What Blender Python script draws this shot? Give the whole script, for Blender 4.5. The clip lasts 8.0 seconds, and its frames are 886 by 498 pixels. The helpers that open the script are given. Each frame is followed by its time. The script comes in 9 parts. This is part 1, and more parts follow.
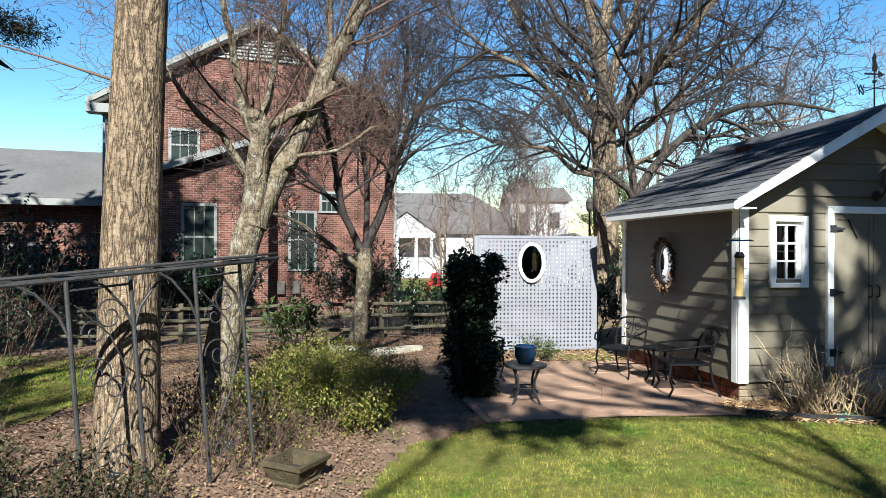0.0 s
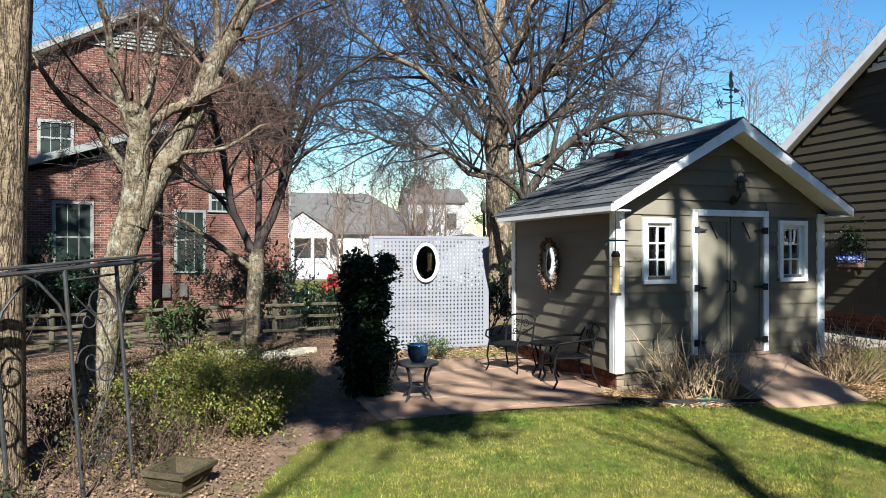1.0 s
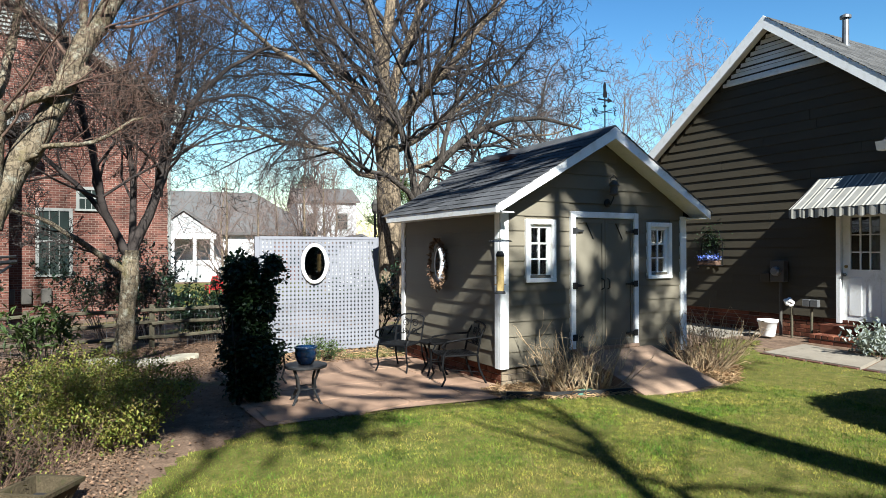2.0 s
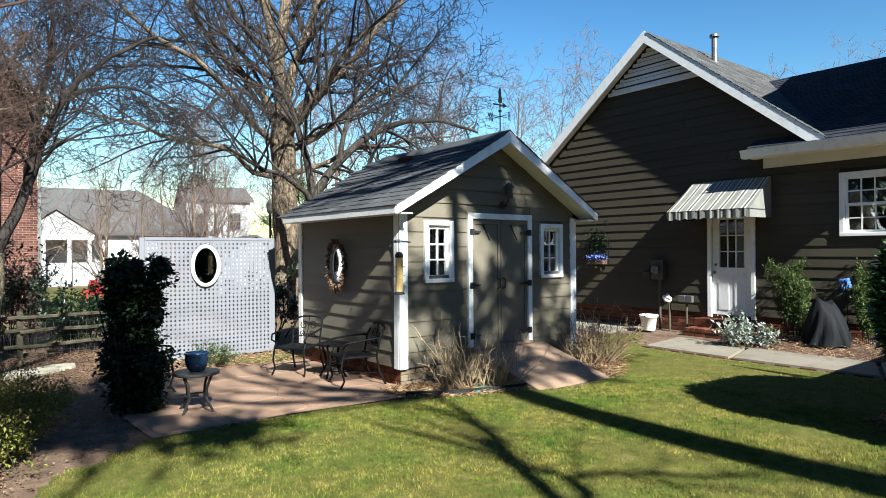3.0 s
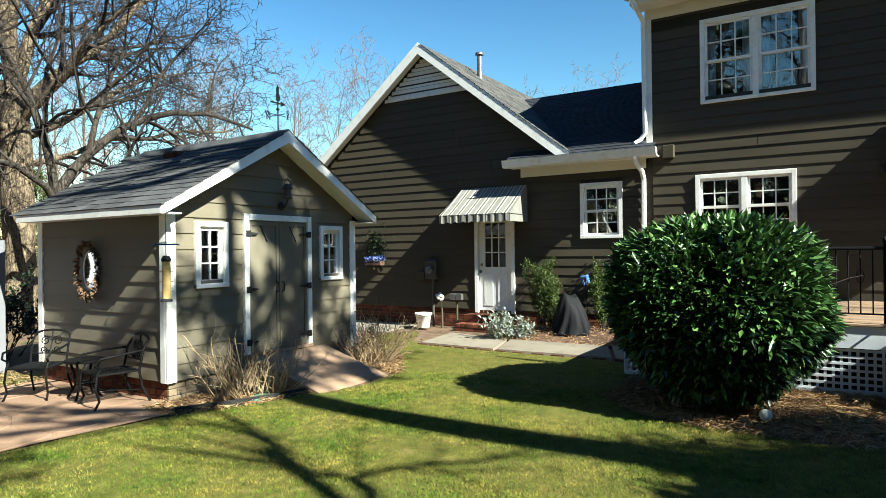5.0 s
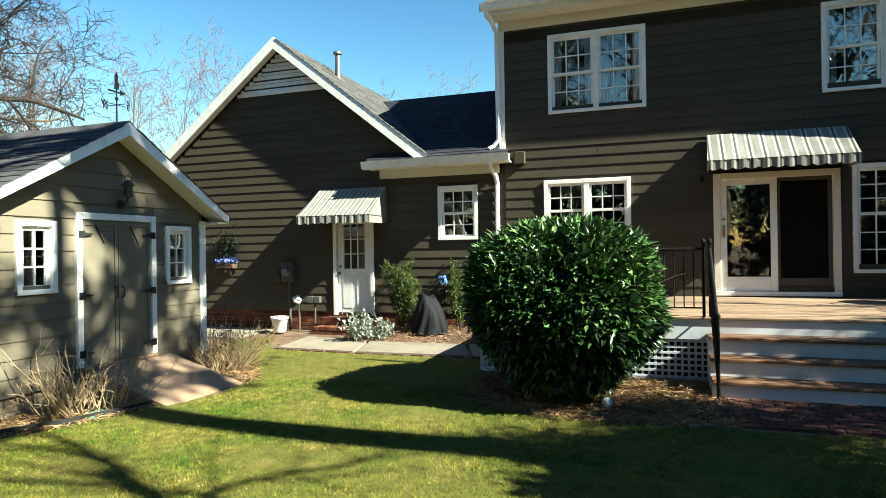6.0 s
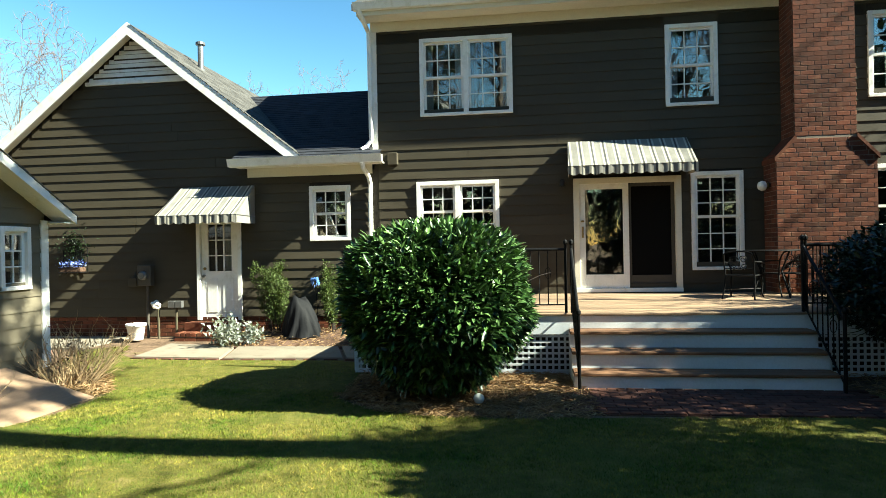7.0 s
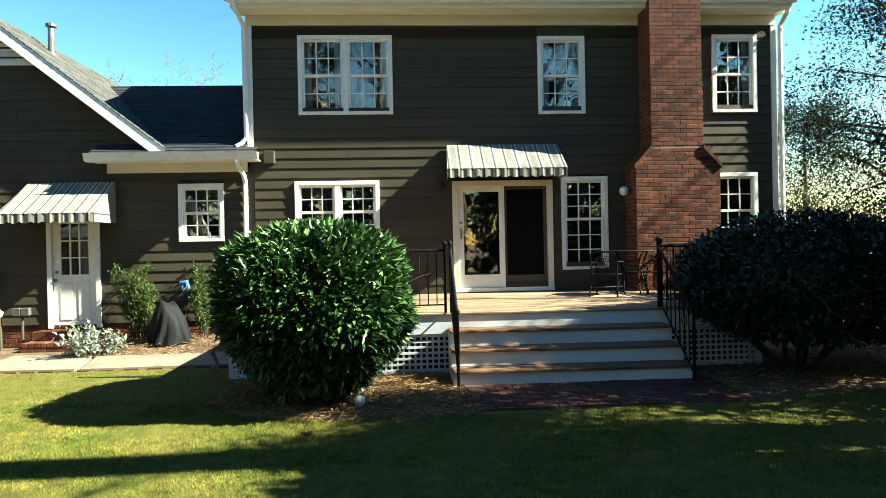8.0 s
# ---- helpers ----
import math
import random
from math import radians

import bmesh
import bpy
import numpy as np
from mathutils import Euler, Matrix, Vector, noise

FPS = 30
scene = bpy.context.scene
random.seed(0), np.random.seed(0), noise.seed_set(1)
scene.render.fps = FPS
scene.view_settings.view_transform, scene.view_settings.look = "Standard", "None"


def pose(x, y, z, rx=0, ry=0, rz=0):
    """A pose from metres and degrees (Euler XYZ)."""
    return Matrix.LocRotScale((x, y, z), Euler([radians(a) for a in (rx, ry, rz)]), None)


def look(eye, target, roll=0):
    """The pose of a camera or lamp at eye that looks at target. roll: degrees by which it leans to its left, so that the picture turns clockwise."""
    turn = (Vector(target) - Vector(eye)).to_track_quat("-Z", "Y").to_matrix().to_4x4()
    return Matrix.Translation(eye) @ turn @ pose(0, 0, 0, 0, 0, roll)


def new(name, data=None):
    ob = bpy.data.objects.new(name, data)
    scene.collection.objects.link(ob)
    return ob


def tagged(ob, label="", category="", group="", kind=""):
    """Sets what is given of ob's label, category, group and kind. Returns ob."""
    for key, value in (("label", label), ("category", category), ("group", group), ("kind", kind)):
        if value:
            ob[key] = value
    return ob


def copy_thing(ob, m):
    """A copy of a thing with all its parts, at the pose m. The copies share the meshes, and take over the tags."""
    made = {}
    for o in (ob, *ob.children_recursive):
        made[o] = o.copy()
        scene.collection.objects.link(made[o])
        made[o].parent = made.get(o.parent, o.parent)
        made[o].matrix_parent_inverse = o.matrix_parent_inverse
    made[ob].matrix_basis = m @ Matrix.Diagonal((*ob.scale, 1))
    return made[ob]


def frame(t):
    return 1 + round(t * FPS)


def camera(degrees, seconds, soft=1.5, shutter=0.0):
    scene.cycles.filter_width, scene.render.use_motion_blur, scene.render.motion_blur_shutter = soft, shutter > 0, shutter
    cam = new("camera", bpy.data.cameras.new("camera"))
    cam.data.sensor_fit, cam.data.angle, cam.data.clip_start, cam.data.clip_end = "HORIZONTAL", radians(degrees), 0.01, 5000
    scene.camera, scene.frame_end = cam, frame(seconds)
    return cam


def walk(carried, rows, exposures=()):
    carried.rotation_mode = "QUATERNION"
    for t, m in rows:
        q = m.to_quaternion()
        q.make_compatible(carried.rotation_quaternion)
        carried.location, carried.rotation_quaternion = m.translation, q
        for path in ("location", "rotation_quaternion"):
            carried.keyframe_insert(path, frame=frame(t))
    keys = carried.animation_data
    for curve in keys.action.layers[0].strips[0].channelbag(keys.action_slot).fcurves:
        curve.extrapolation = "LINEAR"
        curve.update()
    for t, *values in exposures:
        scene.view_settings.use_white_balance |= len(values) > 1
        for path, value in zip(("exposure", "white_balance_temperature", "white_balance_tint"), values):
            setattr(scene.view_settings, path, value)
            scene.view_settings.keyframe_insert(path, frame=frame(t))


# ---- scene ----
cam = camera(69.98, 8.0, soft=0.65)
# seconds, eye x y z, pitch, roll, yaw
PATH = [
    (0, 0.002, 0.096, 1.597, 0.07, -0.26, -9.91),
    (0.5, 0.026, 0.051, 1.592, 0.09, -0.18, -14.52),
    (1, 0.040, 0.011, 1.594, 0.14, -0.08, -19.08),
    (1.5, 0.052, -0.030, 1.596, 0.15, 0.02, -24.06),
    (2, 0.056, -0.041, 1.592, 0.19, 0.14, -28.83),
    (3.5, 0.033, -0.065, 1.604, 0.14, 0.44, -42.92),
    (4, 0.034, -0.052, 1.618, 0.05, 0.48, -48.20),
    (5.5, 0.007, -0.016, 1.601, 0.17, 0.80, -63.85),
    (6, 0.007, 0.009, 1.605, 0.11, 0.84, -70.83),
    (6.5, 0.002, 0.013, 1.608, 0.05, 0.96, -76.69),
    (7, -0.015, 0.030, 1.618, -0.08, 1.09, -82.39),
    (7.5, -0.014, 0.031, 1.615, -0.12, 1.12, -87.89),
    (8, -0.026, 0.035, 1.628, -0.25, 1.16, -93.21),
]
walk(cam, [(t, pose(x, y, z, 90 + p, r, w)) for t, x, y, z, p, r, w in PATH],
     [(0.0, 0.96, 5600, 5), (2.0, 0.91, 5600, 5), (4.0, 1.0, 5700, 1), (5.5, 1.33, 6150, -5), (6.5, 1.57, 6400, -7), (8.0, 1.84, 6500, -10)])

# ---- light ----
SUN_ELEVATION, SUN_TRAVEL = 37.5, 9.5      # degrees; the light travels towards +y, turned this far to +x
world = bpy.data.worlds.new("sky")
scene.world = world
world.use_nodes = True
wn = world.node_tree
sky = wn.nodes.new("ShaderNodeTexSky")
sky.sky_type = "NISHITA"
sky.sun_disc = False
sky.sun_elevation = radians(SUN_ELEVATION)
sky.sun_rotation = radians(180 + SUN_TRAVEL)
sky.altitude, sky.air_density, sky.dust_density, sky.ozone_density = 100, 1.5, 0.0, 2.5
wn.nodes["Background"].inputs["Strength"].default_value = 0.1
deep = wn.nodes.new("ShaderNodeHueSaturation")
deep.inputs["Hue"].default_value, deep.inputs["Saturation"].default_value, deep.inputs["Value"].default_value = 0.496, 1.06, 0.458
clear = wn.nodes.new("ShaderNodeGamma")          # a clear winter sky: deep overhead, bright low down
clear.inputs["Gamma"].default_value = 1.6
wn.links.new(sky.outputs["Color"], deep.inputs["Color"])
wn.links.new(deep.outputs["Color"], clear.inputs["Color"])
wn.links.new(clear.outputs["Color"], wn.nodes["Background"].inputs["Color"])
sun = new("sun", bpy.data.lights.new("sun", "SUN"))
sun.data.energy, sun.data.angle, sun.data.color = 9.6, radians(0.53), (1.0, 0.92, 0.80)
ce, se = math.cos(radians(SUN_ELEVATION)), math.sin(radians(SUN_ELEVATION))
ta = radians(SUN_TRAVEL)
sun.matrix_world = look((0, 0, 40), (math.sin(ta) * ce, math.cos(ta) * ce, 40 - se))

# ---- materials ----
def material(name, rough=0.6, metal=0.0, spec=0.5):
    m = bpy.data.materials.new(name)
    m.use_nodes = True
    b = m.node_tree.nodes["Principled BSDF"]
    b.inputs["Roughness"].default_value = rough
    b.inputs["Metallic"].default_value = metal
    b.inputs["Specular IOR Level"].default_value = spec
    return m, m.node_tree, b


def ramp_of(nt, source, stops):
    r = nt.nodes.new("ShaderNodeValToRGB")
    el = r.color_ramp.elements
    while len(el) < len(stops):
        el.new(0.5)
    for e, (p, c) in zip(el, stops):
        e.position, e.color = p, (*c, 1)
    nt.links.new(source, r.inputs["Fac"])
    return r.outputs["Color"]


def mix_of(nt, fac, a, b, mode="MIX"):
    x = nt.nodes.new("ShaderNodeMix")
    x.data_type, x.blend_type = "RGBA", mode
    for sock, v in ((x.inputs["Factor"], fac), (x.inputs["A"], a), (x.inputs["B"], b)):
        if isinstance(v, bpy.types.NodeSocket):
            nt.links.new(v, sock)
        elif isinstance(v, tuple):
            sock.default_value = (*v, 1)
        else:
            sock.default_value = v
    return x.outputs["Result"]


def coords(nt, scale=(1, 1, 1), world=True):
    g = nt.nodes.new("ShaderNodeNewGeometry") if world else nt.nodes.new("ShaderNodeTexCoord")
    mp = nt.nodes.new("ShaderNodeMapping")
    mp.inputs["Scale"].default_value = scale
    nt.links.new(g.outputs["Position" if world else "Object"], mp.inputs["Vector"])
    return mp.outputs["Vector"]


def noise_of(nt, vec, scale, detail=6, rough=0.6, distort=0.0):
    n = nt.nodes.new("ShaderNodeTexNoise")
    n.inputs["Scale"].default_value, n.inputs["Detail"].default_value = scale, detail
    n.inputs["Roughness"].default_value, n.inputs["Distortion"].default_value = rough, distort
    nt.links.new(vec, n.inputs["Vector"])
    return n.outputs["Fac"]


def bump_of(nt, b, height, strength, dist=0.01):
    bp = nt.nodes.new("ShaderNodeBump")
    bp.inputs["Strength"].default_value, bp.inputs["Distance"].default_value = strength, dist
    nt.links.new(height, bp.inputs["Height"])
    nt.links.new(bp.outputs["Normal"], b.inputs["Normal"])


def scale_c(c, k):
    return tuple(min(1, v * k) for v in c)


def mottled(name, base, rough=0.6, fine=40, coarse=1.5, amount=0.25, bump=0.2, depth=0.004, stretch=(1, 1, 1), metal=0.0, spec=0.22, stain=None, vary=0.0, world=True, island=False):
    """A surface with fine grain, coarse blotches and, where given, stains; vary: how far alike pieces differ."""
    m, nt, b = material(name, rough, metal, spec)
    v = coords(nt, stretch, world)
    f, c = noise_of(nt, v, fine), noise_of(nt, v, coarse, 4)
    col = ramp_of(nt, f, [(0.25, scale_c(base, 1 - amount)), (0.75, scale_c(base, 1 + amount))])
    blot = ramp_of(nt, c, [(0.3, (1 - amount,) * 3), (0.7, (1 + amount * 0.4,) * 3)])
    col = mix_of(nt, 1.0, col, blot, "MULTIPLY")
    if stain:
        s = noise_of(nt, v, coarse * 2.7, 8, 0.7, 0.4)
        mask = ramp_of(nt, s, [(0.52, (0, 0, 0)), (0.68, (1, 1, 1))])
        col = mix_of(nt, mask, col, stain)
    if vary:
        if island:
            r = nt.nodes.new("ShaderNodeNewGeometry").outputs["Random Per Island"]
        else:
            r = nt.nodes.new("ShaderNodeObjectInfo").outputs["Random"]
        col = mix_of(nt, 1.0, col, ramp_of(nt, r, [(0.0, (1 - vary,) * 3), (1.0, (1 + vary * 0.5,) * 3)]), "MULTIPLY")
    nt.links.new(col, b.inputs["Base Color"])
    rr = nt.nodes.new("ShaderNodeMapRange")
    rr.inputs["To Min"].default_value, rr.inputs["To Max"].default_value = max(0.02, rough - 0.12), min(1, rough + 0.12)
    nt.links.new(c, rr.inputs["Value"])
    nt.links.new(rr.outputs["Result"], b.inputs["Roughness"])
    bump_of(nt, b, f, bump, depth)
    return m


def leafy(name, colours, rough=0.45, spec=0.5, translucent=0.25):
    """Leaves: colour by leaf, with light coming through."""
    m, nt, b = material(name, rough, 0, spec)
    r = nt.nodes.new("ShaderNodeNewGeometry").outputs["Random Per Island"]
    col = ramp_of(nt, r, [(i / (len(colours) - 1), c) for i, c in enumerate(colours)])
    n = noise_of(nt, coords(nt), 60)
    col = mix_of(nt, 1.0, col, ramp_of(nt, n, [(0.3, (0.75,) * 3), (0.7, (1.15,) * 3)]), "MULTIPLY")
    nt.links.new(col, b.inputs["Base Color"])
    if translucent:
        t = nt.nodes.new("ShaderNodeBsdfTranslucent")
        nt.links.new(mix_of(nt, 1.0, col, (1.3, 1.3, 0.7), "MULTIPLY"), t.inputs["Color"])
        mx = nt.nodes.new("ShaderNodeMixShader")
        mx.inputs["Fac"].default_value = translucent
        out = nt.nodes["Material Output"]
        nt.links.new(b.outputs["BSDF"], mx.inputs[1])
        nt.links.new(t.outputs["BSDF"], mx.inputs[2])
        nt.links.new(mx.outputs["Shader"], out.inputs["Surface"])
    return m


M = {}
M["siding"] = mottled("painted_siding", (0.058, 0.0495, 0.0345), 0.6, 90, 1.2, 0.12, 0.25, 0.003, (1, 1, 6), vary=0.10, spec=0.15)
M["siding_back"] = mottled("siding_backing", (0.0363, 0.03, 0.0233), 0.8, 30, 2)
M["shed_siding"] = mottled("shed_siding", (0.15, 0.13, 0.093), 0.55, 90, 1.2, 0.12, 0.3, 0.003, (1, 1, 5), vary=0.12)
M["shed_door"] = mottled("shed_door_paint", (0.155, 0.137, 0.1), 0.5, 60, 1.4, 0.10, 0.15, 0.002)
M["white"] = mottled("white_trim_paint", (0.80, 0.79, 0.76), 0.4, 50, 2.2, 0.05, 0.1, 0.002, stain=(0.66, 0.64, 0.58))
M["cream"] = mottled("cream_fascia_paint", (0.70, 0.66, 0.55), 0.45, 40, 1.5, 0.06, 0.1, 0.002)
M["soffit"] = mottled("soffit_paint", (0.74, 0.71, 0.62), 0.6, 30, 1.5, 0.06, 0.1, 0.002)
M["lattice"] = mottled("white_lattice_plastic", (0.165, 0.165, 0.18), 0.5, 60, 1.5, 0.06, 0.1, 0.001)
M["shingle"] = mottled("grey_shingle", (0.0664, 0.0664, 0.0687), 0.9, 160, 2.5, 0.35, 0.8, 0.004, vary=0.35)
M["shingle_far"] = mottled("grey_shingle_courses", (0.075, 0.073, 0.07), 0.9, 160, 2.5, 0.35, 0.8, 0.004, vary=0.35, island=True)
M["shingle_dark"] = mottled("dark_slate_shingle", (0.0224, 0.0248, 0.0336), 0.9, 160, 1.5, 0.3, 0.8, 0.004, vary=0.3, island=True)
M["roof_under"] = mottled("roof_felt", (0.04, 0.04, 0.04), 0.95)
M["brick"] = mottled("red_brick", (0.125, 0.039, 0.02), 0.85, 120, 3, 0.35, 0.6, 0.004, vary=0.55, stain=(0.165, 0.08, 0.045))
M["brick_rest"] = mottled("red_brick_courses", (0.125, 0.039, 0.02), 0.85, 120, 3, 0.35, 0.6, 0.004, vary=0.45, island=True, stain=(0.0892, 0.0478, 0.0351))
M["tan_brick"] = mottled("tan_painted_brick", (0.20, 0.155, 0.10), 0.85, 120, 3, 0.25, 0.6, 0.004, vary=0.3)
M["mortar"] = mottled("mortar", (0.21, 0.17, 0.135), 0.95, 150, 3, 0.2, 0.5)
M["paver"] = mottled("brick_paver", (0.09, 0.0382, 0.027), 0.85, 120, 3, 0.3, 0.5, 0.003, vary=0.4, stain=(0.0585, 0.0315, 0.0248))
M["concrete"] = mottled("path_concrete", (0.203, 0.175, 0.135), 0.9, 80, 1.2, 0.18, 0.4, 0.003, vary=0.12, stain=(0.135, 0.113, 0.0845))
M["patio"] = mottled("pinkish_patio_stone", (0.25, 0.16, 0.105), 0.85, 70, 1.1, 0.2, 0.4, 0.004, vary=0.12, stain=(0.18, 0.11, 0.072))
M["ramp"] = mottled("weathered_plywood_ramp", (0.265, 0.179, 0.119), 0.8, 45, 1.5, 0.2, 0.3, 0.002, (1, 8, 1))
M["deckwood"] = mottled("tan_deck_board", (0.279, 0.192, 0.126), 0.7, 40, 1.5, 0.22, 0.3, 0.002, (9, 1, 1), vary=0.2)
M["tread"] = mottled("brown_step_tread", (0.18, 0.096, 0.054), 0.6, 40, 1.5, 0.25, 0.3, 0.002, (9, 1, 9), vary=0.2)
M["riser"] = mottled("bluish_white_riser_paint", (0.674, 0.714, 0.755), 0.45, 40, 1.4, 0.07, 0.1, 0.002)
M["iron"] = mottled("black_wrought_iron", (0.006, 0.006, 0.0065), 0.6, 70, 4, 0.3, 0.1, 0.001, spec=0.12)
M["arch_iron"] = mottled("weathered_grey_iron", (0.0425, 0.0425, 0.0425), 0.5, 60, 4, 0.35, 0.3, 0.001, metal=0.3, stain=(0.05, 0.035, 0.025))
M["hinge"] = mottled("black_hinge", (0.02, 0.02, 0.02), 0.5)
# near-black stand-in for unlit hollows: under the deck, behind the louvre
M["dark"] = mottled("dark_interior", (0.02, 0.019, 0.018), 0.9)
# room surfaces near-black: the dimness indoors is put into their colour
M["room"] = mottled("painted_room_dimness", (0.045, 0.04, 0.036), 0.9)
M["curtain"] = mottled("white_curtain_cloth", (0.42, 0.43, 0.46), 0.9, 60, 3, 0.1)
M["screen"] = mottled("dark_door_screen", (0.006, 0.006, 0.006), 0.9, 200, 3, 0.2, spec=0.05)
M["earth"] = mottled("bare_earth", (0.0975, 0.0581, 0.0395), 0.95, 35, 0.8, 0.35, 0.8, 0.012, stain=(0.0698, 0.0418, 0.0279))
M["bark"] = None
M["awning_stripe"] = None
M["blue_glaze"] = mottled("blue_glazed_pot", (0.008, 0.024, 0.062), 0.15, 30, 6, 0.35, 0.1, 0.001, spec=0.6, stain=(0.014, 0.04, 0.08))
M["pot_white"] = mottled("white_plastic_pot", (0.76, 0.75, 0.72), 0.4, 30, 4, 0.06)
M["terracotta"] = mottled("pale_terracotta", (0.55, 0.32, 0.20), 0.8, 40, 4, 0.15)
M["stone"] = mottled("carved_mossy_stone", (0.062, 0.048, 0.028), 0.95, 60, 5, 0.4, 0.9, 0.008, spec=0.1, stain=(0.035, 0.034, 0.015))
M["stone_pale"] = mottled("pale_flagstone", (0.38, 0.34, 0.25), 0.9, 40, 3, 0.25, 0.6, 0.006, vary=0.2)
M["grey_metal"] = mottled("grey_painted_metal", (0.075, 0.068, 0.058), 0.5, 60, 3, 0.12, metal=0.2)
M["galv"] = mottled("galvanised_pipe", (0.2, 0.2, 0.2), 0.4, 60, 6, 0.15, metal=0.7)
M["cover"] = mottled("grey_grill_cover_cloth", (0.010, 0.0105, 0.012), 0.7, 40, 5, 0.2, 0.5, 0.004, spec=0.1)
M["fence"] = mottled("greyish_fence_wood", (0.075, 0.0638, 0.0413), 0.9, 40, 2, 0.3, 0.6, 0.004, (1, 1, 1), stain=(0.0525, 0.0638, 0.0338))
M["red"] = mottled("red_paint", (0.45, 0.03, 0.03), 0.5, 40, 4, 0.2)
M["seed"] = mottled("bird_seed", (0.42, 0.30, 0.12), 0.9, 260, 8, 0.5, 0.5)
M["green_metal"] = mottled("green_enamel", (0.10, 0.20, 0.14), 0.5, 40, 4, 0.2)
M["mirror"] = material("mirror_silver", 0.03, 1.0)[0]
M["mirror"].node_tree.nodes["Principled BSDF"].inputs["Base Color"].default_value = (0.85, 0.87, 0.88, 1)
M["brass"] = mottled("dull_brass", (0.32, 0.22, 0.09), 0.35, 40, 4, 0.15, metal=0.9)
M["globe"] = mottled("white_globe_glass", (0.78, 0.78, 0.76), 0.25, 20, 4, 0.04)


def glass(name, tint=(0.9, 0.95, 0.95)):
    m, nt, b = material(name, 0.0, 0, 0.5)
    b.inputs["Transmission Weight"].default_value = 1.0
    b.inputs["IOR"].default_value = 2.1
    b.inputs["Base Color"].default_value = (*tint, 1)
    bump_of(nt, b, noise_of(nt, coords(nt), 2.2, 2), 0.06, 0.02)
    return m


M["glass"] = glass("window_glass")


def bark(name, light, dark, ridge=9.0, lichen=None, tall=0.2, cut=0.05):
    """Bark in long upright ridges that split and join, broken across here and there, with dark furrows between."""
    m, nt, b = material(name, 0.9, 0, 0.15)
    v = coords(nt, (1, 1, tall))
    def away(source):
        """How far a noise lies from its middle: nought along winding lines."""
        sub = nt.nodes.new("ShaderNodeMath")
        sub.operation = "SUBTRACT"
        sub.inputs[1].default_value = 0.5
        nt.links.new(source, sub.inputs[0])
        ab = nt.nodes.new("ShaderNodeMath")
        ab.operation = "ABSOLUTE"
        nt.links.new(sub.outputs[0], ab.inputs[0])
        return ab.outputs[0]
    furrow = away(noise_of(nt, v, ridge, 3, 0.55, 0.5))
    crack = away(noise_of(nt, coords(nt, (0.6, 0.6, 1.0)), ridge * 0.8, 4, 0.6, 0.8))
    grain = noise_of(nt, coords(nt, (1, 1, 0.35)), ridge * 5, 8, 0.7)
    col = ramp_of(nt, furrow, [(0.0, dark), (cut, scale_c(light, 0.72)), (cut * 2.6, light), (0.3, scale_c(light, 1.18))])
    col = mix_of(nt, 1.0, col, ramp_of(nt, crack, [(0.0, (0.42,) * 3), (0.045, (1.0,) * 3)]), "MULTIPLY")
    col = mix_of(nt, 1.0, col, ramp_of(nt, grain, [(0.3, (0.66,) * 3), (0.7, (1.25,) * 3)]), "MULTIPLY")
    big = noise_of(nt, coords(nt), 2.3, 6)
    col = mix_of(nt, 1.0, col, ramp_of(nt, big, [(0.3, (0.72,) * 3), (0.7, (1.12,) * 3)]), "MULTIPLY")
    if lichen:
        s = noise_of(nt, coords(nt), 8.5, 8, 0.75)
        col = mix_of(nt, ramp_of(nt, s, [(0.52, (0, 0, 0)), (0.62, (0.85,) * 3)]), col, lichen)
        moss = noise_of(nt, coords(nt), 3.1, 6, 0.7)
        col = mix_of(nt, ramp_of(nt, moss, [(0.56, (0, 0, 0)), (0.70, (0.7,) * 3)]), col, (0.10, 0.085, 0.03))
    nt.links.new(col, b.inputs["Base Color"])
    cl = nt.nodes.new("ShaderNodeMath")
    cl.operation = "MINIMUM"
    cl.inputs[1].default_value = 0.12
    nt.links.new(furrow, cl.inputs[0])
    h = nt.nodes.new("ShaderNodeMath")
    h.operation = "MULTIPLY_ADD"
    h.inputs[1].default_value = 0.12
    nt.links.new(grain, h.inputs[0])
    nt.links.new(cl.outputs[0], h.inputs[2])
    bump_of(nt, b, h.outputs[0], 1.0, 0.09)
    return m


M["bark"] = bark("ridged_brown_bark", (0.26, 0.19, 0.12), (0.06, 0.042, 0.027), 24.0)
M["bark_pale"] = bark("pale_lichened_bark", (0.16, 0.125, 0.082), (0.06, 0.047, 0.032), 14, (0.25, 0.235, 0.18), 0.3, 0.02)
M["bark_grey"] = bark("grey_oak_bark", (0.25, 0.19, 0.125), (0.07, 0.054, 0.038), 12)
M["bark_dark"] = bark("dark_grey_bark", (0.075, 0.062, 0.05), (0.03, 0.025, 0.02), 14)
M["twig"] = mottled("twig_bark", (0.038, 0.030, 0.026), 0.9, 60, 3, 0.25)
M["twig_warm"] = mottled("reddish_twig_bark", (0.10, 0.062, 0.045), 0.9, 60, 3, 0.25)
M["twig_far"] = mottled("far_twig_bark", (0.15, 0.108, 0.09), 0.9, 60, 3, 0.2)
M["cane"] = mottled("straw_coloured_cane", (0.43, 0.31, 0.18), 0.85, 60, 4, 0.25)
M["laurel"] = leafy("laurel_leaf", [(0.005, 0.015, 0.004), (0.016, 0.042, 0.010), (0.06, 0.125, 0.032), (0.15, 0.26, 0.085)], 0.3, 0.55, 0.02)
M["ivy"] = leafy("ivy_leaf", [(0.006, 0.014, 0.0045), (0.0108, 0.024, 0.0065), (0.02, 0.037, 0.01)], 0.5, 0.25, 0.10)
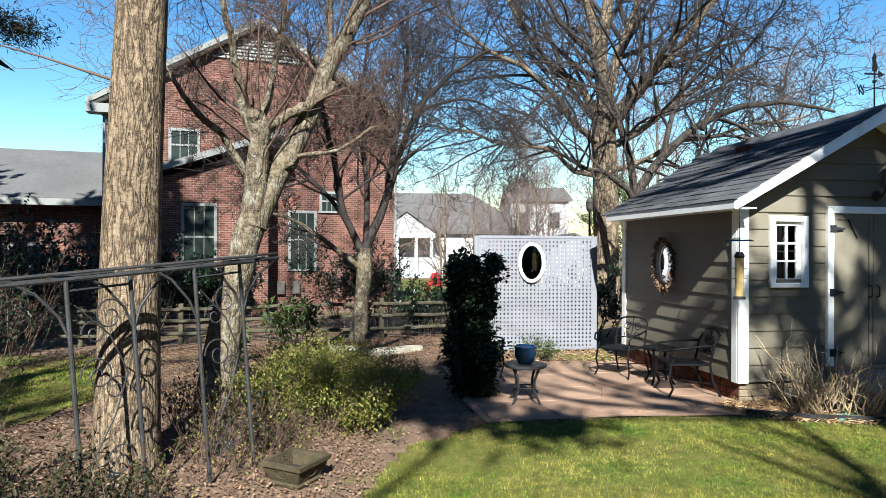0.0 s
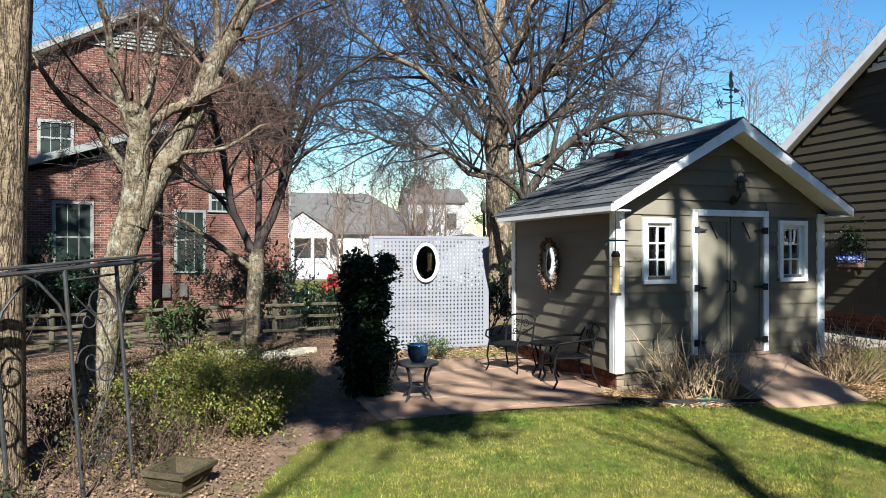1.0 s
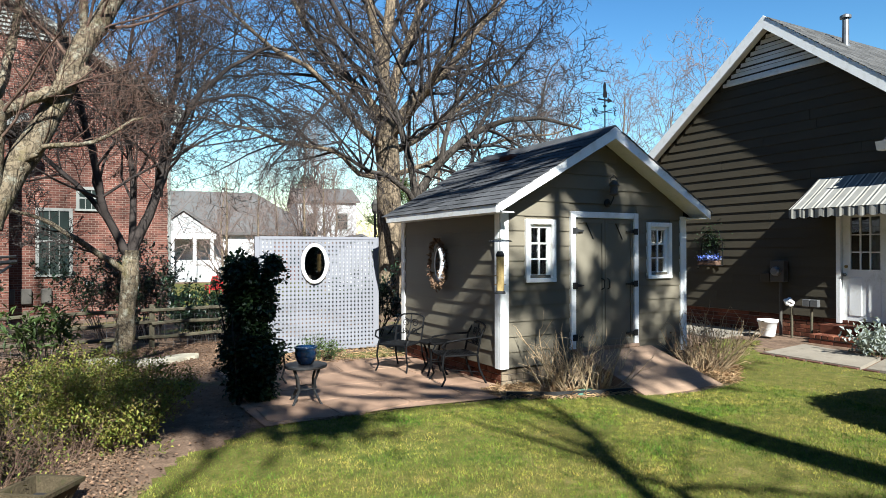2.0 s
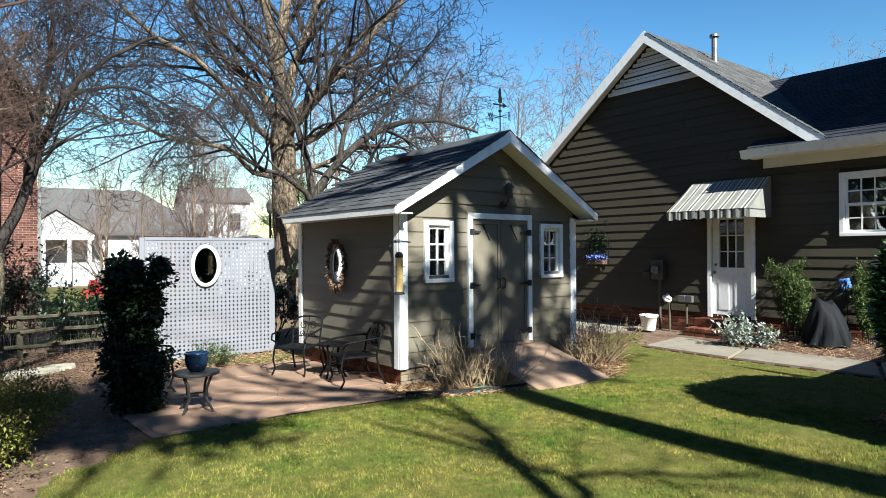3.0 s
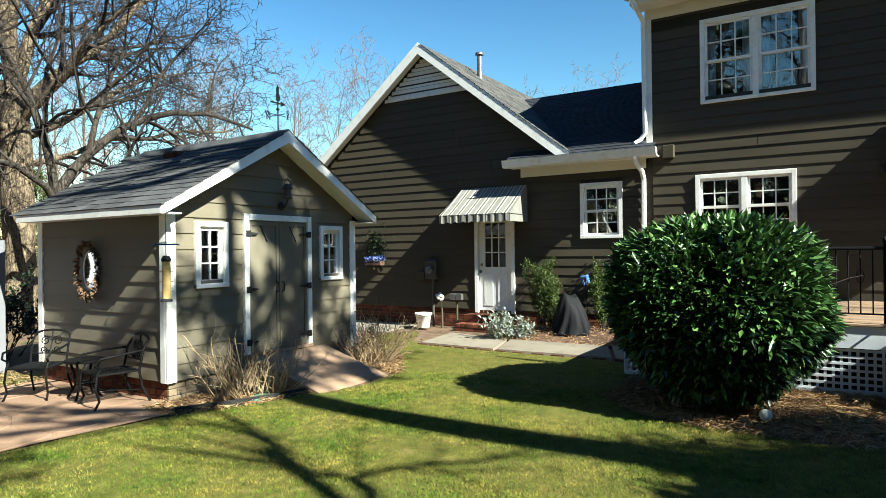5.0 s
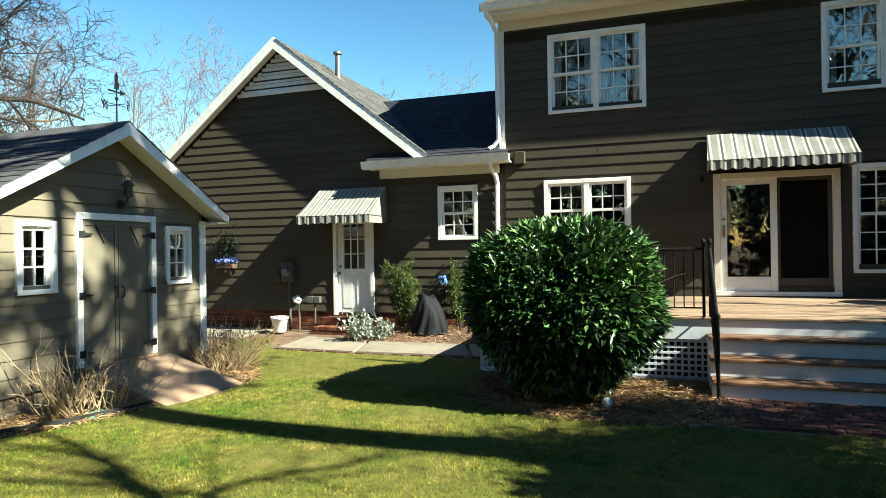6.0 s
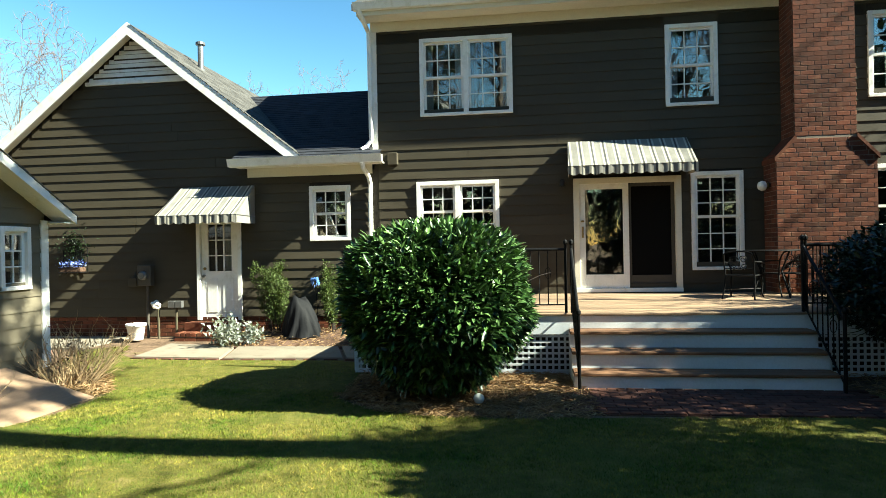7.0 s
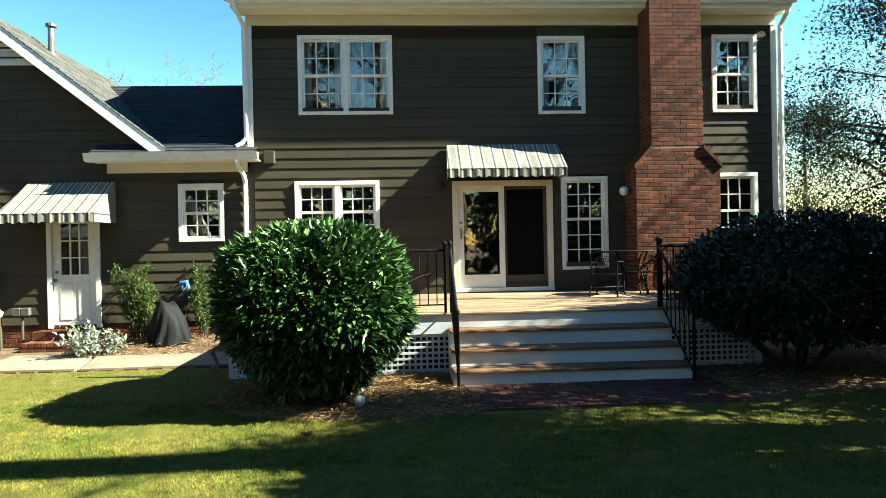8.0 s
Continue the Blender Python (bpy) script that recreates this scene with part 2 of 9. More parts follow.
M["dusky"] = leafy("dusky_shrub_leaf", [(0.012, 0.014, 0.006), (0.024, 0.026, 0.009), (0.05, 0.036, 0.016)], 0.6, 0.2, 0.10)
M["holly"] = leafy("holly_leaf", [(0.0054, 0.0135, 0.00648), (0.00864, 0.0216, 0.00864), (0.0162, 0.0324, 0.0108)], 0.35, 0.5, 0.08)
M["yellowgreen"] = leafy("yellow_green_leaf", [(0.07, 0.10, 0.015), (0.13, 0.15, 0.022), (0.20, 0.19, 0.03), (0.15, 0.11, 0.04)], 0.6, 0.3, 0.25)
M["conifer"] = leafy("pine_needle", [(0.024, 0.048, 0.016), (0.04, 0.068, 0.024), (0.056, 0.08, 0.028)], 0.6, 0.3, 0.1)
M["silverleaf"] = leafy("silvery_leaf", [(0.235, 0.258, 0.235), (0.308, 0.325, 0.297), (0.168, 0.202, 0.168)], 0.7, 0.2, 0.2)
M["boxleaf"] = leafy("shrub_leaf", [(0.0382, 0.0638, 0.016), (0.0638, 0.096, 0.0255), (0.096, 0.121, 0.0382)], 0.5, 0.3, 0.25)
M["cedar"] = leafy("dull_green_spray", [(0.03, 0.042, 0.012), (0.05, 0.062, 0.018), (0.075, 0.078, 0.026)], 0.6, 0.2, 0.1)
M["litter"] = leafy("fallen_leaf", [(0.085, 0.05, 0.03), (0.13, 0.078, 0.047), (0.24, 0.155, 0.10), (0.11, 0.066, 0.04)], 0.9, 0.1, 0.0)
M["straw"] = leafy("pine_straw", [(0.357, 0.23, 0.119), (0.442, 0.306, 0.162), (0.272, 0.162, 0.085)], 0.9, 0.1, 0.0)
M["grass"] = leafy("lawn_grass_blade", [(0.101, 0.133, 0.0144), (0.152, 0.163, 0.0238), (0.202, 0.177, 0.0384), (0.0758, 0.122, 0.0119), (0.19, 0.165, 0.05)], 0.65, 0.15, 0.12)


def patch_grass():
    """Straw-pale and lush patches over the lawn, a metre or less across."""
    nt = M["grass"].node_tree
    b = nt.nodes["Principled BSDF"]
    col = b.inputs["Base Color"].links[0].from_socket
    tone = ramp_of(nt, noise_of(nt, coords(nt), 1.6, 6, 0.65), [(0.37, (0.42, 0.75, 0.4)), (0.5, (0.95, 1.0, 0.95)), (0.63, (1.45, 1.22, 1.6))])
    col = mix_of(nt, 1.0, col, tone, "MULTIPLY")
    tuft = ramp_of(nt, noise_of(nt, coords(nt), 11, 5, 0.7), [(0.36, (0.26, 0.4, 0.24)), (0.5, (1.0, 1.0, 1.0)), (0.64, (1.65, 1.5, 1.3))])
    nt.links.new(mix_of(nt, 1.0, col, tuft, "MULTIPLY"), b.inputs["Base Color"])


patch_grass()

# ---- mesh tools ----
def thing(name, label, category, at=(0, 0, 0), group="", kind="", rz=0.0):
    ob = new(name)
    ob.empty_display_size = 0.1
    ob.matrix_basis = pose(*at, 0, 0, rz)
    return tagged(ob, label, category, group, kind)


def mesh_of(name, bm, mat, smooth=False):
    me = bpy.data.meshes.new(name)
    bmesh.ops.recalc_face_normals(bm, faces=bm.faces)
    if smooth:
        for f in bm.faces:
            f.smooth = True
    bm.to_mesh(me)
    bm.free()
    me.materials.append(mat)
    return me


def part(name, bm, mat, parent, label="", smooth=False):
    """Links a bmesh, given in the parent thing's own axes, as one mesh object under a thing or a part."""
    ob = new(name, bm if isinstance(bm, bpy.types.Mesh) else mesh_of(name, bm, mat, smooth))
    ob.parent = parent
    return tagged(ob, label) if label else ob


def piece(name, me, parent, m):
    ob = new(name, me)
    ob.parent = parent
    ob.matrix_basis = m
    return ob


def solid(name, bm, mat, label, category="", kind="", smooth=False, group=""):
    return tagged(new(name, mesh_of(name, bm, mat, smooth)), label, category, group, kind)


def box(bm, x0, x1, y0, y1, z0, z1, bevel=0.0):
    before = len(bm.verts)
    v = [bm.verts.new(p) for p in ((x0, y0, z0), (x1, y0, z0), (x1, y1, z0), (x0, y1, z0), (x0, y0, z1), (x1, y0, z1), (x1, y1, z1), (x0, y1, z1))]
    fs = [bm.faces.new([v[i] for i in q]) for q in ((3, 2, 1, 0), (4, 5, 6, 7), (0, 1, 5, 4), (1, 2, 6, 5), (2, 3, 7, 6), (3, 0, 4, 7))]
    if bevel:
        edges = list({e for f in fs for e in f.edges})
        bmesh.ops.bevel(bm, geom=edges, offset=bevel, segments=1, affect="EDGES")
    return bm


def boxes(*rows, bevel=0.0):
    bm = bmesh.new()
    for r in rows:
        box(bm, *r, bevel=bevel)
    return bm


def prism(poly, axis, a, b):
    """A flat outline given a thickness from a to b along an axis; the outline's two numbers are the other axes in order."""
    bm = bmesh.new()
    def put(p, w):
        p = list(p)
        p.insert("xyz".index(axis), w)
        return bm.verts.new(p)
    lo, hi = [put(p, a) for p in poly], [put(p, b) for p in poly]
    bm.faces.new(lo[::-1])
    bm.faces.new(hi)
    for i in range(len(poly)):
        j = (i + 1) % len(poly)
        bm.faces.new((lo[i], lo[j], hi[j], hi[i]))
    return bm


def ring_frame(p, side):
    side = side - p * side.dot(p)
    if side.length < 1e-4:
        side = p.orthogonal()
    side.normalize()
    return side, p.cross(side)


def tube(bm, points, radii, sides=8, closed=False, cap=True):
    """A round bar along a line of points."""
    pts = [Vector(p) for p in points]
    if not isinstance(radii, (list, tuple)):
        radii = [radii] * len(pts)
    rings, n = [], len(pts)
    side = Vector((0.31, 0.77, 0.55))
    for i, p in enumerate(pts):
        a, b = pts[(i - 1) % n if closed else max(i - 1, 0)], pts[(i + 1) % n if closed else min(i + 1, n - 1)]
        d = (b - a).normalized()
        side, up = ring_frame(d, side)
        rings.append([bm.verts.new(p + (side * math.cos(k * 2 * math.pi / sides) + up * math.sin(k * 2 * math.pi / sides)) * radii[i]) for k in range(sides)])
    for i in range(n if closed else n - 1):
        r0, r1 = rings[i], rings[(i + 1) % n]
        for k in range(sides):
            bm.faces.new((r0[k], r0[(k + 1) % sides], r1[(k + 1) % sides], r1[k]))
    if cap and not closed:
        bm.faces.new(rings[0][::-1])
        bm.faces.new(rings[-1])
    return bm


def rod(points, r, sides=8, closed=False):
    return tube(bmesh.new(), points, r, sides, closed)


def lathe(profile, n=24, bm=None, at=(0, 0, 0)):
    """A turned shape from (radius, height) pairs."""
    bm = bm or bmesh.new()
    rings = []
    for r, z in profile:
        rings.append([bm.verts.new((at[0] + r * math.cos(k * 2 * math.pi / n), at[1] + r * math.sin(k * 2 * math.pi / n), at[2] + z)) for k in range(n)])
    for a, b in zip(rings, rings[1:]):
        for k in range(n):
            bm.faces.new((a[k], a[(k + 1) % n], b[(k + 1) % n], b[k]))
    bm.faces.new(rings[0][::-1])
    bm.faces.new(rings[-1])
    return bm


def raw_mesh(name, verts, faces_n, corner, mat, smooth=False):
    """A mesh from numpy arrays: vertices (n, 3), corners per face, and the corners of all faces in a row."""
    me = bpy.data.meshes.new(name)
    me.vertices.add(len(verts))
    me.vertices.foreach_set("co", np.ascontiguousarray(verts, dtype=np.float32).ravel())
    nf = len(corner) // faces_n
    me.loops.add(len(corner))
    me.loops.foreach_set("vertex_index", np.ascontiguousarray(corner, dtype=np.int32))
    me.polygons.add(nf)
    me.polygons.foreach_set("loop_start", np.arange(0, nf * faces_n, faces_n, dtype=np.int32))
    me.polygons.foreach_set("use_smooth", np.full(nf, smooth, dtype=bool))
    me.update(calc_edges=True)
    me.materials.append(mat)
    return me


def leaf_mesh(name, centres, outs, length, width, mat, rng, droop=0.3, fold=0.25, spread=0.6):
    """Many small leaves, each two folded halves with a point, set at the centres and leaning along outs."""
    n = len(centres)
    L = length * rng.uniform(0.65, 1.25, (n, 1))
    W = width * rng.uniform(0.75, 1.2, (n, 1))
    d = outs + rng.normal(0, spread, (n, 3))
    d[:, 2] -= droop * rng.uniform(0, 1, n)
    d /= np.linalg.norm(d, axis=1, keepdims=True) + 1e-9
    up = rng.normal(0, 0.35, (n, 3)) + np.array((0, 0, 1.0)) + outs * 0.5
    s = np.cross(d, up)
    s /= np.linalg.norm(s, axis=1, keepdims=True) + 1e-9
    nn = np.cross(s, d)
    base, tip = centres, centres + d * L - nn * L * 0.12
    mid = centres + d * L * 0.5
    a, b = mid + s * W * 0.5 + nn * W * fold, mid - s * W * 0.5 + nn * W * fold
    verts = np.stack([base, a, tip, b], 1).reshape(-1, 3)
    i = np.arange(n)[:, None] * 4
    corner = np.concatenate([i, i + 1, i + 2, i, i + 2, i + 3], 1).ravel()
    return raw_mesh(name, verts, 3, corner, mat, True)


def grow(rng, base, direction, length, radius, depth, spec, out, level=0):
    """One branch as a bent, tapering line; its children spring from along it. Lines go to out as (points, radii, level)."""
    steps = spec["steps"][min(level, len(spec["steps"]) - 1)]
    p, d = np.array(base, float), np.array(direction, float)
    d /= np.linalg.norm(d)
    pts, rad = [p.copy()], [radius]
    tip = radius * spec.get("taper", 0.35)
    dirs = [d.copy()]
    for i in range(steps):
        d = d + rng.normal(0, spec["wander"][min(level, len(spec["wander"]) - 1)], 3) + np.array((0, 0, spec["rise"][min(level, len(spec["rise"]) - 1)]))
        d /= np.linalg.norm(d)
        p = p + d * length / steps
        pts.append(p.copy())
        dirs.append(d.copy())
        rad.append(radius + (tip - radius) * (i + 1) / steps)
    out.append((pts, rad, level))
    if depth <= 0:
        return
    lo, hi = spec["count"][min(level, len(spec["count"]) - 1)]
    start = spec["start"][min(level, len(spec["start"]) - 1)]
    ratio = spec["ratio"][min(level, len(spec["ratio"]) - 1)]
    spread = spec["spread"][min(level, len(spec["spread"]) - 1)]
    n = rng.integers(lo, hi + 1)
    turn = rng.uniform(0, 6.28)
    for k in range(n):
        f = start + (1 - start) * (k + rng.uniform(0.2, 0.9)) / n
        i = min(int(f * steps), steps - 1)
        q = pts[i] + (pts[i + 1] - pts[i]) * (f * steps - i)
        ax = dirs[i + 1]
        s = np.cross(ax, (0.3, 0.2, 1.0) if abs(ax[2]) < 0.9 else (1.0, 0, 0))
        s /= np.linalg.norm(s)
        t = np.cross(ax, s)
        turn += 2.4 + rng.normal(0, 0.4)
        side = s * math.cos(turn) + t * math.sin(turn)
        ang = math.radians(rng.normal(spread, 9))
        cd = ax * math.cos(ang) + side * math.sin(ang)
        rr = rad[i] + (rad[i + 1] - rad[i]) * 0.5
        grow(rng, q, cd, length * ratio * rng.uniform(0.7, 1.2) * (1.15 - 0.4 * f), max(rr * rng.uniform(*spec.get("limb", (0.42, 0.68))), spec["thin"]), depth - 1, spec, out, level + 1)


def branch_mesh(name, lines, mat, sides=(10, 7, 5, 3, 3), smooth=True):
    """Joins branch lines into one mesh of tapering tubes."""
    V, Q, off = [], [], 0
    for pts, rad, level in lines:
        k = sides[min(level, len(sides) - 1)]
        pts = np.array(pts)
        n = len(pts)
        d = np.gradient(pts, axis=0)
        d /= np.linalg.norm(d, axis=1, keepdims=True) + 1e-9
        ref = np.array((0.0, 0, 1)) if abs(d[0][2]) < 0.8 else np.array((1.0, 0, 0))
        s = np.cross(d, ref)
        s /= np.linalg.norm(s, axis=1, keepdims=True) + 1e-9
        u = np.cross(d, s)
        a = np.arange(k) * 2 * math.pi / k
        ring = pts[:, None] + (s[:, None] * np.cos(a)[None, :, None] + u[:, None] * np.sin(a)[None, :, None]) * np.array(rad)[:, None, None]
        V.append(ring.reshape(-1, 3))
        i, j = np.meshgrid(np.arange(n - 1), np.arange(k), indexing="ij")
        j2 = (j + 1) % k
        Q.append(np.stack([off + i * k + j, off + i * k + j2, off + (i + 1) * k + j2, off + (i + 1) * k + j], -1).reshape(-1))
        off += n * k
    return raw_mesh(name, np.concatenate(V), 4, np.concatenate(Q), mat, smooth)


def ground_z(x, y):
    u = -0.5 * x + 0.85 * y
    return -0.05 * min(max(0.0, u - 7.0), 18.0)

# ---- ground ----
LAWN = [(-1.5, -9), (-1.2, 1), (-0.3, 3.2), (0.2, 4.2), (0.62, 5.2), (1.5, 5.72), (2.6, 5.72), (3.9, 5.55), (4.6, 5.2), (5.3, 5.05), (5.5, 4.82), (6.7, 4.82), (7.6, 5.5), (8.2, 6.8), (9.7, 7.5),
        (10.3, 7.0), (9.3, 6.5), (8.95, 6.0), (8.86, 4.5), (8.9, 2.75), (8.6, 2.1), (8.0, 2.15), (6.6, 2.1), (6.05, 1.5), (5.95, 0.2), (5.98, -0.4), (6.15, -3.3), (6.4, -4.5), (6.6, -9)]


def on_lawn(x, y):
    """Whether a place lies on the lawn, which ends at the beds, the patio, the path and the brick pad."""
    x += 0.07 * noise.noise((x * 3.1, y * 3.1, 5)) + 0.03 * noise.noise((x * 11, y * 11, 6))
    y += 0.07 * noise.noise((x * 3.1, y * 3.1, 9))
    hit = False
    for (xa, ya), (xb, yb) in zip(LAWN, LAWN[1:] + LAWN[:1]):
        if (ya > y) != (yb > y) and x < (xb - xa) * (y - ya) / (yb - ya) + xa:
            hit = not hit
    return hit


def build_ground():
    xs = sorted({*np.round(np.arange(-14, 16.01, 0.5), 2), *(-3000, -1200, -400, -150, -80, -50, -36, -26, -20, 20, 26, 36, 50, 80, 150, 400, 1200, 3000)})
    ys = sorted({*np.round(np.arange(-10, 34.01, 0.5), 2), *(-3000, -1200, -400, -150, -80, -50, -30, -18, 38, 45, 55, 70, 100, 150, 400, 1200, 3000)})
    bm = bmesh.new()
    g = [[bm.verts.new((x, y, ground_z(x, y) + 0.03 * noise.noise((x * 0.5, y * 0.5, 0)) * (abs(x) < 15 and not (-2.4 < x < 11.5 and -9.8 < y < 9.4)))) for y in ys] for x in xs]
    for i in range(len(xs) - 1):
        for j in range(len(ys) - 1):
            bm.faces.new((g[i][j], g[i + 1][j], g[i + 1][j + 1], g[i][j + 1]))
    m, nt, b = material("garden_ground", 0.95, 0, 0.2)
    v = coords(nt)
    fine, mid, big = noise_of(nt, v, 55, 8), noise_of(nt, v, 6, 6, 0.7), noise_of(nt, v, 0.35, 5)
    soil = ramp_of(nt, mid, [(0.3, (0.075, 0.048, 0.03)), (0.55, (0.15, 0.098, 0.064)), (0.75, (0.24, 0.165, 0.11))])
    turf = ramp_of(nt, mid, [(0.3, (0.085, 0.09, 0.02)), (0.55, (0.13, 0.13, 0.032)), (0.75, (0.18, 0.16, 0.06))])
    col = mix_of(nt, ramp_of(nt, big, [(0.56, (0, 0, 0)), (0.64, (1, 1, 1))]), soil, turf)
    col = mix_of(nt, 1.0, col, ramp_of(nt, fine, [(0.3, (0.65,) * 3), (0.7, (1.2,) * 3)]), "MULTIPLY")
    nt.links.new(col, b.inputs["Base Color"])
    bump_of(nt, b, fine, 0.8, 0.02)
    return solid("ground", bm, m, "brown earth with leaf litter and patches of grass", "ground", "structure")


build_ground()


def outline_sheet(name, inside, x0, x1, y0, y1, step, z, mat, label, category):
    """A thin sheet on the ground over the cells where inside(x, y) holds."""
    bm, vs = bmesh.new(), {}
    nx, ny = int((x1 - x0) / step), int((y1 - y0) / step)
    def vert(i, j):
        if (i, j) not in vs:
            x, y = x0 + i * step, y0 + j * step
            vs[i, j] = bm.verts.new((x, y, ground_z(x, y) + z + 0.012 * noise.noise((x * 1.3, y * 1.3, 3))))
        return vs[i, j]
    for i in range(nx):
        for j in range(ny):
            if inside(x0 + (i + 0.5) * step, y0 + (j + 0.5) * step):
                bm.faces.new((vert(i, j), vert(i + 1, j), vert(i + 1, j + 1), vert(i, j + 1)))
    return solid(name, bm, mat, label, category, "structure", smooth=True)


def build_turf_material():
    m, nt, b = material("turf_thatch", 0.95, 0, 0.2)
    v = coords(nt)
    fine, mid, big = noise_of(nt, v, 70, 8), noise_of(nt, v, 5, 6, 0.7), noise_of(nt, v, 0.7, 5)
    col = ramp_of(nt, mid, [(0.3, (0.055, 0.058, 0.009)), (0.55, (0.105, 0.095, 0.018)), (0.78, (0.20, 0.15, 0.06))])
    col = mix_of(nt, ramp_of(nt, big, [(0.5, (0, 0, 0)), (0.7, (0.5,) * 3)]), col, (0.06, 0.10, 0.015))
    col = mix_of(nt, 1.0, col, ramp_of(nt, fine, [(0.3, (0.6,) * 3), (0.7, (1.25,) * 3)]), "MULTIPLY")
    nt.links.new(col, b.inputs["Base Color"])
    bump_of(nt, b, fine, 0.8, 0.02)
    return m


TURF = build_turf_material()
outline_sheet("side_lawn", lambda x, y: (x + 4.1) ** 2 / 3.4 + (y - 8.0) ** 2 / 5.2 + 0.35 * noise.noise((x * 1.5, y * 1.5, 7)) < 1, -6.5, -2.0, 5, 10.8, 0.1, 0.03, TURF, "patch of green grass beside the tree bed", "lawn")
outline_sheet("far_lawn", lambda x, y: 27 < y < 52 and 2.0 < x < 16 and noise.noise((x * 0.3, y * 0.3, 4)) > -0.45, 2, 16, 27, 52, 0.5, 0.05, TURF, "green lawn before the far house", "lawn")
outline_sheet("lawn", on_lawn, -1.8, 10.6, -9.2, 9, 0.1, 0.012, TURF, "short winter lawn of green and tan grass", "lawn")


# ---- walls, openings, siding ----
def wall_cells(a0, a1, z0, z1, holes):
    """The rectangles of a wall that are left round its rectangular holes."""
    cuts = sorted({z0, z1, *[min(max(h[k], z0), z1) for h in holes for k in (2, 3)]})
    for lo, hi in zip(cuts, cuts[1:]):
        spans = sorted((h[0], h[1]) for h in holes if h[2] < hi - 1e-5 and h[3] > lo + 1e-5)
        a = a0
        for s0, s1 in spans:
            if min(s0, a1) > a:
                yield a, min(s0, a1), lo, hi
            a = max(a, s1)
        if a < a1:
            yield a, a1, lo, hi


BOARD = {}


def board_mesh(length, height, mat, name="siding_board", depth=0.019):
    """A lap board: thick at its lower edge, thin above; it runs along +x and faces -y."""
    key = (round(length, 2), round(height, 3), mat.name)
    if key not in BOARD:
        bm = bmesh.new()
        prof = ((0.0, 0.0), (-depth, 0.0), (-depth, 0.006), (-0.004, height), (0.0, height))
        ends = [[bm.verts.new((x, y, z)) for y, z in prof] for x in (0, key[0])]
        for i in range(5):
            j = (i + 1) % 5
            bm.faces.new((ends[0][i], ends[0][j], ends[1][j], ends[1][i]))
        bm.faces.new(ends[0][::-1])
        bm.faces.new(ends[1])
        BOARD[key] = mesh_of(name, bm, mat)
    return BOARD[key]


def lap_siding(parent, at, rz, a0, a1, z0, z1, pitch, holes, mat, rng, limit=None, longest=3.66):
    """Lap boards on a wall; a runs along the wall to the right of one who faces it. limit(z) gives a course's own ends (a gable)."""
    frame_m = pose(*at, 0, 0, rz)
    n = int(math.ceil((z1 - z0) / pitch - 1e-6))
    for c in range(n):
        zb = z0 + c * pitch
        h = min(pitch, z1 - zb) + 0.004
        lo, hi = (a0, a1) if limit is None else limit(zb + h * 0.6)
        if hi - lo < 0.06:
            continue
        for s0, s1, _, _ in wall_cells(lo, hi, zb + 0.02, zb + 0.03, [(g[0], g[1], g[2], g[3]) for g in holes]) if any(g[2] < zb + 0.02 + 0.01 and g[3] > zb + 0.02 for g in holes) else ((lo, hi, 0, 0),):
            a = s0
            while a < s1 - 0.02:
                e = s1 if s1 - a < longest * 1.15 else a + longest * rng.uniform(0.45, 1.0)
                piece("siding_board", board_mesh(e - a - 0.003, h, mat), parent, frame_m @ pose(a, 0, zb))
                a = e


rng = np.random.default_rng(7)


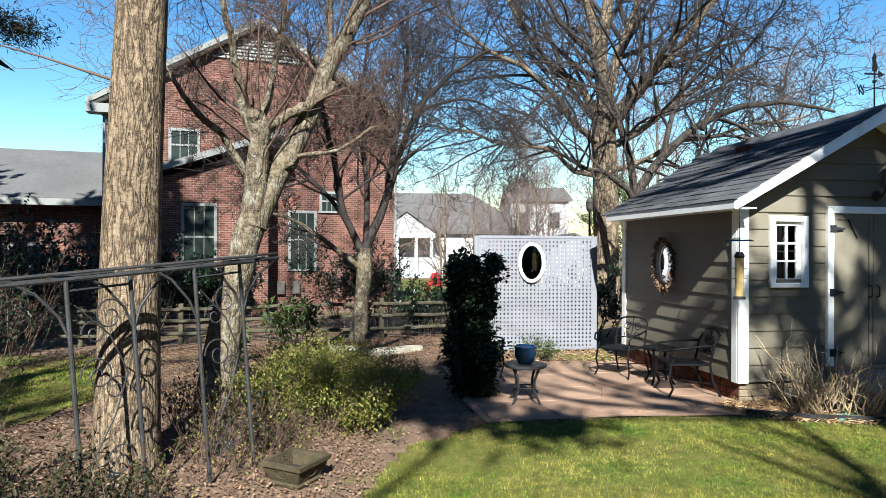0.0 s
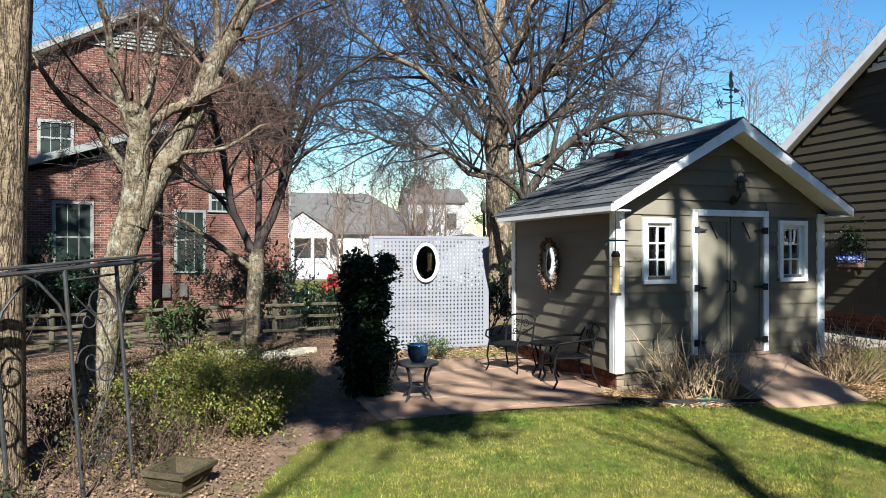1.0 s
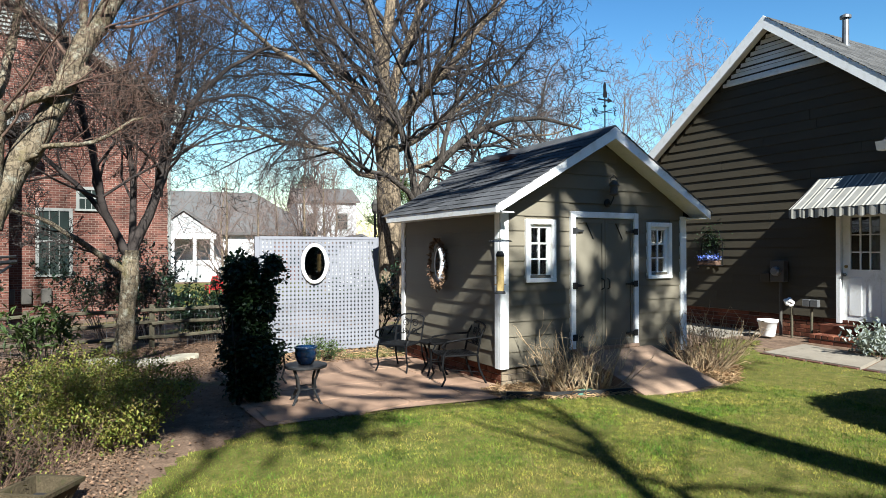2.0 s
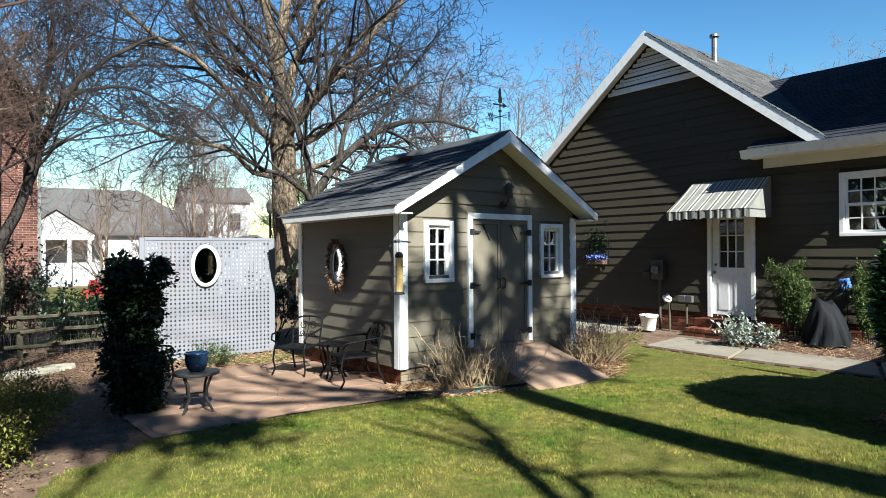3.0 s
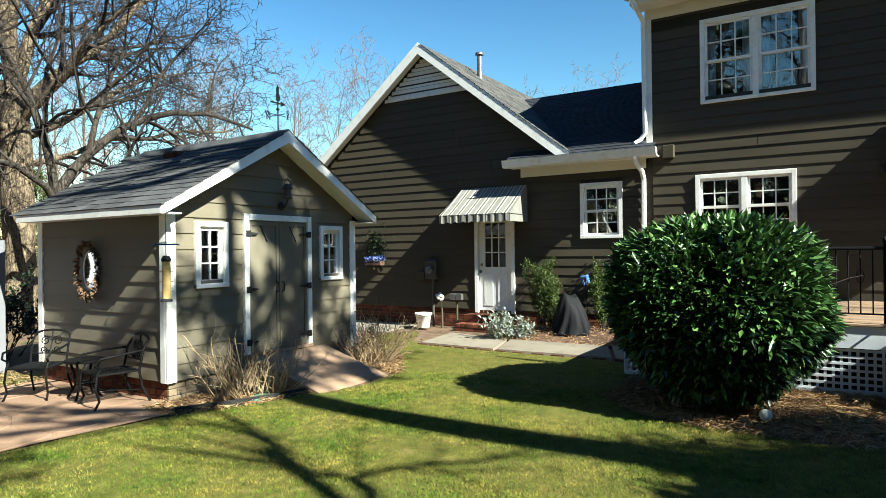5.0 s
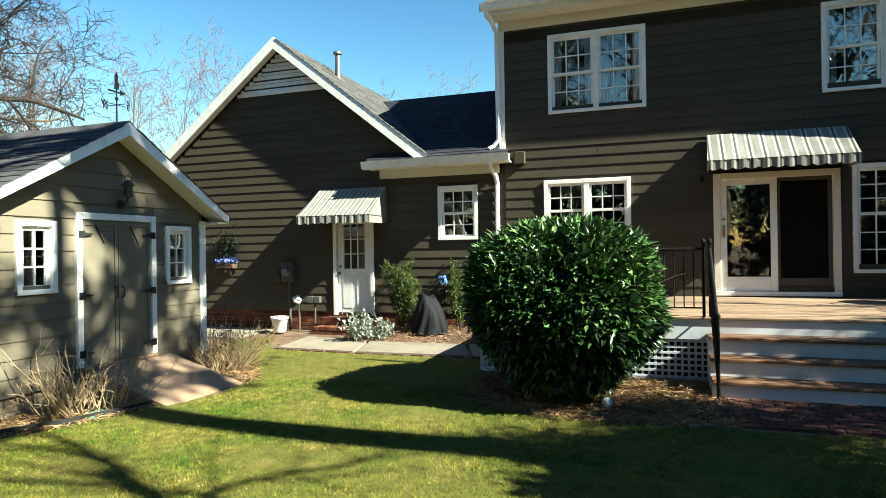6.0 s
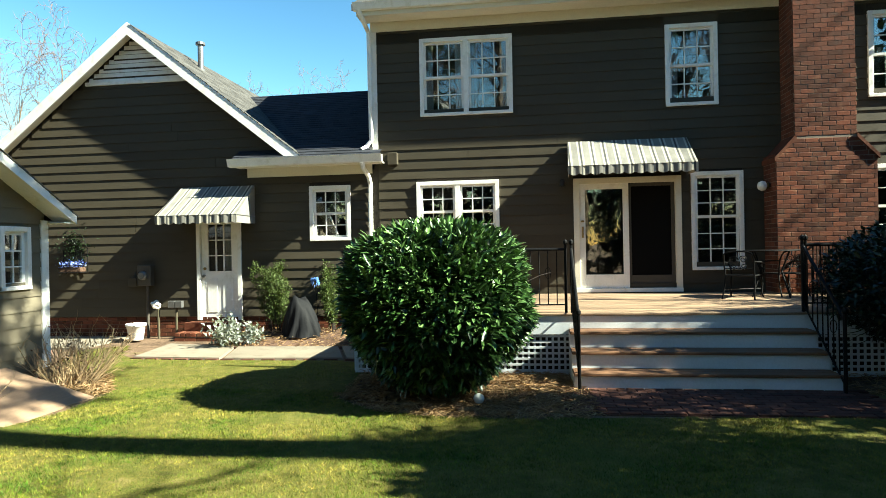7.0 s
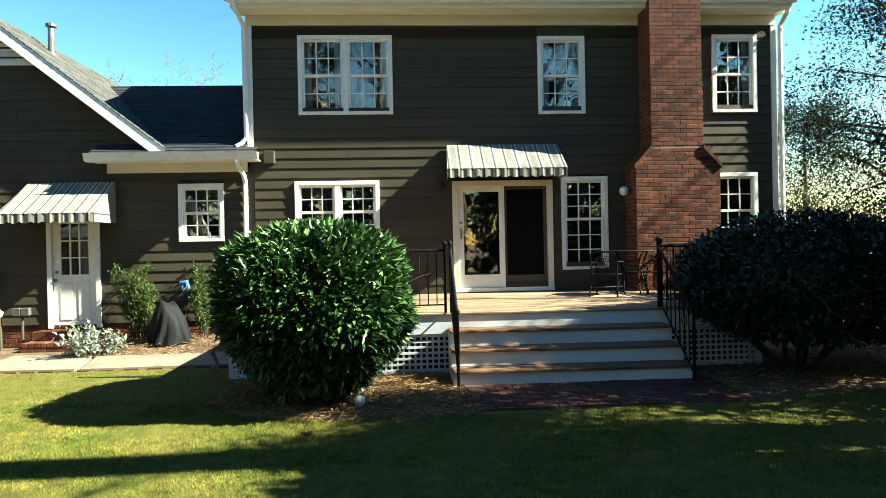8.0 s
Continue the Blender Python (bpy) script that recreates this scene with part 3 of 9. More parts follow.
def sash_window(name, label, at, rz, w, h, panes, casings=0.07, double=False, split=0.5, kind="structure", curtain="", deep=0.12, colour="white", sash_rail=True, sill=0.0):
    """A window in a wall, its base at the opening's lower left outer corner: casing, sill, sashes, muntins, panes. It faces -y; x runs along the wall."""
    win = thing(name, label, "window", at, kind=kind, rz=rz)
    c, mat = casings, M[colour]
    f = boxes((0, c, -0.035, 0.02, 0, h), (w - c, w, -0.035, 0.02, 0, h), (c, w - c, -0.035, 0.02, h - c, h), bevel=0.004)
    part("window_frame", f, mat, win)
    part("window_sill", boxes((-sill, w + sill, -0.04 - sill, 0.02, -0.005, c * 0.75), bevel=0.006), mat, win)
    units = [(c, w - c)]
    if double:
        mid = w / 2
        part("mullion", boxes((mid - 0.045, mid + 0.045, -0.03, 0.03, c * 0.75, h - c), bevel=0.004), mat, win)
        units = [(c, mid - 0.045), (mid + 0.045, w - c)]
    zlo, zhi = c * 0.75, h - c
    cols, rws = panes
    for u0, u1 in units:
        zm = zlo + (zhi - zlo) * split
        for k, (s0, s1, y) in enumerate(((zlo, zm + 0.018, 0.028), (zm - 0.018, zhi, 0.004)) if sash_rail else ((zlo, zhi, 0.01),)):
            t = 0.042
            sash = part("sash", boxes((u0, u0 + t, y, y + 0.03, s0, s1), (u1 - t, u1, y, y + 0.03, s0, s1), (u0 + t, u1 - t, y, y + 0.03, s0, s0 + t), (u0 + t, u1 - t, y, y + 0.03, s1 - t, s1)), mat, win)
            for i in range(1, cols):
                x = u0 + t + (u1 - u0 - 2 * t) * i / cols
                part("muntin", boxes((x - 0.009, x + 0.009, y + 0.003, y + 0.02, s0 + t, s1 - t)), mat, sash)
            for j in range(1, rws):
                z = s0 + t + (s1 - s0 - 2 * t) * j / rws
                part("muntin", boxes((u0 + t, u1 - t, y + 0.004, y + 0.019, z - 0.009, z + 0.009)), mat, sash)
            pane = part("pane", boxes((u0 + t - 0.005, u1 - t + 0.005, y + 0.021, y + 0.025, s0 + t - 0.005, s1 - t + 0.005)), M["glass"], sash, "reflecting window glass")
            pane.visible_shadow = False
        if curtain:
            for side in curtain:
                x0, x1 = (u0, u0 + (u1 - u0) * 0.22) if side == "l" else (u1 - (u1 - u0) * 0.22, u1)
                bm = bmesh.new()
                pts = [(x0 + (x1 - x0) * i / 14, 0.10 + 0.018 * math.sin(i * 1.9)) for i in range(15)]
                lo = [bm.verts.new((x, y, zlo)) for x, y in pts]
                hi = [bm.verts.new((x, y, zhi)) for x, y in pts]
                for i in range(14):
                    bm.faces.new((lo[i], lo[i + 1], hi[i + 1], hi[i]))
                part("curtain", bm, M["curtain"], win, "white hanging curtain", smooth=True)
    return win


# ---- house ----
XF = 11.4
# openings on the back wall: along y (left is +y), as (y_left, y_right, z_low, z_high)
W1, W2, W5 = (1.92, 0.24, 4.02, 5.43), (-2.39, -3.26, 4.0, 5.41), (-5.64, -6.49, 4.0, 5.43)
W3, W4, W6 = (2.02, 0.52, 1.74, 2.83), (-2.78, -3.64, 1.16, 2.85), (-5.60, -6.47, 1.50, 2.88)
GW, GD, SL = (4.05, 3.26, 1.80, 2.82), (6.31, 5.41, 0.33, 2.36), (-0.79, -2.62, 0.83, 2.80)
HOLES = [(-h[0], -h[1], h[2], h[3]) for h in (W1, W2, W3, W4, W5, W6, GW, GD, SL)]      # a = -y, to the right when one faces +x
FACE_X = -90.0                                                                          # turns a's axis from +x to -y, facing -x
GABLE_Y, GABLE_PEAK, RAKE = 7.49, 6.00, 0.79
GABLE_LOW = GABLE_Y - (GABLE_PEAK - 3.34) / RAKE
WING_L = 10.75


def build_house():
    house = thing("house", "two-storey house with dark taupe lap siding and white trim", "house", (XF, 0, 0))
    back = bmesh.new()
    for a0, a1, lo, hi in wall_cells(-2.80, 6.85, 0.40, 5.785, HOLES):
        box(back, 0.004, 0.16, -a1, -a0, lo, hi)
    part("wall", back, M["siding_back"], house)
    part("side_wall", boxes((0.16, 8.6, 2.66, 2.80, 0, 5.785), (0.16, 8.6, -6.85, -6.71, 0, 5.785), (8.6, 8.74, -6.85, 2.80, 0, 5.785)), M["siding_back"], house)
    # floors, inner wall and ceiling coloured near-black to pass for unlit rooms
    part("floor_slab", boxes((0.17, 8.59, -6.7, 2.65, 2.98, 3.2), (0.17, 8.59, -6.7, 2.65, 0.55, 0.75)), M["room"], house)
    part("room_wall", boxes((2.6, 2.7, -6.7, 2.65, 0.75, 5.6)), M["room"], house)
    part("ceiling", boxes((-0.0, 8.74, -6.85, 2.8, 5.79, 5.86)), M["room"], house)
    part("foundation", boxes((0.02, 0.2, -6.85, 2.80, -0.1, 0.40)), M["brick_rest"], house, "red brick foundation")
    # eave: soffit, frieze, gutter
    part("frieze", boxes((-0.035, 0.0, -6.86, 2.83, 5.61, 5.785), bevel=0.004), M["cream"], house)
    part("soffit", boxes((-0.40, 0.0, -6.94, 2.98, 5.787, 5.81)), M["soffit"], house)
    part("fascia", boxes((-0.425, -0.40, -6.94, 2.98, 5.775, 5.965), bevel=0.003), M["cream"], house)
    gut = prism([(-0.54, 5.965), (-0.50, 5.865), (-0.43, 5.855), (-0.43, 5.985), (-0.445, 5.985), (-0.445, 5.875), (-0.49, 5.885), (-0.53, 5.985), (-0.55, 5.985)], "y", -6.98, 3.02)
    part("gutter", gut, M["white"], house)
    for y0, y1, low in ((2.72, 2.83, 3.36), (-6.88, -6.77, 0.40)):
        part("corner_board", boxes((-0.03, 0.0, y0, y1, low, 5.61), bevel=0.003), M["white"], house)
    # roof: two slopes, its ridge along y
    part("roof", prism([(-0.45, 5.87), (-0.45, 5.985), (4.37, 8.77), (9.2, 5.985), (9.2, 5.87), (4.37, 8.63)], "y", -7.02, 3.06), M["shingle_far"], house)
    # downspouts
    part("downspout", rod([(-0.47, 2.93, 5.88), (-0.40, 2.88, 5.74), (-0.10, 2.84, 5.58), (-0.08, 2.83, 3.62), (-0.08, 2.93, 3.5), (-0.16, 3.0, 3.44)], 0.042, 8), M["white"], house)
    part("downspout", rod([(-0.40, -6.9, 5.88), (-0.35, -6.9, 5.74), (-0.08, -6.92, 5.58), (-0.08, -6.92, 0.3)], 0.042, 8), M["white"], house)
    part("utility_box", boxes((-0.10, 0.0, 2.35, 2.54, 3.15, 3.38), bevel=0.012), M["siding"], house, "small taupe box on the siding")
    lap_siding(house, (0, 0, 0), FACE_X, -2.72, 6.77, 0.40, 5.62, 0.178, [(h[0] + 0.002, h[1] - 0.002, h[2], h[3]) for h in HOLES] + [(4.0, 5.48, 0, 3.0), (4.28, 5.18, 3.0, 6)], M["siding"], rng)
    return house


house = build_house()


def build_garage():
    """The one-storey wing: its gable end on the same line as the house's back wall, and a low link with its own eave."""
    g = thing("garage_wing", "single-storey wing with dark taupe siding and white rake boards", "house wing", (XF, 0, 0))
    rise = lambda y: GABLE_PEAK - 0.14 - abs(y - GABLE_Y) * RAKE
    bm = bmesh.new()
    for a0, a1, lo, hi in wall_cells(-WING_L, -2.80, 0.40, 3.1, [h for h in HOLES if h[0] < -2.9]):
        box(bm, 0.004, 0.16, -a1, -a0, lo, hi)
    part("wall", bm, M["siding_back"], g)
    half = (GABLE_PEAK - 0.14 - 3.1) / RAKE
    part("gable_wall", prism([(GABLE_Y - half, 3.1), (GABLE_Y + half, 3.1), (GABLE_Y, GABLE_PEAK - 0.14)], "x", 0.004, 0.16), M["siding_back"], g)
    part("side_wall", boxes((0.16, 7.0, WING_L - 0.14, WING_L, 0, 3.1), (7.0, 7.14, 2.80, WING_L, 0, 3.1)), M["siding_back"], g)
    # the wing's inside, likewise darkened by colour to look unlit
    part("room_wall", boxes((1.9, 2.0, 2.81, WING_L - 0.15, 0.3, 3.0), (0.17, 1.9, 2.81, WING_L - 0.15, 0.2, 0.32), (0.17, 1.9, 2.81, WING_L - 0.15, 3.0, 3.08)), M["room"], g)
    part("foundation", boxes((0.02, 0.2, 2.80, WING_L, -0.1, 0.40)), M["mortar"], g, "brick foundation course")
    # link eave
    part("frieze", boxes((-0.03, 0.0, 2.84, 5.26, 3.02, 3.20), bevel=0.004), M["cream"], g)
    part("soffit", boxes((-0.36, 0.0, 2.60, 5.42, 3.19, 3.21)), M["soffit"], g)
    part("fascia", boxes((-0.385, -0.36, 2.60, 5.42, 3.165, 3.27), bevel=0.003), M["cream"], g)
    part("gutter", prism([(-0.50, 3.29), (-0.46, 3.18), (-0.39, 3.17), (-0.39, 3.31), (-0.405, 3.31), (-0.405, 3.19), (-0.45, 3.20), (-0.49, 3.31), (-0.51, 3.31)], "y", 2.56, 5.44), M["white"], g)
    part("downspout", rod([(-0.45, 2.92, 3.18), (-0.40, 2.91, 3.08), (-0.14, 2.88, 2.95), (-0.07, 2.87, 2.82), (-0.07, 2.88, 0.3), (-0.2, 2.88, 0.12)], 0.042, 8), M["white"], g)
    # rakes and louvre
    for s in (1, -1):
        yo = GABLE_Y + s * ((GABLE_PEAK - 3.36) / RAKE)
        part("rake_board", prism([(GABLE_Y, GABLE_PEAK + 0.02), (GABLE_Y, GABLE_PEAK - 0.22), (yo, 3.36 - 0.22), (yo, 3.36 + 0.02)], "x", -0.30, -0.265), M["white"], g)
        part("rake_soffit", prism([(GABLE_Y, GABLE_PEAK - 0.07), (GABLE_Y, GABLE_PEAK - 0.10), (yo, 3.26), (yo, 3.29)], "x", -0.265, 0.0), M["soffit"], g)
    lw, lz = 1.03, 4.97
    # near-black sheet on the wall, painted as the shade behind the slats
    part("louvre_back", prism([(GABLE_Y - lw, lz), (GABLE_Y + lw, lz), (GABLE_Y, lz + lw * RAKE)], "x", -0.004, 0.002), M["dark"], g)
    for k in range(9):
        z = lz + 0.085 * k + 0.02
        w = lw - (z - lz) / RAKE - 0.01
        if w > 0.05:
            bm = prism([(-0.03, z), (-0.024, z - 0.004), (-0.006, z + 0.075), (-0.012, z + 0.078)], "y", GABLE_Y - w, GABLE_Y + w)
            part("louvre_slat", bm, M["white"], g)
    part("louvre_sill", boxes((-0.045, 0, GABLE_Y - lw - 0.04, GABLE_Y + lw + 0.04, lz - 0.05, lz + 0.02), bevel=0.004), M["white"], g)
    # roofs
    top = GABLE_PEAK
    for s in (1, -1):
        yo = GABLE_Y + s * ((GABLE_PEAK - 3.36) / RAKE)
        part("roof_deck", prism([(GABLE_Y, top - 0.07), (GABLE_Y, top + 0.02), (yo, 3.38), (yo, 3.29)], "x", -0.262, 7.2), M["roof_under"], g)
    slope = math.hypot(GABLE_Y - GABLE_LOW, top - 3.34)
    V, C = [], []
    for k in range(int(slope / 0.14)):
        x = -0.31 + 0.0
        while x < 7.2:
            w = rng.uniform(0.2, 0.34)
            for s in (-1,):
                f0, f1 = k * 0.14 / slope, min(1, (k * 0.14 + 0.155) / slope)
                y0, z0 = GABLE_LOW + (GABLE_Y - GABLE_LOW) * f0, 3.36 + (top - 3.34) * f0
                y1, z1 = GABLE_LOW + (GABLE_Y - GABLE_LOW) * f1, 3.36 + (top - 3.34) * f1
                t = 0.016 + rng.uniform(0, 0.006)
                b = len(V)
                V += [(x, y0, z0 + t), (x + w - 0.006, y0, z0 + t), (x + w - 0.006, y1, z1 + 0.006), (x, y1, z1 + 0.006), (x, y0, z0), (x + w - 0.006, y0, z0)]
                C += [b, b + 1, b + 2, b + 3, b + 4, b + 5, b + 1, b]
            x += w
    sh = part("shingles", raw_mesh("shingles", np.array(V), 4, np.array(C), M["shingle_far"]), None, g, "grey weathered asphalt shingles")
    tagged(sh, kind="stuff")
    # the link's slope, rising away from its eave to a ridge along y
    V, C = [], []
    x0, z0, x1, z1 = -0.42, 3.285, 3.4, 5.42
    part("link_roof_deck", prism([(x0, z0 - 0.04), (x0, z0), (x1, z1), (x1 + 3, z0 + 0.3), (x1 + 3, z0 + 0.2), (x1, z1 - 0.08)], "y", 2.82, 5.4), M["roof_under"], g)
    part("link_roof_deck", prism([(0.3, z0 + 0.72 * (z1 - z0) / (x1 - x0) - 0.06), (0.3, z0 + 0.72 * (z1 - z0) / (x1 - x0) - 0.006), (x1, z1 - 0.004), (x1, z1 - 0.08)], "y", 5.4, 7.2), M["roof_under"], g)
    n = int(math.hypot(x1 - x0, z1 - z0) / 0.14)
    for k in range(n):
        f0, f1 = k / n, min(1.0, (k + 1.1) / n)
        y = 2.62 if k < 2 else 2.84
        far = 5.42 if x0 + (x1 - x0) * f0 < 0.1 else 7.2
        while y < far:
            w = min(rng.uniform(0.2, 0.34), far - y)
            t = 0.018 + rng.uniform(0, 0.006)
            b = len(V)
            xa, za, xb, zb = x0 + (x1 - x0) * f0, z0 + (z1 - z0) * f0, x0 + (x1 - x0) * f1, z0 + (z1 - z0) * f1
            V += [(xa, y, za + t), (xa, y + w - 0.006, za + t), (xb, y + w - 0.006, zb + 0.006), (xb, y, zb + 0.006), (xa, y, za), (xa, y + w - 0.006, za)]
            C += [b, b + 1, b + 2, b + 3, b + 4, b + 5, b + 1, b]
            y += w
    tagged(part("link_shingles", raw_mesh("link_shingles", np.array(V), 4, np.array(C), M["shingle_dark"]), None, g, "dark slate-coloured shingles"), kind="stuff")
    # flue
    flue = part("flue_pipe", rod([(1.4, 6.92, 5.3), (1.4, 6.92, 6.08)], 0.06, 12), M["galv"], g, "galvanised flue with a cap")
    part("flue_cap", lathe([(0.10, 0), (0.10, 0.05), (0.02, 0.09)], 12, at=(1.4, 6.92, 6.08)), M["galv"], flue)
    part("flue_collar", lathe([(0.15, 0), (0.13, 0.03), (0.07, 0.16)], 12, at=(1.4, 6.92, 5.40)), M["galv"], flue)
    gl = lambda z: (max(-WING_L + 0.1, -(GABLE_Y + (GABLE_PEAK - 0.14 - z) / RAKE)), min(-2.84, -(GABLE_Y - (GABLE_PEAK - 0.14 - z) / RAKE)) if z > 3.05 else -2.84)
    lap_siding(g, (0, 0, 0), FACE_X, -WING_L, -2.84, 0.40, GABLE_PEAK - 0.2, 0.178, [(h[0] + 0.002, h[1] - 0.002, h[2], h[3]) for h in HOLES], M["siding"], rng, gl)
    part("corner_board", boxes((-0.03, 0.0, WING_L - 0.1, WING_L + 0.02, 0.40, 3.1), bevel=0.003), M["white"], g)
    return g


garage = build_garage()


def wall_window(n, hole, panes, label, **k):
    y_l, y_r, lo, hi = hole
    return sash_window("window_%d" % n, label, (XF - 0.012, y_l, lo), FACE_X, y_l - y_r, hi - lo, panes, **k)


wall_window(1, W1, (3, 2), "white double sash window with drawn-back curtains", double=True, curtain="lr")
wall_window(2, W2, (3, 2), "white sash window on the upper floor", curtain="l")
wall_window(3, W3, (3, 2), "white double sash window behind the laurel bush", double=True)
wall_window(4, W4, (3, 3), "tall white sash window beside the sliding door", split=0.55)
wall_window(5, W5, (3, 2), "white sash window beside the chimney", curtain="v")
wall_window(6, W6, (3, 2), "white sash window behind the dark hedge")
wall_window(7, GW, (3, 2), "small white sash window of the wing")


def build_doors():
    # sliding patio door: one fixed leaf, one leaf with a dark screen
    y0, y1, lo, hi = SL
    w, h = y0 - y1, hi - lo
    d = thing("door_1", "white sliding patio door with a dark screen half", "door", (XF - 0.012, y0, lo), kind="structure", rz=FACE_X)
    part("door_frame", boxes((0, 0.1, -0.035, 0.10, 0, h), (w - 0.1, w, -0.035, 0.10, 0, h), (0.1, w - 0.1, -0.035, 0.10, h - 0.1, h), bevel=0.004), M["cream"], d)
    part("threshold", boxes((0, w, -0.06, 0.12, -0.04, 0.03), bevel=0.005), M["white"], d)
    m = w / 2
    def leaf(name, x0, x1, y, mat, label, glass_mat, stile, foot):
        l = part(name, boxes((x0, x0 + stile, y, y + 0.04, 0.03, h - 0.1), (x1 - stile, x1, y, y + 0.04, 0.03, h - 0.1), (x0 + stile, x1 - stile, y, y + 0.04, 0.03, 0.03 + foot), (x0 + stile, x1 - stile, y, y + 0.04, h - 0.1 - stile, h - 0.1), bevel=0.004), mat, d, label)
        p = part("pane", boxes((x0 + stile - 0.005, x1 - stile + 0.005, y + 0.018, y + 0.023, 0.03 + foot - 0.005, h - 0.1 - stile + 0.005)), glass_mat, l)
        return l, p
    l, p = leaf("door_leaf", 0.1, m + 0.03, 0.0, M["white"], "white leaf with one large glass pane", M["glass"], 0.10, 0.24)
    p.visible_shadow = False
    part("door_handle", boxes((0.135, 0.165, -0.045, 0.0, 0.92, 1.12), bevel=0.006), M["brass"], l, "brass handle")
    part("lock", lathe([(0.03, 0), (0.03, 0.02), (0.015, 0.03)], 12, at=(0.15, -0.02, 1.2)), M["brass"], l)
    l, p = leaf("screen_leaf", m + 0.02, w - 0.1, 0.05, M["grey_metal"], "grey framed leaf with dark mesh", M["screen"], 0.06, 0.22)
    part("pull", boxes((m + 0.035, m + 0.06, -0.0, 0.05, 0.95, 1.1), bevel=0.004), M["grey_metal"], l)

    # wing's back door with nine panes over panels
    y0, y1, lo, hi = GD
    w, h = y0 - y1, hi - lo
    d = thing("door_2", "white back door with a nine-pane window", "door", (XF - 0.012, y0, lo), kind="structure", rz=FACE_X)
    part("door_frame", boxes((0, 0.075, -0.035, 0.10, 0, h), (w - 0.075, w, -0.035, 0.10, 0, h), (0.075, w - 0.075, -0.035, 0.10, h - 0.08, h), bevel=0.004), M["white"], d)
    x0, x1, zt = 0.085, w - 0.085, h - 0.09
    gx0, gx1, gz0, gz1 = x0 + 0.13, x1 - 0.13, 0.93, zt - 0.12
    leafm = bmesh.new()
    for c in wall_cells(x0, x1, 0.02, zt, [(gx0, gx1, gz0, gz1)]):
        box(leafm, c[0], c[1], 0.02, 0.06, c[2], c[3])
    l = part("door_leaf", leafm, M["white"], d)
    for pz0, pz1 in ((0.14, 0.80),):
        for px0, px1 in ((x0 + 0.11, (x0 + x1) / 2 - 0.05), ((x0 + x1) / 2 + 0.05, x1 - 0.11)):
            part("raised_panel", boxes((px0, px1, 0.012, 0.022, pz0, pz1), bevel=0.006), M["white"], l)
    for i in range(1, 3):
        x, z = gx0 + (gx1 - gx0) * i / 3, gz0 + (gz1 - gz0) * i / 3
        part("muntin", boxes((x - 0.01, x + 0.01, 0.018, 0.05, gz0, gz1)), M["white"], l)
        part("muntin", boxes((gx0, gx1, 0.020, 0.048, z - 0.01, z + 0.01)), M["white"], l)
    p = part("pane", boxes((gx0, gx1, 0.038, 0.042, gz0, gz1)), M["glass"], l)
    p.visible_shadow = False
    part("knob", lathe([(0.012, 0), (0.012, 0.03), (0.03, 0.045), (0.03, 0.06), (0.012, 0.07)], 12, at=(0, 0, 0)), M["hinge"], l, "dark round door knob").matrix_basis = pose(x0 + 0.06, 0.02, 0.84, 90, 0, 0)
    part("deadbolt", lathe([(0.028, 0), (0.028, 0.015), (0.01, 0.02)], 12), M["brass"], l).matrix_basis = pose(x0 + 0.06, 0.02, 0.98, 90, 0, 0)
    bm = bmesh.new()
    pts = [(gx1 - 0.16 + 0.15 * i / 10, 0.09 + 0.012 * math.sin(i * 2.1)) for i in range(11)]
    a, b = [bm.verts.new((x, y, gz0)) for x, y in pts], [bm.verts.new((x, y, gz1)) for x, y in pts]
    for i in range(10):
        bm.faces.new((a[i], a[i + 1], b[i + 1], b[i]))
    part("curtain", bm, M["curtain"], d, "narrow white curtain behind the glass", smooth=True)


build_doors()


def stripes(name):
    """Awning cloth: pale ground, grey stripes across its width, by place along the wall."""
    m, nt, b = material(name, 0.8, 0, 0.2)
    sep = nt.nodes.new("ShaderNodeSeparateXYZ")
    nt.links.new(coords(nt, (1, 1, 1), False), sep.inputs["Vector"])
    fr = nt.nodes.new("ShaderNodeMath")
    fr.operation = "PINGPONG"
    fr.inputs[1].default_value = 0.10
    nt.links.new(sep.outputs["X"], fr.inputs[0])
    k = ramp_of(nt, fr.outputs[0], [(0.0, (0.06, 0.06, 0.06)), (0.014, (0.065, 0.065, 0.062)), (0.018, (0.37, 0.35, 0.295)), (0.045, (0.40, 0.375, 0.315)), (0.05, (0.18, 0.173, 0.155)), (0.1, (0.19, 0.183, 0.165))])
    col = mix_of(nt, 1.0, k, ramp_of(nt, noise_of(nt, coords(nt), 6, 6), [(0.3, (0.82,) * 3), (0.7, (1.05,) * 3)]), "MULTIPLY")
    nt.links.new(col, b.inputs["Base Color"])
    bump_of(nt, b, noise_of(nt, coords(nt), 180, 3), 0.2, 0.002)
    return m


AWNING = stripes("striped_awning_cloth")


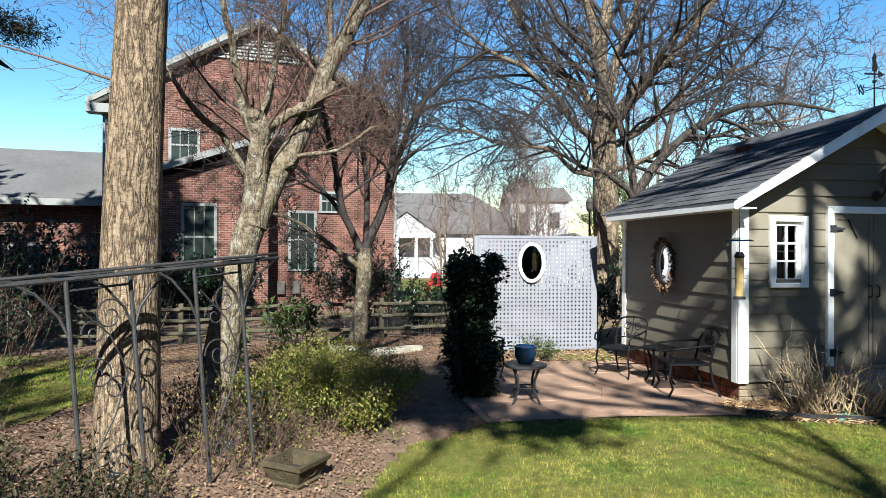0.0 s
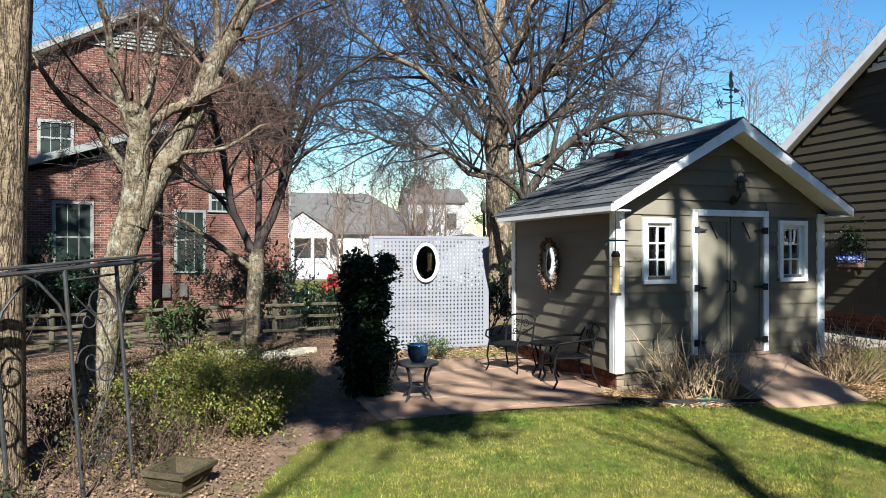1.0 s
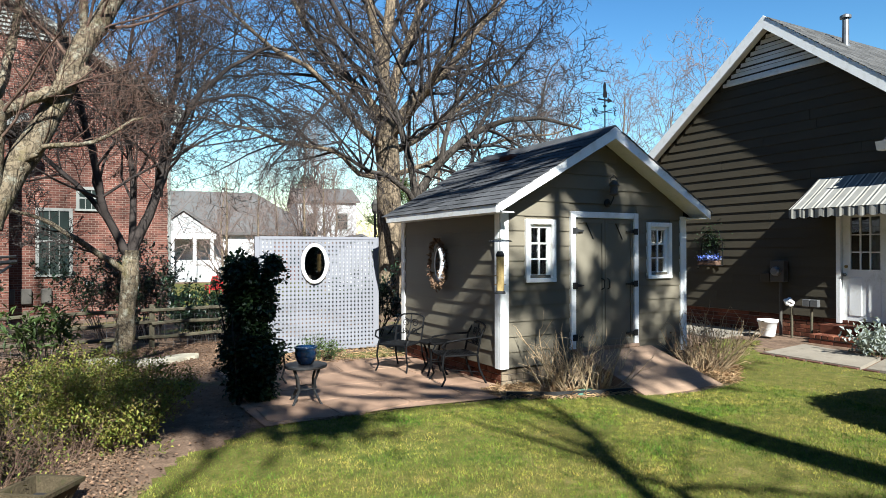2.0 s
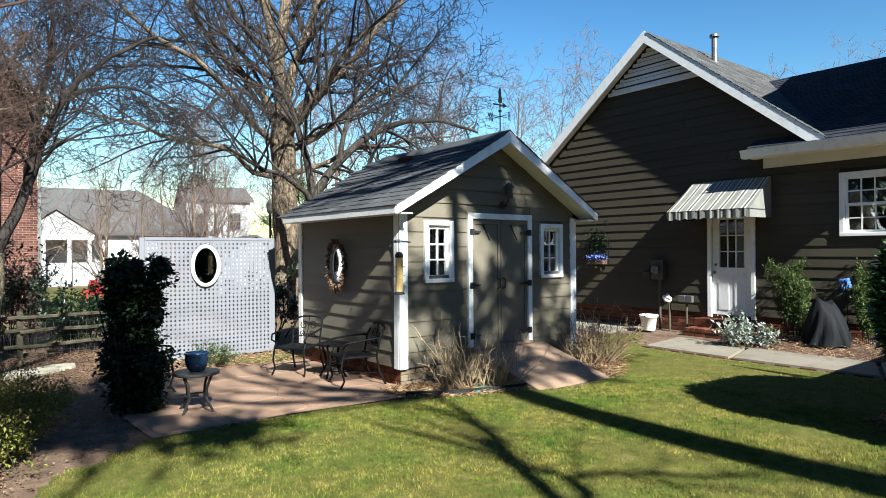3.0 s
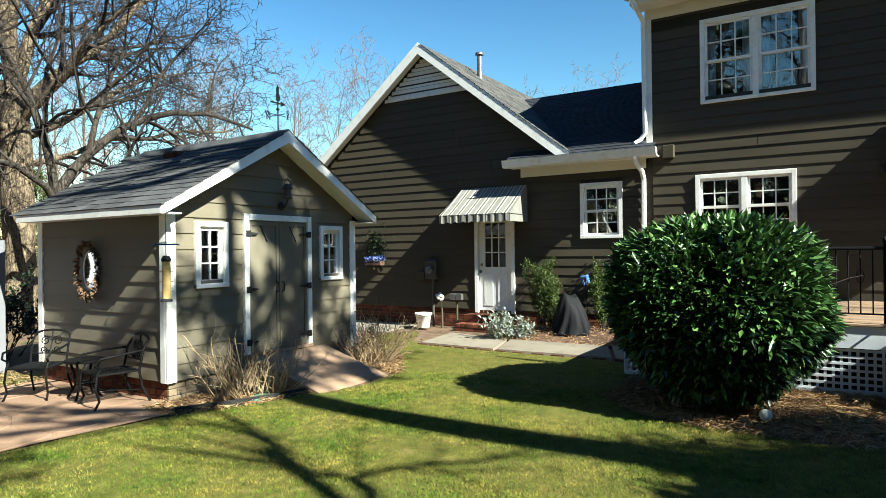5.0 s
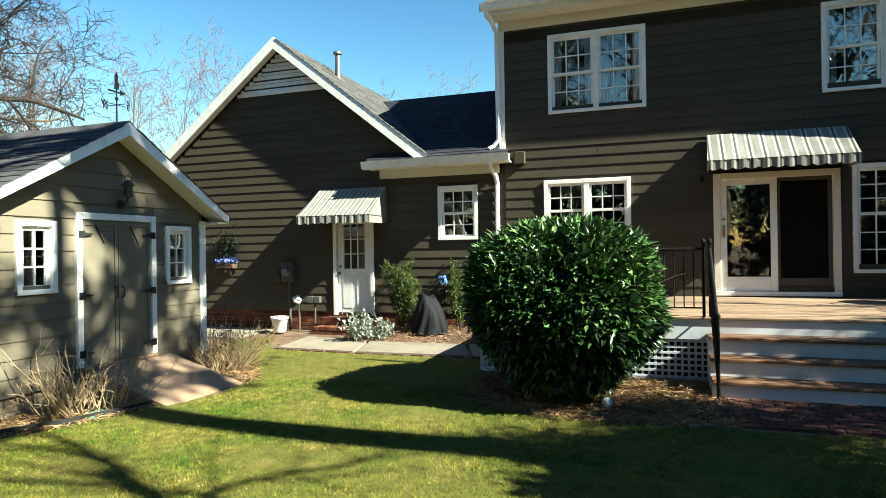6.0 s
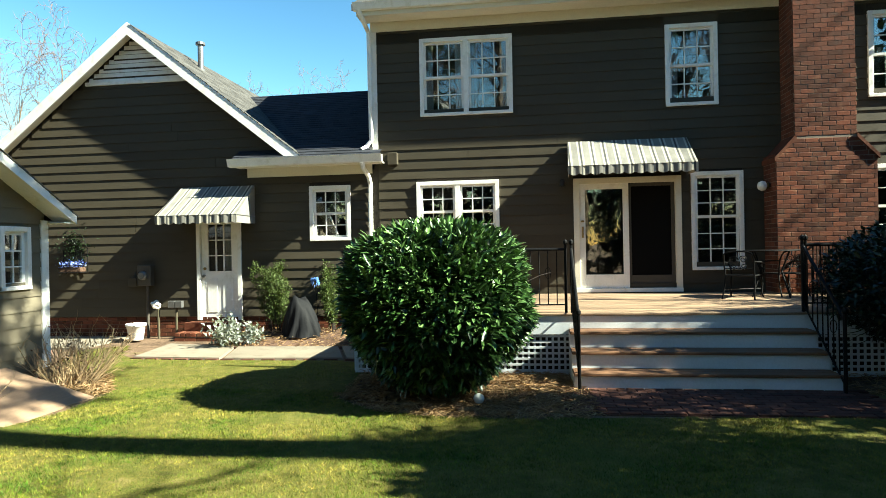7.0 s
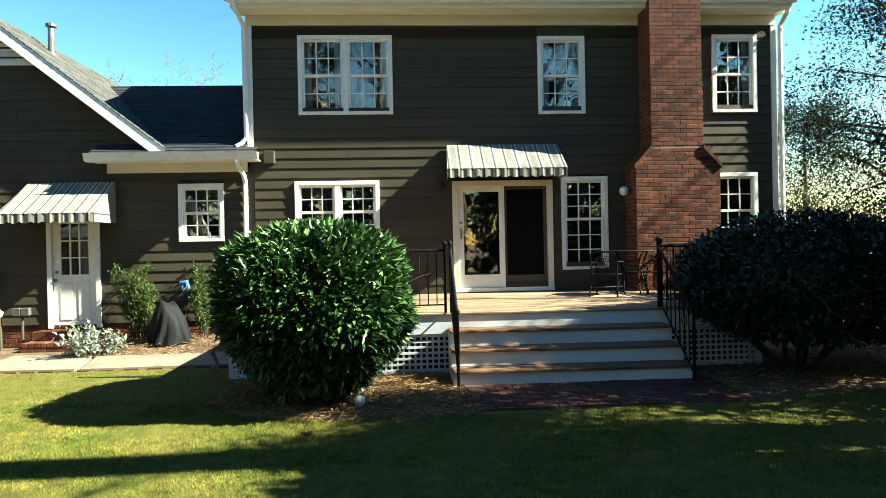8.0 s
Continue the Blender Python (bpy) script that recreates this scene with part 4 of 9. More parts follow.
def awning(label, y_left, y_right, z_wall, drop, out, flare):
    """A striped cloth hood: a sloping top, two slanted ends and a scalloped valance, on a bar frame."""
    a = thing("awning", label, "awning", (XF - 0.03, y_left, z_wall), rz=FACE_X)
    w = y_left - y_right
    th = 0.012
    n = max(8, int(w / 0.085))
    def sheet(rows):
        bm = bmesh.new()
        g = [[bm.verts.new(p) for p in r] for r in rows]
        for r0, r1 in zip(g, g[1:]):
            for i in range(len(r0) - 1):
                bm.faces.new((r0[i], r0[i + 1], r1[i + 1], r1[i]))
        bmesh.ops.recalc_face_normals(bm, faces=bm.faces)
        bmesh.ops.solidify(bm, geom=bm.faces[:], thickness=th)
        return bm
    lo, hi = -flare, w + flare
    rows = [[(w * i / n + (lo + (hi - lo) * i / n - w * i / n) * f, -out * f, -drop * f - 0.02 * math.sin(f * math.pi) * (0.6 + 0.4 * math.sin(i * 1.3))) for i in range(n + 1)] for f in (0, 0.33, 0.66, 1.0)]
    part("canopy", sheet(rows), AWNING, a)
    val = [[(lo + (hi - lo) * i / (n * 4), -out - 0.004 - 0.006 * math.sin(i * 0.9), -drop - v * (0.12 + 0.03 * abs(math.sin(i * math.pi / 8)))) for i in range(n * 4 + 1)] for v in (0, 1)]
    part("valance", sheet(val), AWNING, a, "scalloped hanging edge")
    for xs, xe in ((0, lo), (w, hi)):
        end = [[(xs, -0.002, -0.0), (xs, -0.003, -drop - 0.13)], [(xs + (xe - xs) * 0.5, -out * 0.5, -drop * 0.5), (xs + (xe - xs) * 0.5, -out * 0.5, -drop - 0.14)], [(xe, -out, -drop), (xe, -out, -drop - 0.14)]]
        part("end_panel", sheet(end), AWNING, a)
        part("bar", rod([(xs, -0.01, -drop), (xe, -out + 0.01, -drop)], 0.01, 6), M["galv"], a)
    part("front_bar", rod([(lo, -out + 0.015, -drop - 0.01), (hi, -out + 0.015, -drop - 0.01)], 0.012, 6), M["galv"], a)
    return a


awning("grey and white striped cloth awning over the back door", 6.60, 5.12, 2.86, 0.58, 0.84, 0.03)
awning("grey and white striped cloth awning over the sliding door", -0.70, -2.72, 3.44, 0.50, 0.62, 0.03)


BRICK_L, BRICK_H, JOINT = 0.20, 0.066, 0.009


def brick_mesh(l, h, d, mat, name="brick"):
    return mesh_of(name, boxes((0, l, 0, d, 0, h), bevel=0.004), mat)


def brick_face(parent, m, w, z0, z1, span, used, limit=300, painted=False):
    """Bricks in running bond on a face that runs along +x and faces -y; span(z) gives the face's own ends. Past limit they join one mesh."""
    d = 0.05
    full, half = (TAN_FULL, TAN_HALF) if painted else (BRICK_FULL, BRICK_HALF)
    V, C = [], []
    k, z = 0, z0
    while z < z1 - 0.03:
        lo, hi = span(z)
        x = lo - (0.105 if k % 2 else 0.0)
        while x < hi - 0.02:
            a, b = max(x, lo), min(x + BRICK_L, hi)
            if b - a > 0.03:
                jig = rng.uniform(-0.0015, 0.0015) + 0.003
                if used[0] < limit and b - a > 0.19:
                    piece("brick", full, parent, m @ pose(a, jig - 0.005, z))
                    used[0] += 1
                elif used[0] < limit and abs(b - a - 0.095) < 0.02:
                    piece("brick", half, parent, m @ pose(a, jig - 0.005, z))
                    used[0] += 1
                else:
                    o = len(V)
                    V += [m @ Vector(p) for p in ((a, jig - 0.005, z), (b, jig - 0.005, z), (b, jig - 0.005, z + BRICK_H), (a, jig - 0.005, z + BRICK_H), (a, 0.03, z), (b, 0.03, z), (b, 0.03, z + BRICK_H), (a, 0.03, z + BRICK_H))]
                    C += [o, o + 1, o + 2, o + 3, o, o + 4, o + 5, o + 1, o + 3, o + 2, o + 6, o + 7, o, o + 3, o + 7, o + 4, o + 1, o + 5, o + 6, o + 2]
            x += BRICK_L + JOINT
        z += BRICK_H + JOINT
        k += 1
    if V:
        tagged(part("brickwork", raw_mesh("brickwork", np.array([tuple(v) for v in V]), 4, np.array(C), M["brick_rest"]), None, parent), kind="stuff")


BRICK_FULL = brick_mesh(BRICK_L, BRICK_H, 0.04, M["brick"])
BRICK_HALF = brick_mesh(0.095, BRICK_H, 0.04, M["brick"])
TAN_FULL = brick_mesh(BRICK_L, BRICK_H, 0.04, M["tan_brick"])
TAN_HALF = brick_mesh(0.095, BRICK_H, 0.04, M["tan_brick"])


def build_chimney():
    c = thing("chimney", "tall red brick chimney with sloping shoulders", "chimney", (0, 0, 0))
    x0 = 10.82                                # front face
    ly, ry, uly, ury = -3.97, -5.48, -4.26, -5.18
    part("core", prism([(ly, 0), (ry, 0), (ry, 2.94), (ury, 3.26), (ury, 9.2), (uly, 9.2), (uly, 3.26), (ly, 2.94)], "x", x0 + 0.002, XF - 0.03), M["mortar"], c)
    used = [0]
    def front(z):
        f = min(max((z - 2.94) / 0.32, 0), 1)
        return ly + (uly - ly) * f, ry + (ury - ry) * f
    m = Matrix.Translation((x0, 0, 0)) @ pose(0, 0, 0, 0, 0, -90)
    brick_face(c, m, 1.46, 0.8, 3.30, lambda z: (-front(z)[0], -front(z)[1]), used, 270)
    brick_face(c, m, 0.92, 3.31, 7.6, lambda z: (-uly, -ury), used, 300)
    side = Matrix.Translation((XF - 0.03, ly, 0)) @ pose(0, 0, 0, 0, 0, 180)
    brick_face(c, side, 0.55, 0.8, 3.02, lambda z: (0, XF - 0.03 - x0), [999])
    side = Matrix.Translation((XF - 0.03, uly, 0)) @ pose(0, 0, 0, 0, 0, 180)
    brick_face(c, side, 0.55, 3.26, 7.6, lambda z: (0, XF - 0.03 - x0), [999])
    for ya, yb in ((ly + 0.03, uly + 0.0), (ry - 0.03, ury - 0.0)):
        part("shoulder", prism([(ya, 2.91), (ya, 2.98), (yb, 3.33), (yb, 3.26)], "x", x0 - 0.03, XF - 0.03), M["brick"], c, "sloping brick shoulder course")
    lamp = thing("wall_lamp", "small round white lamp on the chimney side", "lamp", (11.1, ly + 0.03, 2.55))
    part("plate", lathe([(0.06, 0), (0.06, 0.015), (0.03, 0.03)], 16), M["brass"], lamp).matrix_basis = pose(0, 0, 0, -90, 0, 0)
    part("shade", lathe([(0.03, 0.02), (0.075, 0.05), (0.085, 0.10), (0.06, 0.15), (0.01, 0.17)], 16), M["globe"], lamp).matrix_basis = pose(0, 0, 0, -90, 0, 0)


build_chimney()


# ---- deck ----
DX0, DZ = 8.05, 0.775
DECK_L, DECK_R = 2.3, -4.6
ST_L, ST_R = -0.49, -3.23


def deck_board(length, mat):
    return mesh_of("deck_board", boxes((0, length, 0, 0.138, -0.028, 0), bevel=0.005), mat)


def build_deck():
    d = thing("deck", "raised wooden deck with tan boards and a white lattice skirt", "deck", (0, 0, 0))
    bl = DECK_L - DECK_R
    me = deck_board(bl, M["deckwood"])
    k, x = 0, DX0 - 0.02
    while x < XF - 0.06:
        piece("deck_board", me, d, Matrix.Translation((x + 0.138, DECK_R, DZ + rng.uniform(-0.002, 0.002))) @ pose(0, 0, 0, 0, 0, 90))
        x += 0.145
        k += 1
    for a, b in ((DECK_L, ST_L), (ST_R, DECK_R)):
        part("rim_board", boxes((DX0, DX0 + 0.04, b, a, DZ - 0.27, DZ - 0.03), bevel=0.003), M["riser"], d)
        # skirt of crossed slats
        n = int((a - b) / 0.075)
        for i in range(n + 1):
            y = b + (a - b) * i / n
            part("slat", boxes((DX0 + 0.03, DX0 + 0.038, y - 0.014, y + 0.014, 0.03, DZ - 0.27)), M["riser"], d)
        for i in range(7):
            z = 0.05 + i * 0.072
            part("slat", boxes((DX0 + 0.021, DX0 + 0.029, b, a, z - 0.014, z + 0.014)), M["riser"], d)
        part("skirt_board", boxes((DX0 + 0.012, DX0 + 0.04, b, a, -0.02, 0.05)), M["riser"], d)
    for y in (DECK_L - 0.04, DECK_R):
        part("side_board", boxes((DX0 + 0.04, XF - 0.05, y, y + 0.04, 0.0, DZ - 0.03)), M["riser"], d)
    # added near-black board that stands for the shade beneath the deck
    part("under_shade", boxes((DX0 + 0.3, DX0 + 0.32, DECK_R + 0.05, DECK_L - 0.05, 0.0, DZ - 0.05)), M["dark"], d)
    s = thing("steps", "broad wooden steps with bluish-white risers and brown treads", "steps", (0, 0, 0))
    rise, run = DZ / 4, 0.285
    for i in range(4):
        xr = DX0 - run * (3 - i)
        part("riser", boxes((xr, xr + 0.025, ST_R, ST_L, rise * i + (0.0 if i == 0 else 0.002), rise * (i + 1) - 0.034)), M["riser"], s)
        if i < 3:
            for j in range(2):
                part("tread", boxes((xr - 0.03 + j * 0.16, xr + 0.125 + j * 0.16, ST_R - 0.03, ST_L + 0.03, rise * (i + 1) - 0.034, rise * (i + 1)), bevel=0.006), M["tread"], s)
    for y in (ST_L, ST_R - 0.03):
        side = [(DX0, 0.0), (DX0 - 3 * run, 0.0), (DX0 - 3 * run, rise - 0.036), (DX0 - 2 * run, rise - 0.036), (DX0 - 2 * run, 2 * rise - 0.036), (DX0 - run, 2 * rise - 0.036), (DX0 - run, 3 * rise - 0.036), (DX0, 3 * rise - 0.036)]
        part("stringer", prism([(a, b) for a, b in side], "y", y, y + 0.03), M["riser"], s)


build_deck()


def build_rails():
    def railing(label, p0, p1, z0, z1, h, n, drop0=0.0):
        """Iron railing from p0 to p1 (plan), its foot rising from z0 to z1."""
        r = thing("railing", label, "railing", (0, 0, 0))
        P = lambda f, z: (p0[0] + (p1[0] - p0[0]) * f, p0[1] + (p1[1] - p0[1]) * f, z0 + (z1 - z0) * f + z)
        part("top_rail", rod([P(0, h), P(1, h)], 0.02, 8), M["iron"], r)
        part("bottom_rail", rod([P(0, 0.10), P(1, 0.10)], 0.011, 6), M["iron"], r)
        for f in (0, 1):
            post = part("post", rod([P(f, -drop0 if f == 0 else 0), P(f, h + 0.05)], 0.019, 8), M["iron"], r)
            part("finial", lathe([(0.012, 0), (0.03, 0.02), (0.028, 0.05), (0.006, 0.075)], 10, at=P(f, h + 0.05)), M["iron"], post)
        for i in range(1, n):
            f = i / n
            bal = part("baluster", rod([P(f, 0.10), P(f, h)], 0.0075, 6), M["iron"], r)
            if i % 4 == 2:
                q = [Vector(P(f, 0.10 + h * 0.5)) + Vector((0, 0.035 * math.sin(k * 0.785), 0.075 * math.cos(k * 0.785))) for k in range(8)]
                part("scroll", rod(q, 0.005, 5, True), M["iron"], bal)
        return r
    rail_h = 0.80
    railing("black wrought-iron railing along the deck's front edge", (DX0 + 0.06, DECK_L - 0.1), (DX0 + 0.06, ST_L + 0.05), DZ, DZ, rail_h, 24)
    railing("black wrought-iron railing along the deck's front edge", (DX0 + 0.06, ST_R - 0.05), (DX0 + 0.06, DECK_R + 0.1), DZ, DZ, rail_h, 14)
    railing("black wrought-iron railing on the deck's side", (DX0 + 0.1, DECK_R + 0.06), (XF - 0.1, DECK_R + 0.06), DZ, DZ, rail_h, 30)
    for y, lab in ((ST_L - 0.02, "sloping black iron handrail with balusters down the steps"), (ST_R + 0.0, "sloping black iron handrail with balusters down the steps")):
        railing(lab, (DX0 - 0.98, y), (DX0 + 0.02, y), 0.0, DZ, rail_h, 8)


build_rails()


# ---- garden shed ----
SX0, SX1, SY0, SY1 = 4.18, 7.23, 6.06, 8.70
SPEAK, SMID = 3.12, 5.685


def build_shed():
    s = thing("garden_shed", "small gabled garden shed with tan lap siding and white trim", "shed", (0, 0, 0))
    slope = (SPEAK - 2.12) / (SMID - 3.95)
    under = lambda x: SPEAK - 0.12 - abs(x - SMID) * slope
    holes = [(4.51, 4.96, 1.22, 1.97), (6.505, 6.96, 1.22, 1.97), (5.19, 6.33, 0.36, 2.08)]
    bm = bmesh.new()
    for a0, a1, lo, hi in wall_cells(SX0, SX1, 0.23, 2.2, holes):
        box(bm, a0, a1, SY0 + 0.004, SY0 + 0.10, lo, hi)
    part("front_wall", bm, M["shed_siding"], s)
    part("gable", prism([(SX0, 2.2), (SX1, 2.2), (SMID, under(SMID))], "y", SY0 + 0.004, SY0 + 0.10), M["shed_siding"], s)
    part("side_wall", boxes((SX0 + 0.004, SX0 + 0.10, SY0 + 0.1, SY1, 0.23, 2.1)), M["shed_siding"], s)
    part("side_wall", boxes((SX1 - 0.10, SX1 - 0.004, SY0 + 0.1, SY1, 0.23, 2.1)), M["shed_siding"], s)
    part("rear_wall", prism([(SX0, 0.23), (SX1, 0.23), (SX1, 2.1), (SMID, under(SMID)), (SX0, 2.1)], "y", SY1 - 0.10, SY1), M["shed_siding"], s)
    part("floor", boxes((SX0 + 0.1, SX1 - 0.1, SY0 + 0.1, SY1 - 0.1, 0.30, 0.36)), M["dark"], s)
    part("footing", boxes((SX0 + 0.03, SX1 - 0.03, SY0 + 0.03, SY1 - 0.02, -0.1, 0.23)), M["mortar"], s)
    used = [0]
    brick_face(s, Matrix.Translation((0, SY0 + 0.02, 0)), 3.0, 0.0, 0.22, lambda z: (SX0 + 0.02, SX1 - 0.02), used, painted=True)
    brick_face(s, Matrix.Translation((SX0 + 0.02, 0, 0)) @ pose(0, 0, 0, 0, 0, -90), 3.0, 0.0, 0.22, lambda z: (-SY1, -SY0 - 0.03), used)
    gl = lambda z: (max(SX0 + 0.08, SMID - (under(SMID) - z) / slope), min(SX1 - 0.08, SMID + (under(SMID) - z) / slope))
    lap_siding(s, (0, SY0, 0), 0, SX0, SX1, 0.23, under(SMID) - 0.03, 0.178, [(h[0] + 0.002, h[1] - 0.002, h[2], h[3]) for h in holes], M["shed_siding"], rng, gl)
    lap_siding(s, (SX0, 0, 0), FACE_X, -SY1 + 0.08, -SY0 - 0.09, 0.23, 2.02, 0.178, [], M["shed_siding"], rng)
    for x0, x1, y0, y1 in ((SX0 - 0.028, SX0 + 0.09, SY0 - 0.03, SY0 + 0.002), (SX1 - 0.09, SX1 + 0.028, SY0 - 0.03, SY0 + 0.002), (SX0 - 0.03, SX0 + 0.002, SY0 + 0.002, SY0 + 0.09), (SX0 - 0.028, SX0 + 0.002, SY1 - 0.09, SY1 + 0.02)):
        part("corner_board", boxes((x0, x1, y0, y1, 0.22, 2.06), bevel=0.003), M["white"], s)
    # roof
    fy, by = SY0 - 0.28, SY1 + 0.07
    for sgn in (-1, 1):
        xe = SMID + sgn * (SMID - 3.95)
        part("rake_board", prism([(SMID, SPEAK + 0.0), (SMID, SPEAK - 0.145), (xe, 2.12 - 0.105), (xe, 2.12 + 0.0)], "y", fy - 0.02, fy + 0.01), M["white"], s)
        part("rake_soffit", prism([(SMID, SPEAK - 0.085), (SMID, SPEAK - 0.105), (xe, 2.03), (xe, 2.05)], "y", fy + 0.01, SY0), M["white"], s)
        part("roof_deck", prism([(SMID, SPEAK - 0.05), (SMID, SPEAK + 0.0), (xe, 2.12), (xe, 2.07)], "y", fy + 0.012, by), M["roof_under"], s)
        part("fascia", boxes((min(xe, xe + sgn * 0.022), max(xe, xe + sgn * 0.022), fy, by, 2.02, 2.108), bevel=0.002), M["white"], s)
        part("eave_soffit", boxes((min(xe, SX0 if sgn < 0 else SX1), max(xe, SX0 if sgn < 0 else SX1), fy + 0.012, by, 2.022, 2.035)), M["white"], s)
    L = math.hypot(SMID - 3.95, SPEAK - 2.12)
    ang = math.degrees(math.atan2(SPEAK - 2.12, SMID - 3.95))
    tabs = [mesh_of("shingle", boxes((0, w - 0.006, 0, 0.165, 0, 0.008 + 0.004 * (i % 2)), bevel=0.0), M["shingle"]) for i, w in enumerate((0.33, 0.27, 0.22))]
    wid = (0.33, 0.27, 0.22)
    for sgn in (-1, 1):
        n = int(L / 0.135)
        for k in range(n):
            y = fy - 0.03 - (0.16 if k % 2 else 0.0)
            while y < by:
                i = int(rng.integers(0, 3))
                f = (k * 0.135 - 0.03) / L
                xc, zc = (3.95 if sgn < 0 else 2 * SMID - 3.95) + (SMID - 3.95) * f * -sgn, 2.122 + (SPEAK - 2.12) * f
                yy = max(y, fy - 0.035)
                if sgn < 0:
                    mm = Matrix.Translation((xc, yy + wid[i], zc)) @ pose(0, 0, 0, 0, -ang + 3.0, 0) @ pose(0, 0, 0, 0, 0, -90)
                else:
                    mm = Matrix.Translation((xc, yy, zc)) @ pose(0, 0, 0, 0, ang - 3.0, 0) @ pose(0, 0, 0, 0, 0, 90)
                piece("shingle", tabs[i], s, mm)
                y += wid[i]
    part("ridge_cap", prism([(SMID - 0.13, SPEAK - 0.075), (SMID, SPEAK + 0.025), (SMID + 0.13, SPEAK - 0.075), (SMID, SPEAK + 0.008)], "y", fy - 0.02, by), M["shingle"], s)
    part("roof_vent", boxes((5.28, 5.50, 7.45, 7.75, 2.84, 2.99), bevel=0.03), M["brick"], s, "reddish-brown roof vent")
    return s


shed = build_shed()


def build_shed_openings():
    for n, x in ((8, 4.51), (9, 6.505)):
        sash_window("window_%d" % n, "small white six-pane shed window", (x, SY0 - 0.012, 1.22), 0, 0.45 if n == 8 else 0.455, 0.75, (2, 3), casings=0.06, sash_rail=False, sill=0.0)
    d = thing("door_3", "tan double shed door with white casing and black strap hinges", "door", (5.19, SY0 - 0.012, 0.36), kind="structure")
    w, h = 1.14, 1.72
    part("door_frame", boxes((0, 0.075, -0.035, 0.05, 0, h), (w - 0.075, w, -0.035, 0.05, 0, h), (0.075, w - 0.075, -0.035, 0.05, h - 0.075, h), bevel=0.004), M["white"], d)
    part("threshold", boxes((0.0, w, -0.05, 0.08, -0.02, 0.02), bevel=0.004), M["ramp"], d)
    mid = w / 2
    for k, (x0, x1) in enumerate(((0.08, mid - 0.004), (mid + 0.004, w - 0.08))):
        l = part("door_leaf", boxes((x0, x1, 0.0, 0.035, 0.025, h - 0.08)), M["shed_door"], d, "tan painted plywood door leaf")
        edge = 0.045
        part("batten", boxes((x0, x0 + edge, -0.014, 0.0, 0.025, h - 0.08), (x1 - edge, x1, -0.014, 0.0, 0.025, h - 0.08), (x0 + edge, x1 - edge, -0.014, 0.0, 0.025, 0.10), (x0 + edge, x1 - edge, -0.014, 0.0, h - 0.14, h - 0.08), bevel=0.002), M["shed_door"], l)
        a, b = (x0 + 0.20, x1 - 0.06) if k == 0 else (x0 + 0.20, x1 - 0.10)
        bm = rod([(x0 + 0.18, -0.008, h - 0.13), (x0 + 0.30, -0.008, h - 0.34)], 0.008, 5)
        part("brace_groove", bm, M["hinge"], l)
        hx = 0.02 if k == 0 else w - 0.02
        s = 1 if k == 0 else -1
        for z in (0.16, 0.80, h - 0.24):
            hb = bmesh.new()
            box(hb, min(hx, hx + s * 0.075), max(hx, hx + s * 0.075), -0.042, -0.034, z - 0.04, z + 0.04)
            tip = hx + s * 0.19
            hb2 = prism([(hx + s * 0.07, z - 0.022), (tip, z - 0.008), (tip, z + 0.008), (hx + s * 0.07, z + 0.022)], "y", -0.030, -0.0145)
            hg = part("strap_hinge", hb2, M["hinge"], l, "black strap hinge")
            part("hinge_plate", hb, M["hinge"], hg)
        kx = mid + (-0.045 if k == 0 else 0.045)
        part("door_handle", rod([(kx, 0.0, 0.74), (kx, -0.05, 0.76), (kx, -0.05, 0.86), (kx, 0.0, 0.88)], 0.009, 6), M["hinge"], l, "black pull handle")
    r = thing("ramp", "weathered plywood ramp up to the shed door", "ramp", (0, 0, 0))
    part("ramp_deck", prism([(SY0 - 0.04, 0.335), (SY0 - 0.04, 0.30), (4.92, -0.02), (4.92, 0.015)], "x", 5.30, 6.55), M["ramp"], r)
    for x in (5.32, 6.49):
        part("ramp_side", prism([(SY0 - 0.04, 0.298), (SY0 - 0.04, 0.0), (5.05, 0.0)], "x", x, x + 0.04), M["ramp"], r)


build_shed_openings()

# ---- neighbouring houses ----
def brick_pattern(name, base, mortar, scale=1.0):
    """Brickwork too far off for its bricks to be told apart."""
    m, nt, b = material(name, 0.9, 0, 0.2)
    tc = nt.nodes.new("ShaderNodeTexCoord")
    mp = nt.nodes.new("ShaderNodeMapping")
    mp.inputs["Rotation"].default_value = (radians(90), 0, 0)
    nt.links.new(tc.outputs["Object"], mp.inputs["Vector"])
    t = nt.nodes.new("ShaderNodeTexBrick")
    t.inputs["Scale"].default_value = 1.0
    t.inputs["Brick Width"].default_value, t.inputs["Row Height"].default_value, t.inputs["Mortar Size"].default_value = 0.21 * scale, 0.078 * scale, 0.008
    t.inputs["Color1"].default_value, t.inputs["Color2"].default_value, t.inputs["Mortar"].default_value = (*base, 1), (*scale_c(base, 0.45), 1), (*mortar, 1)
    nt.links.new(mp.outputs["Vector"], t.inputs["Vector"])
    col = mix_of(nt, 1.0, t.outputs["Color"], ramp_of(nt, noise_of(nt, coords(nt), 1.2, 8), [(0.3, (0.42,) * 3), (0.7, (1.3,) * 3)]), "MULTIPLY")
    nt.links.new(col, b.inputs["Base Color"])
    bump_of(nt, b, t.outputs["Fac"], -0.4, 0.008)
    return m


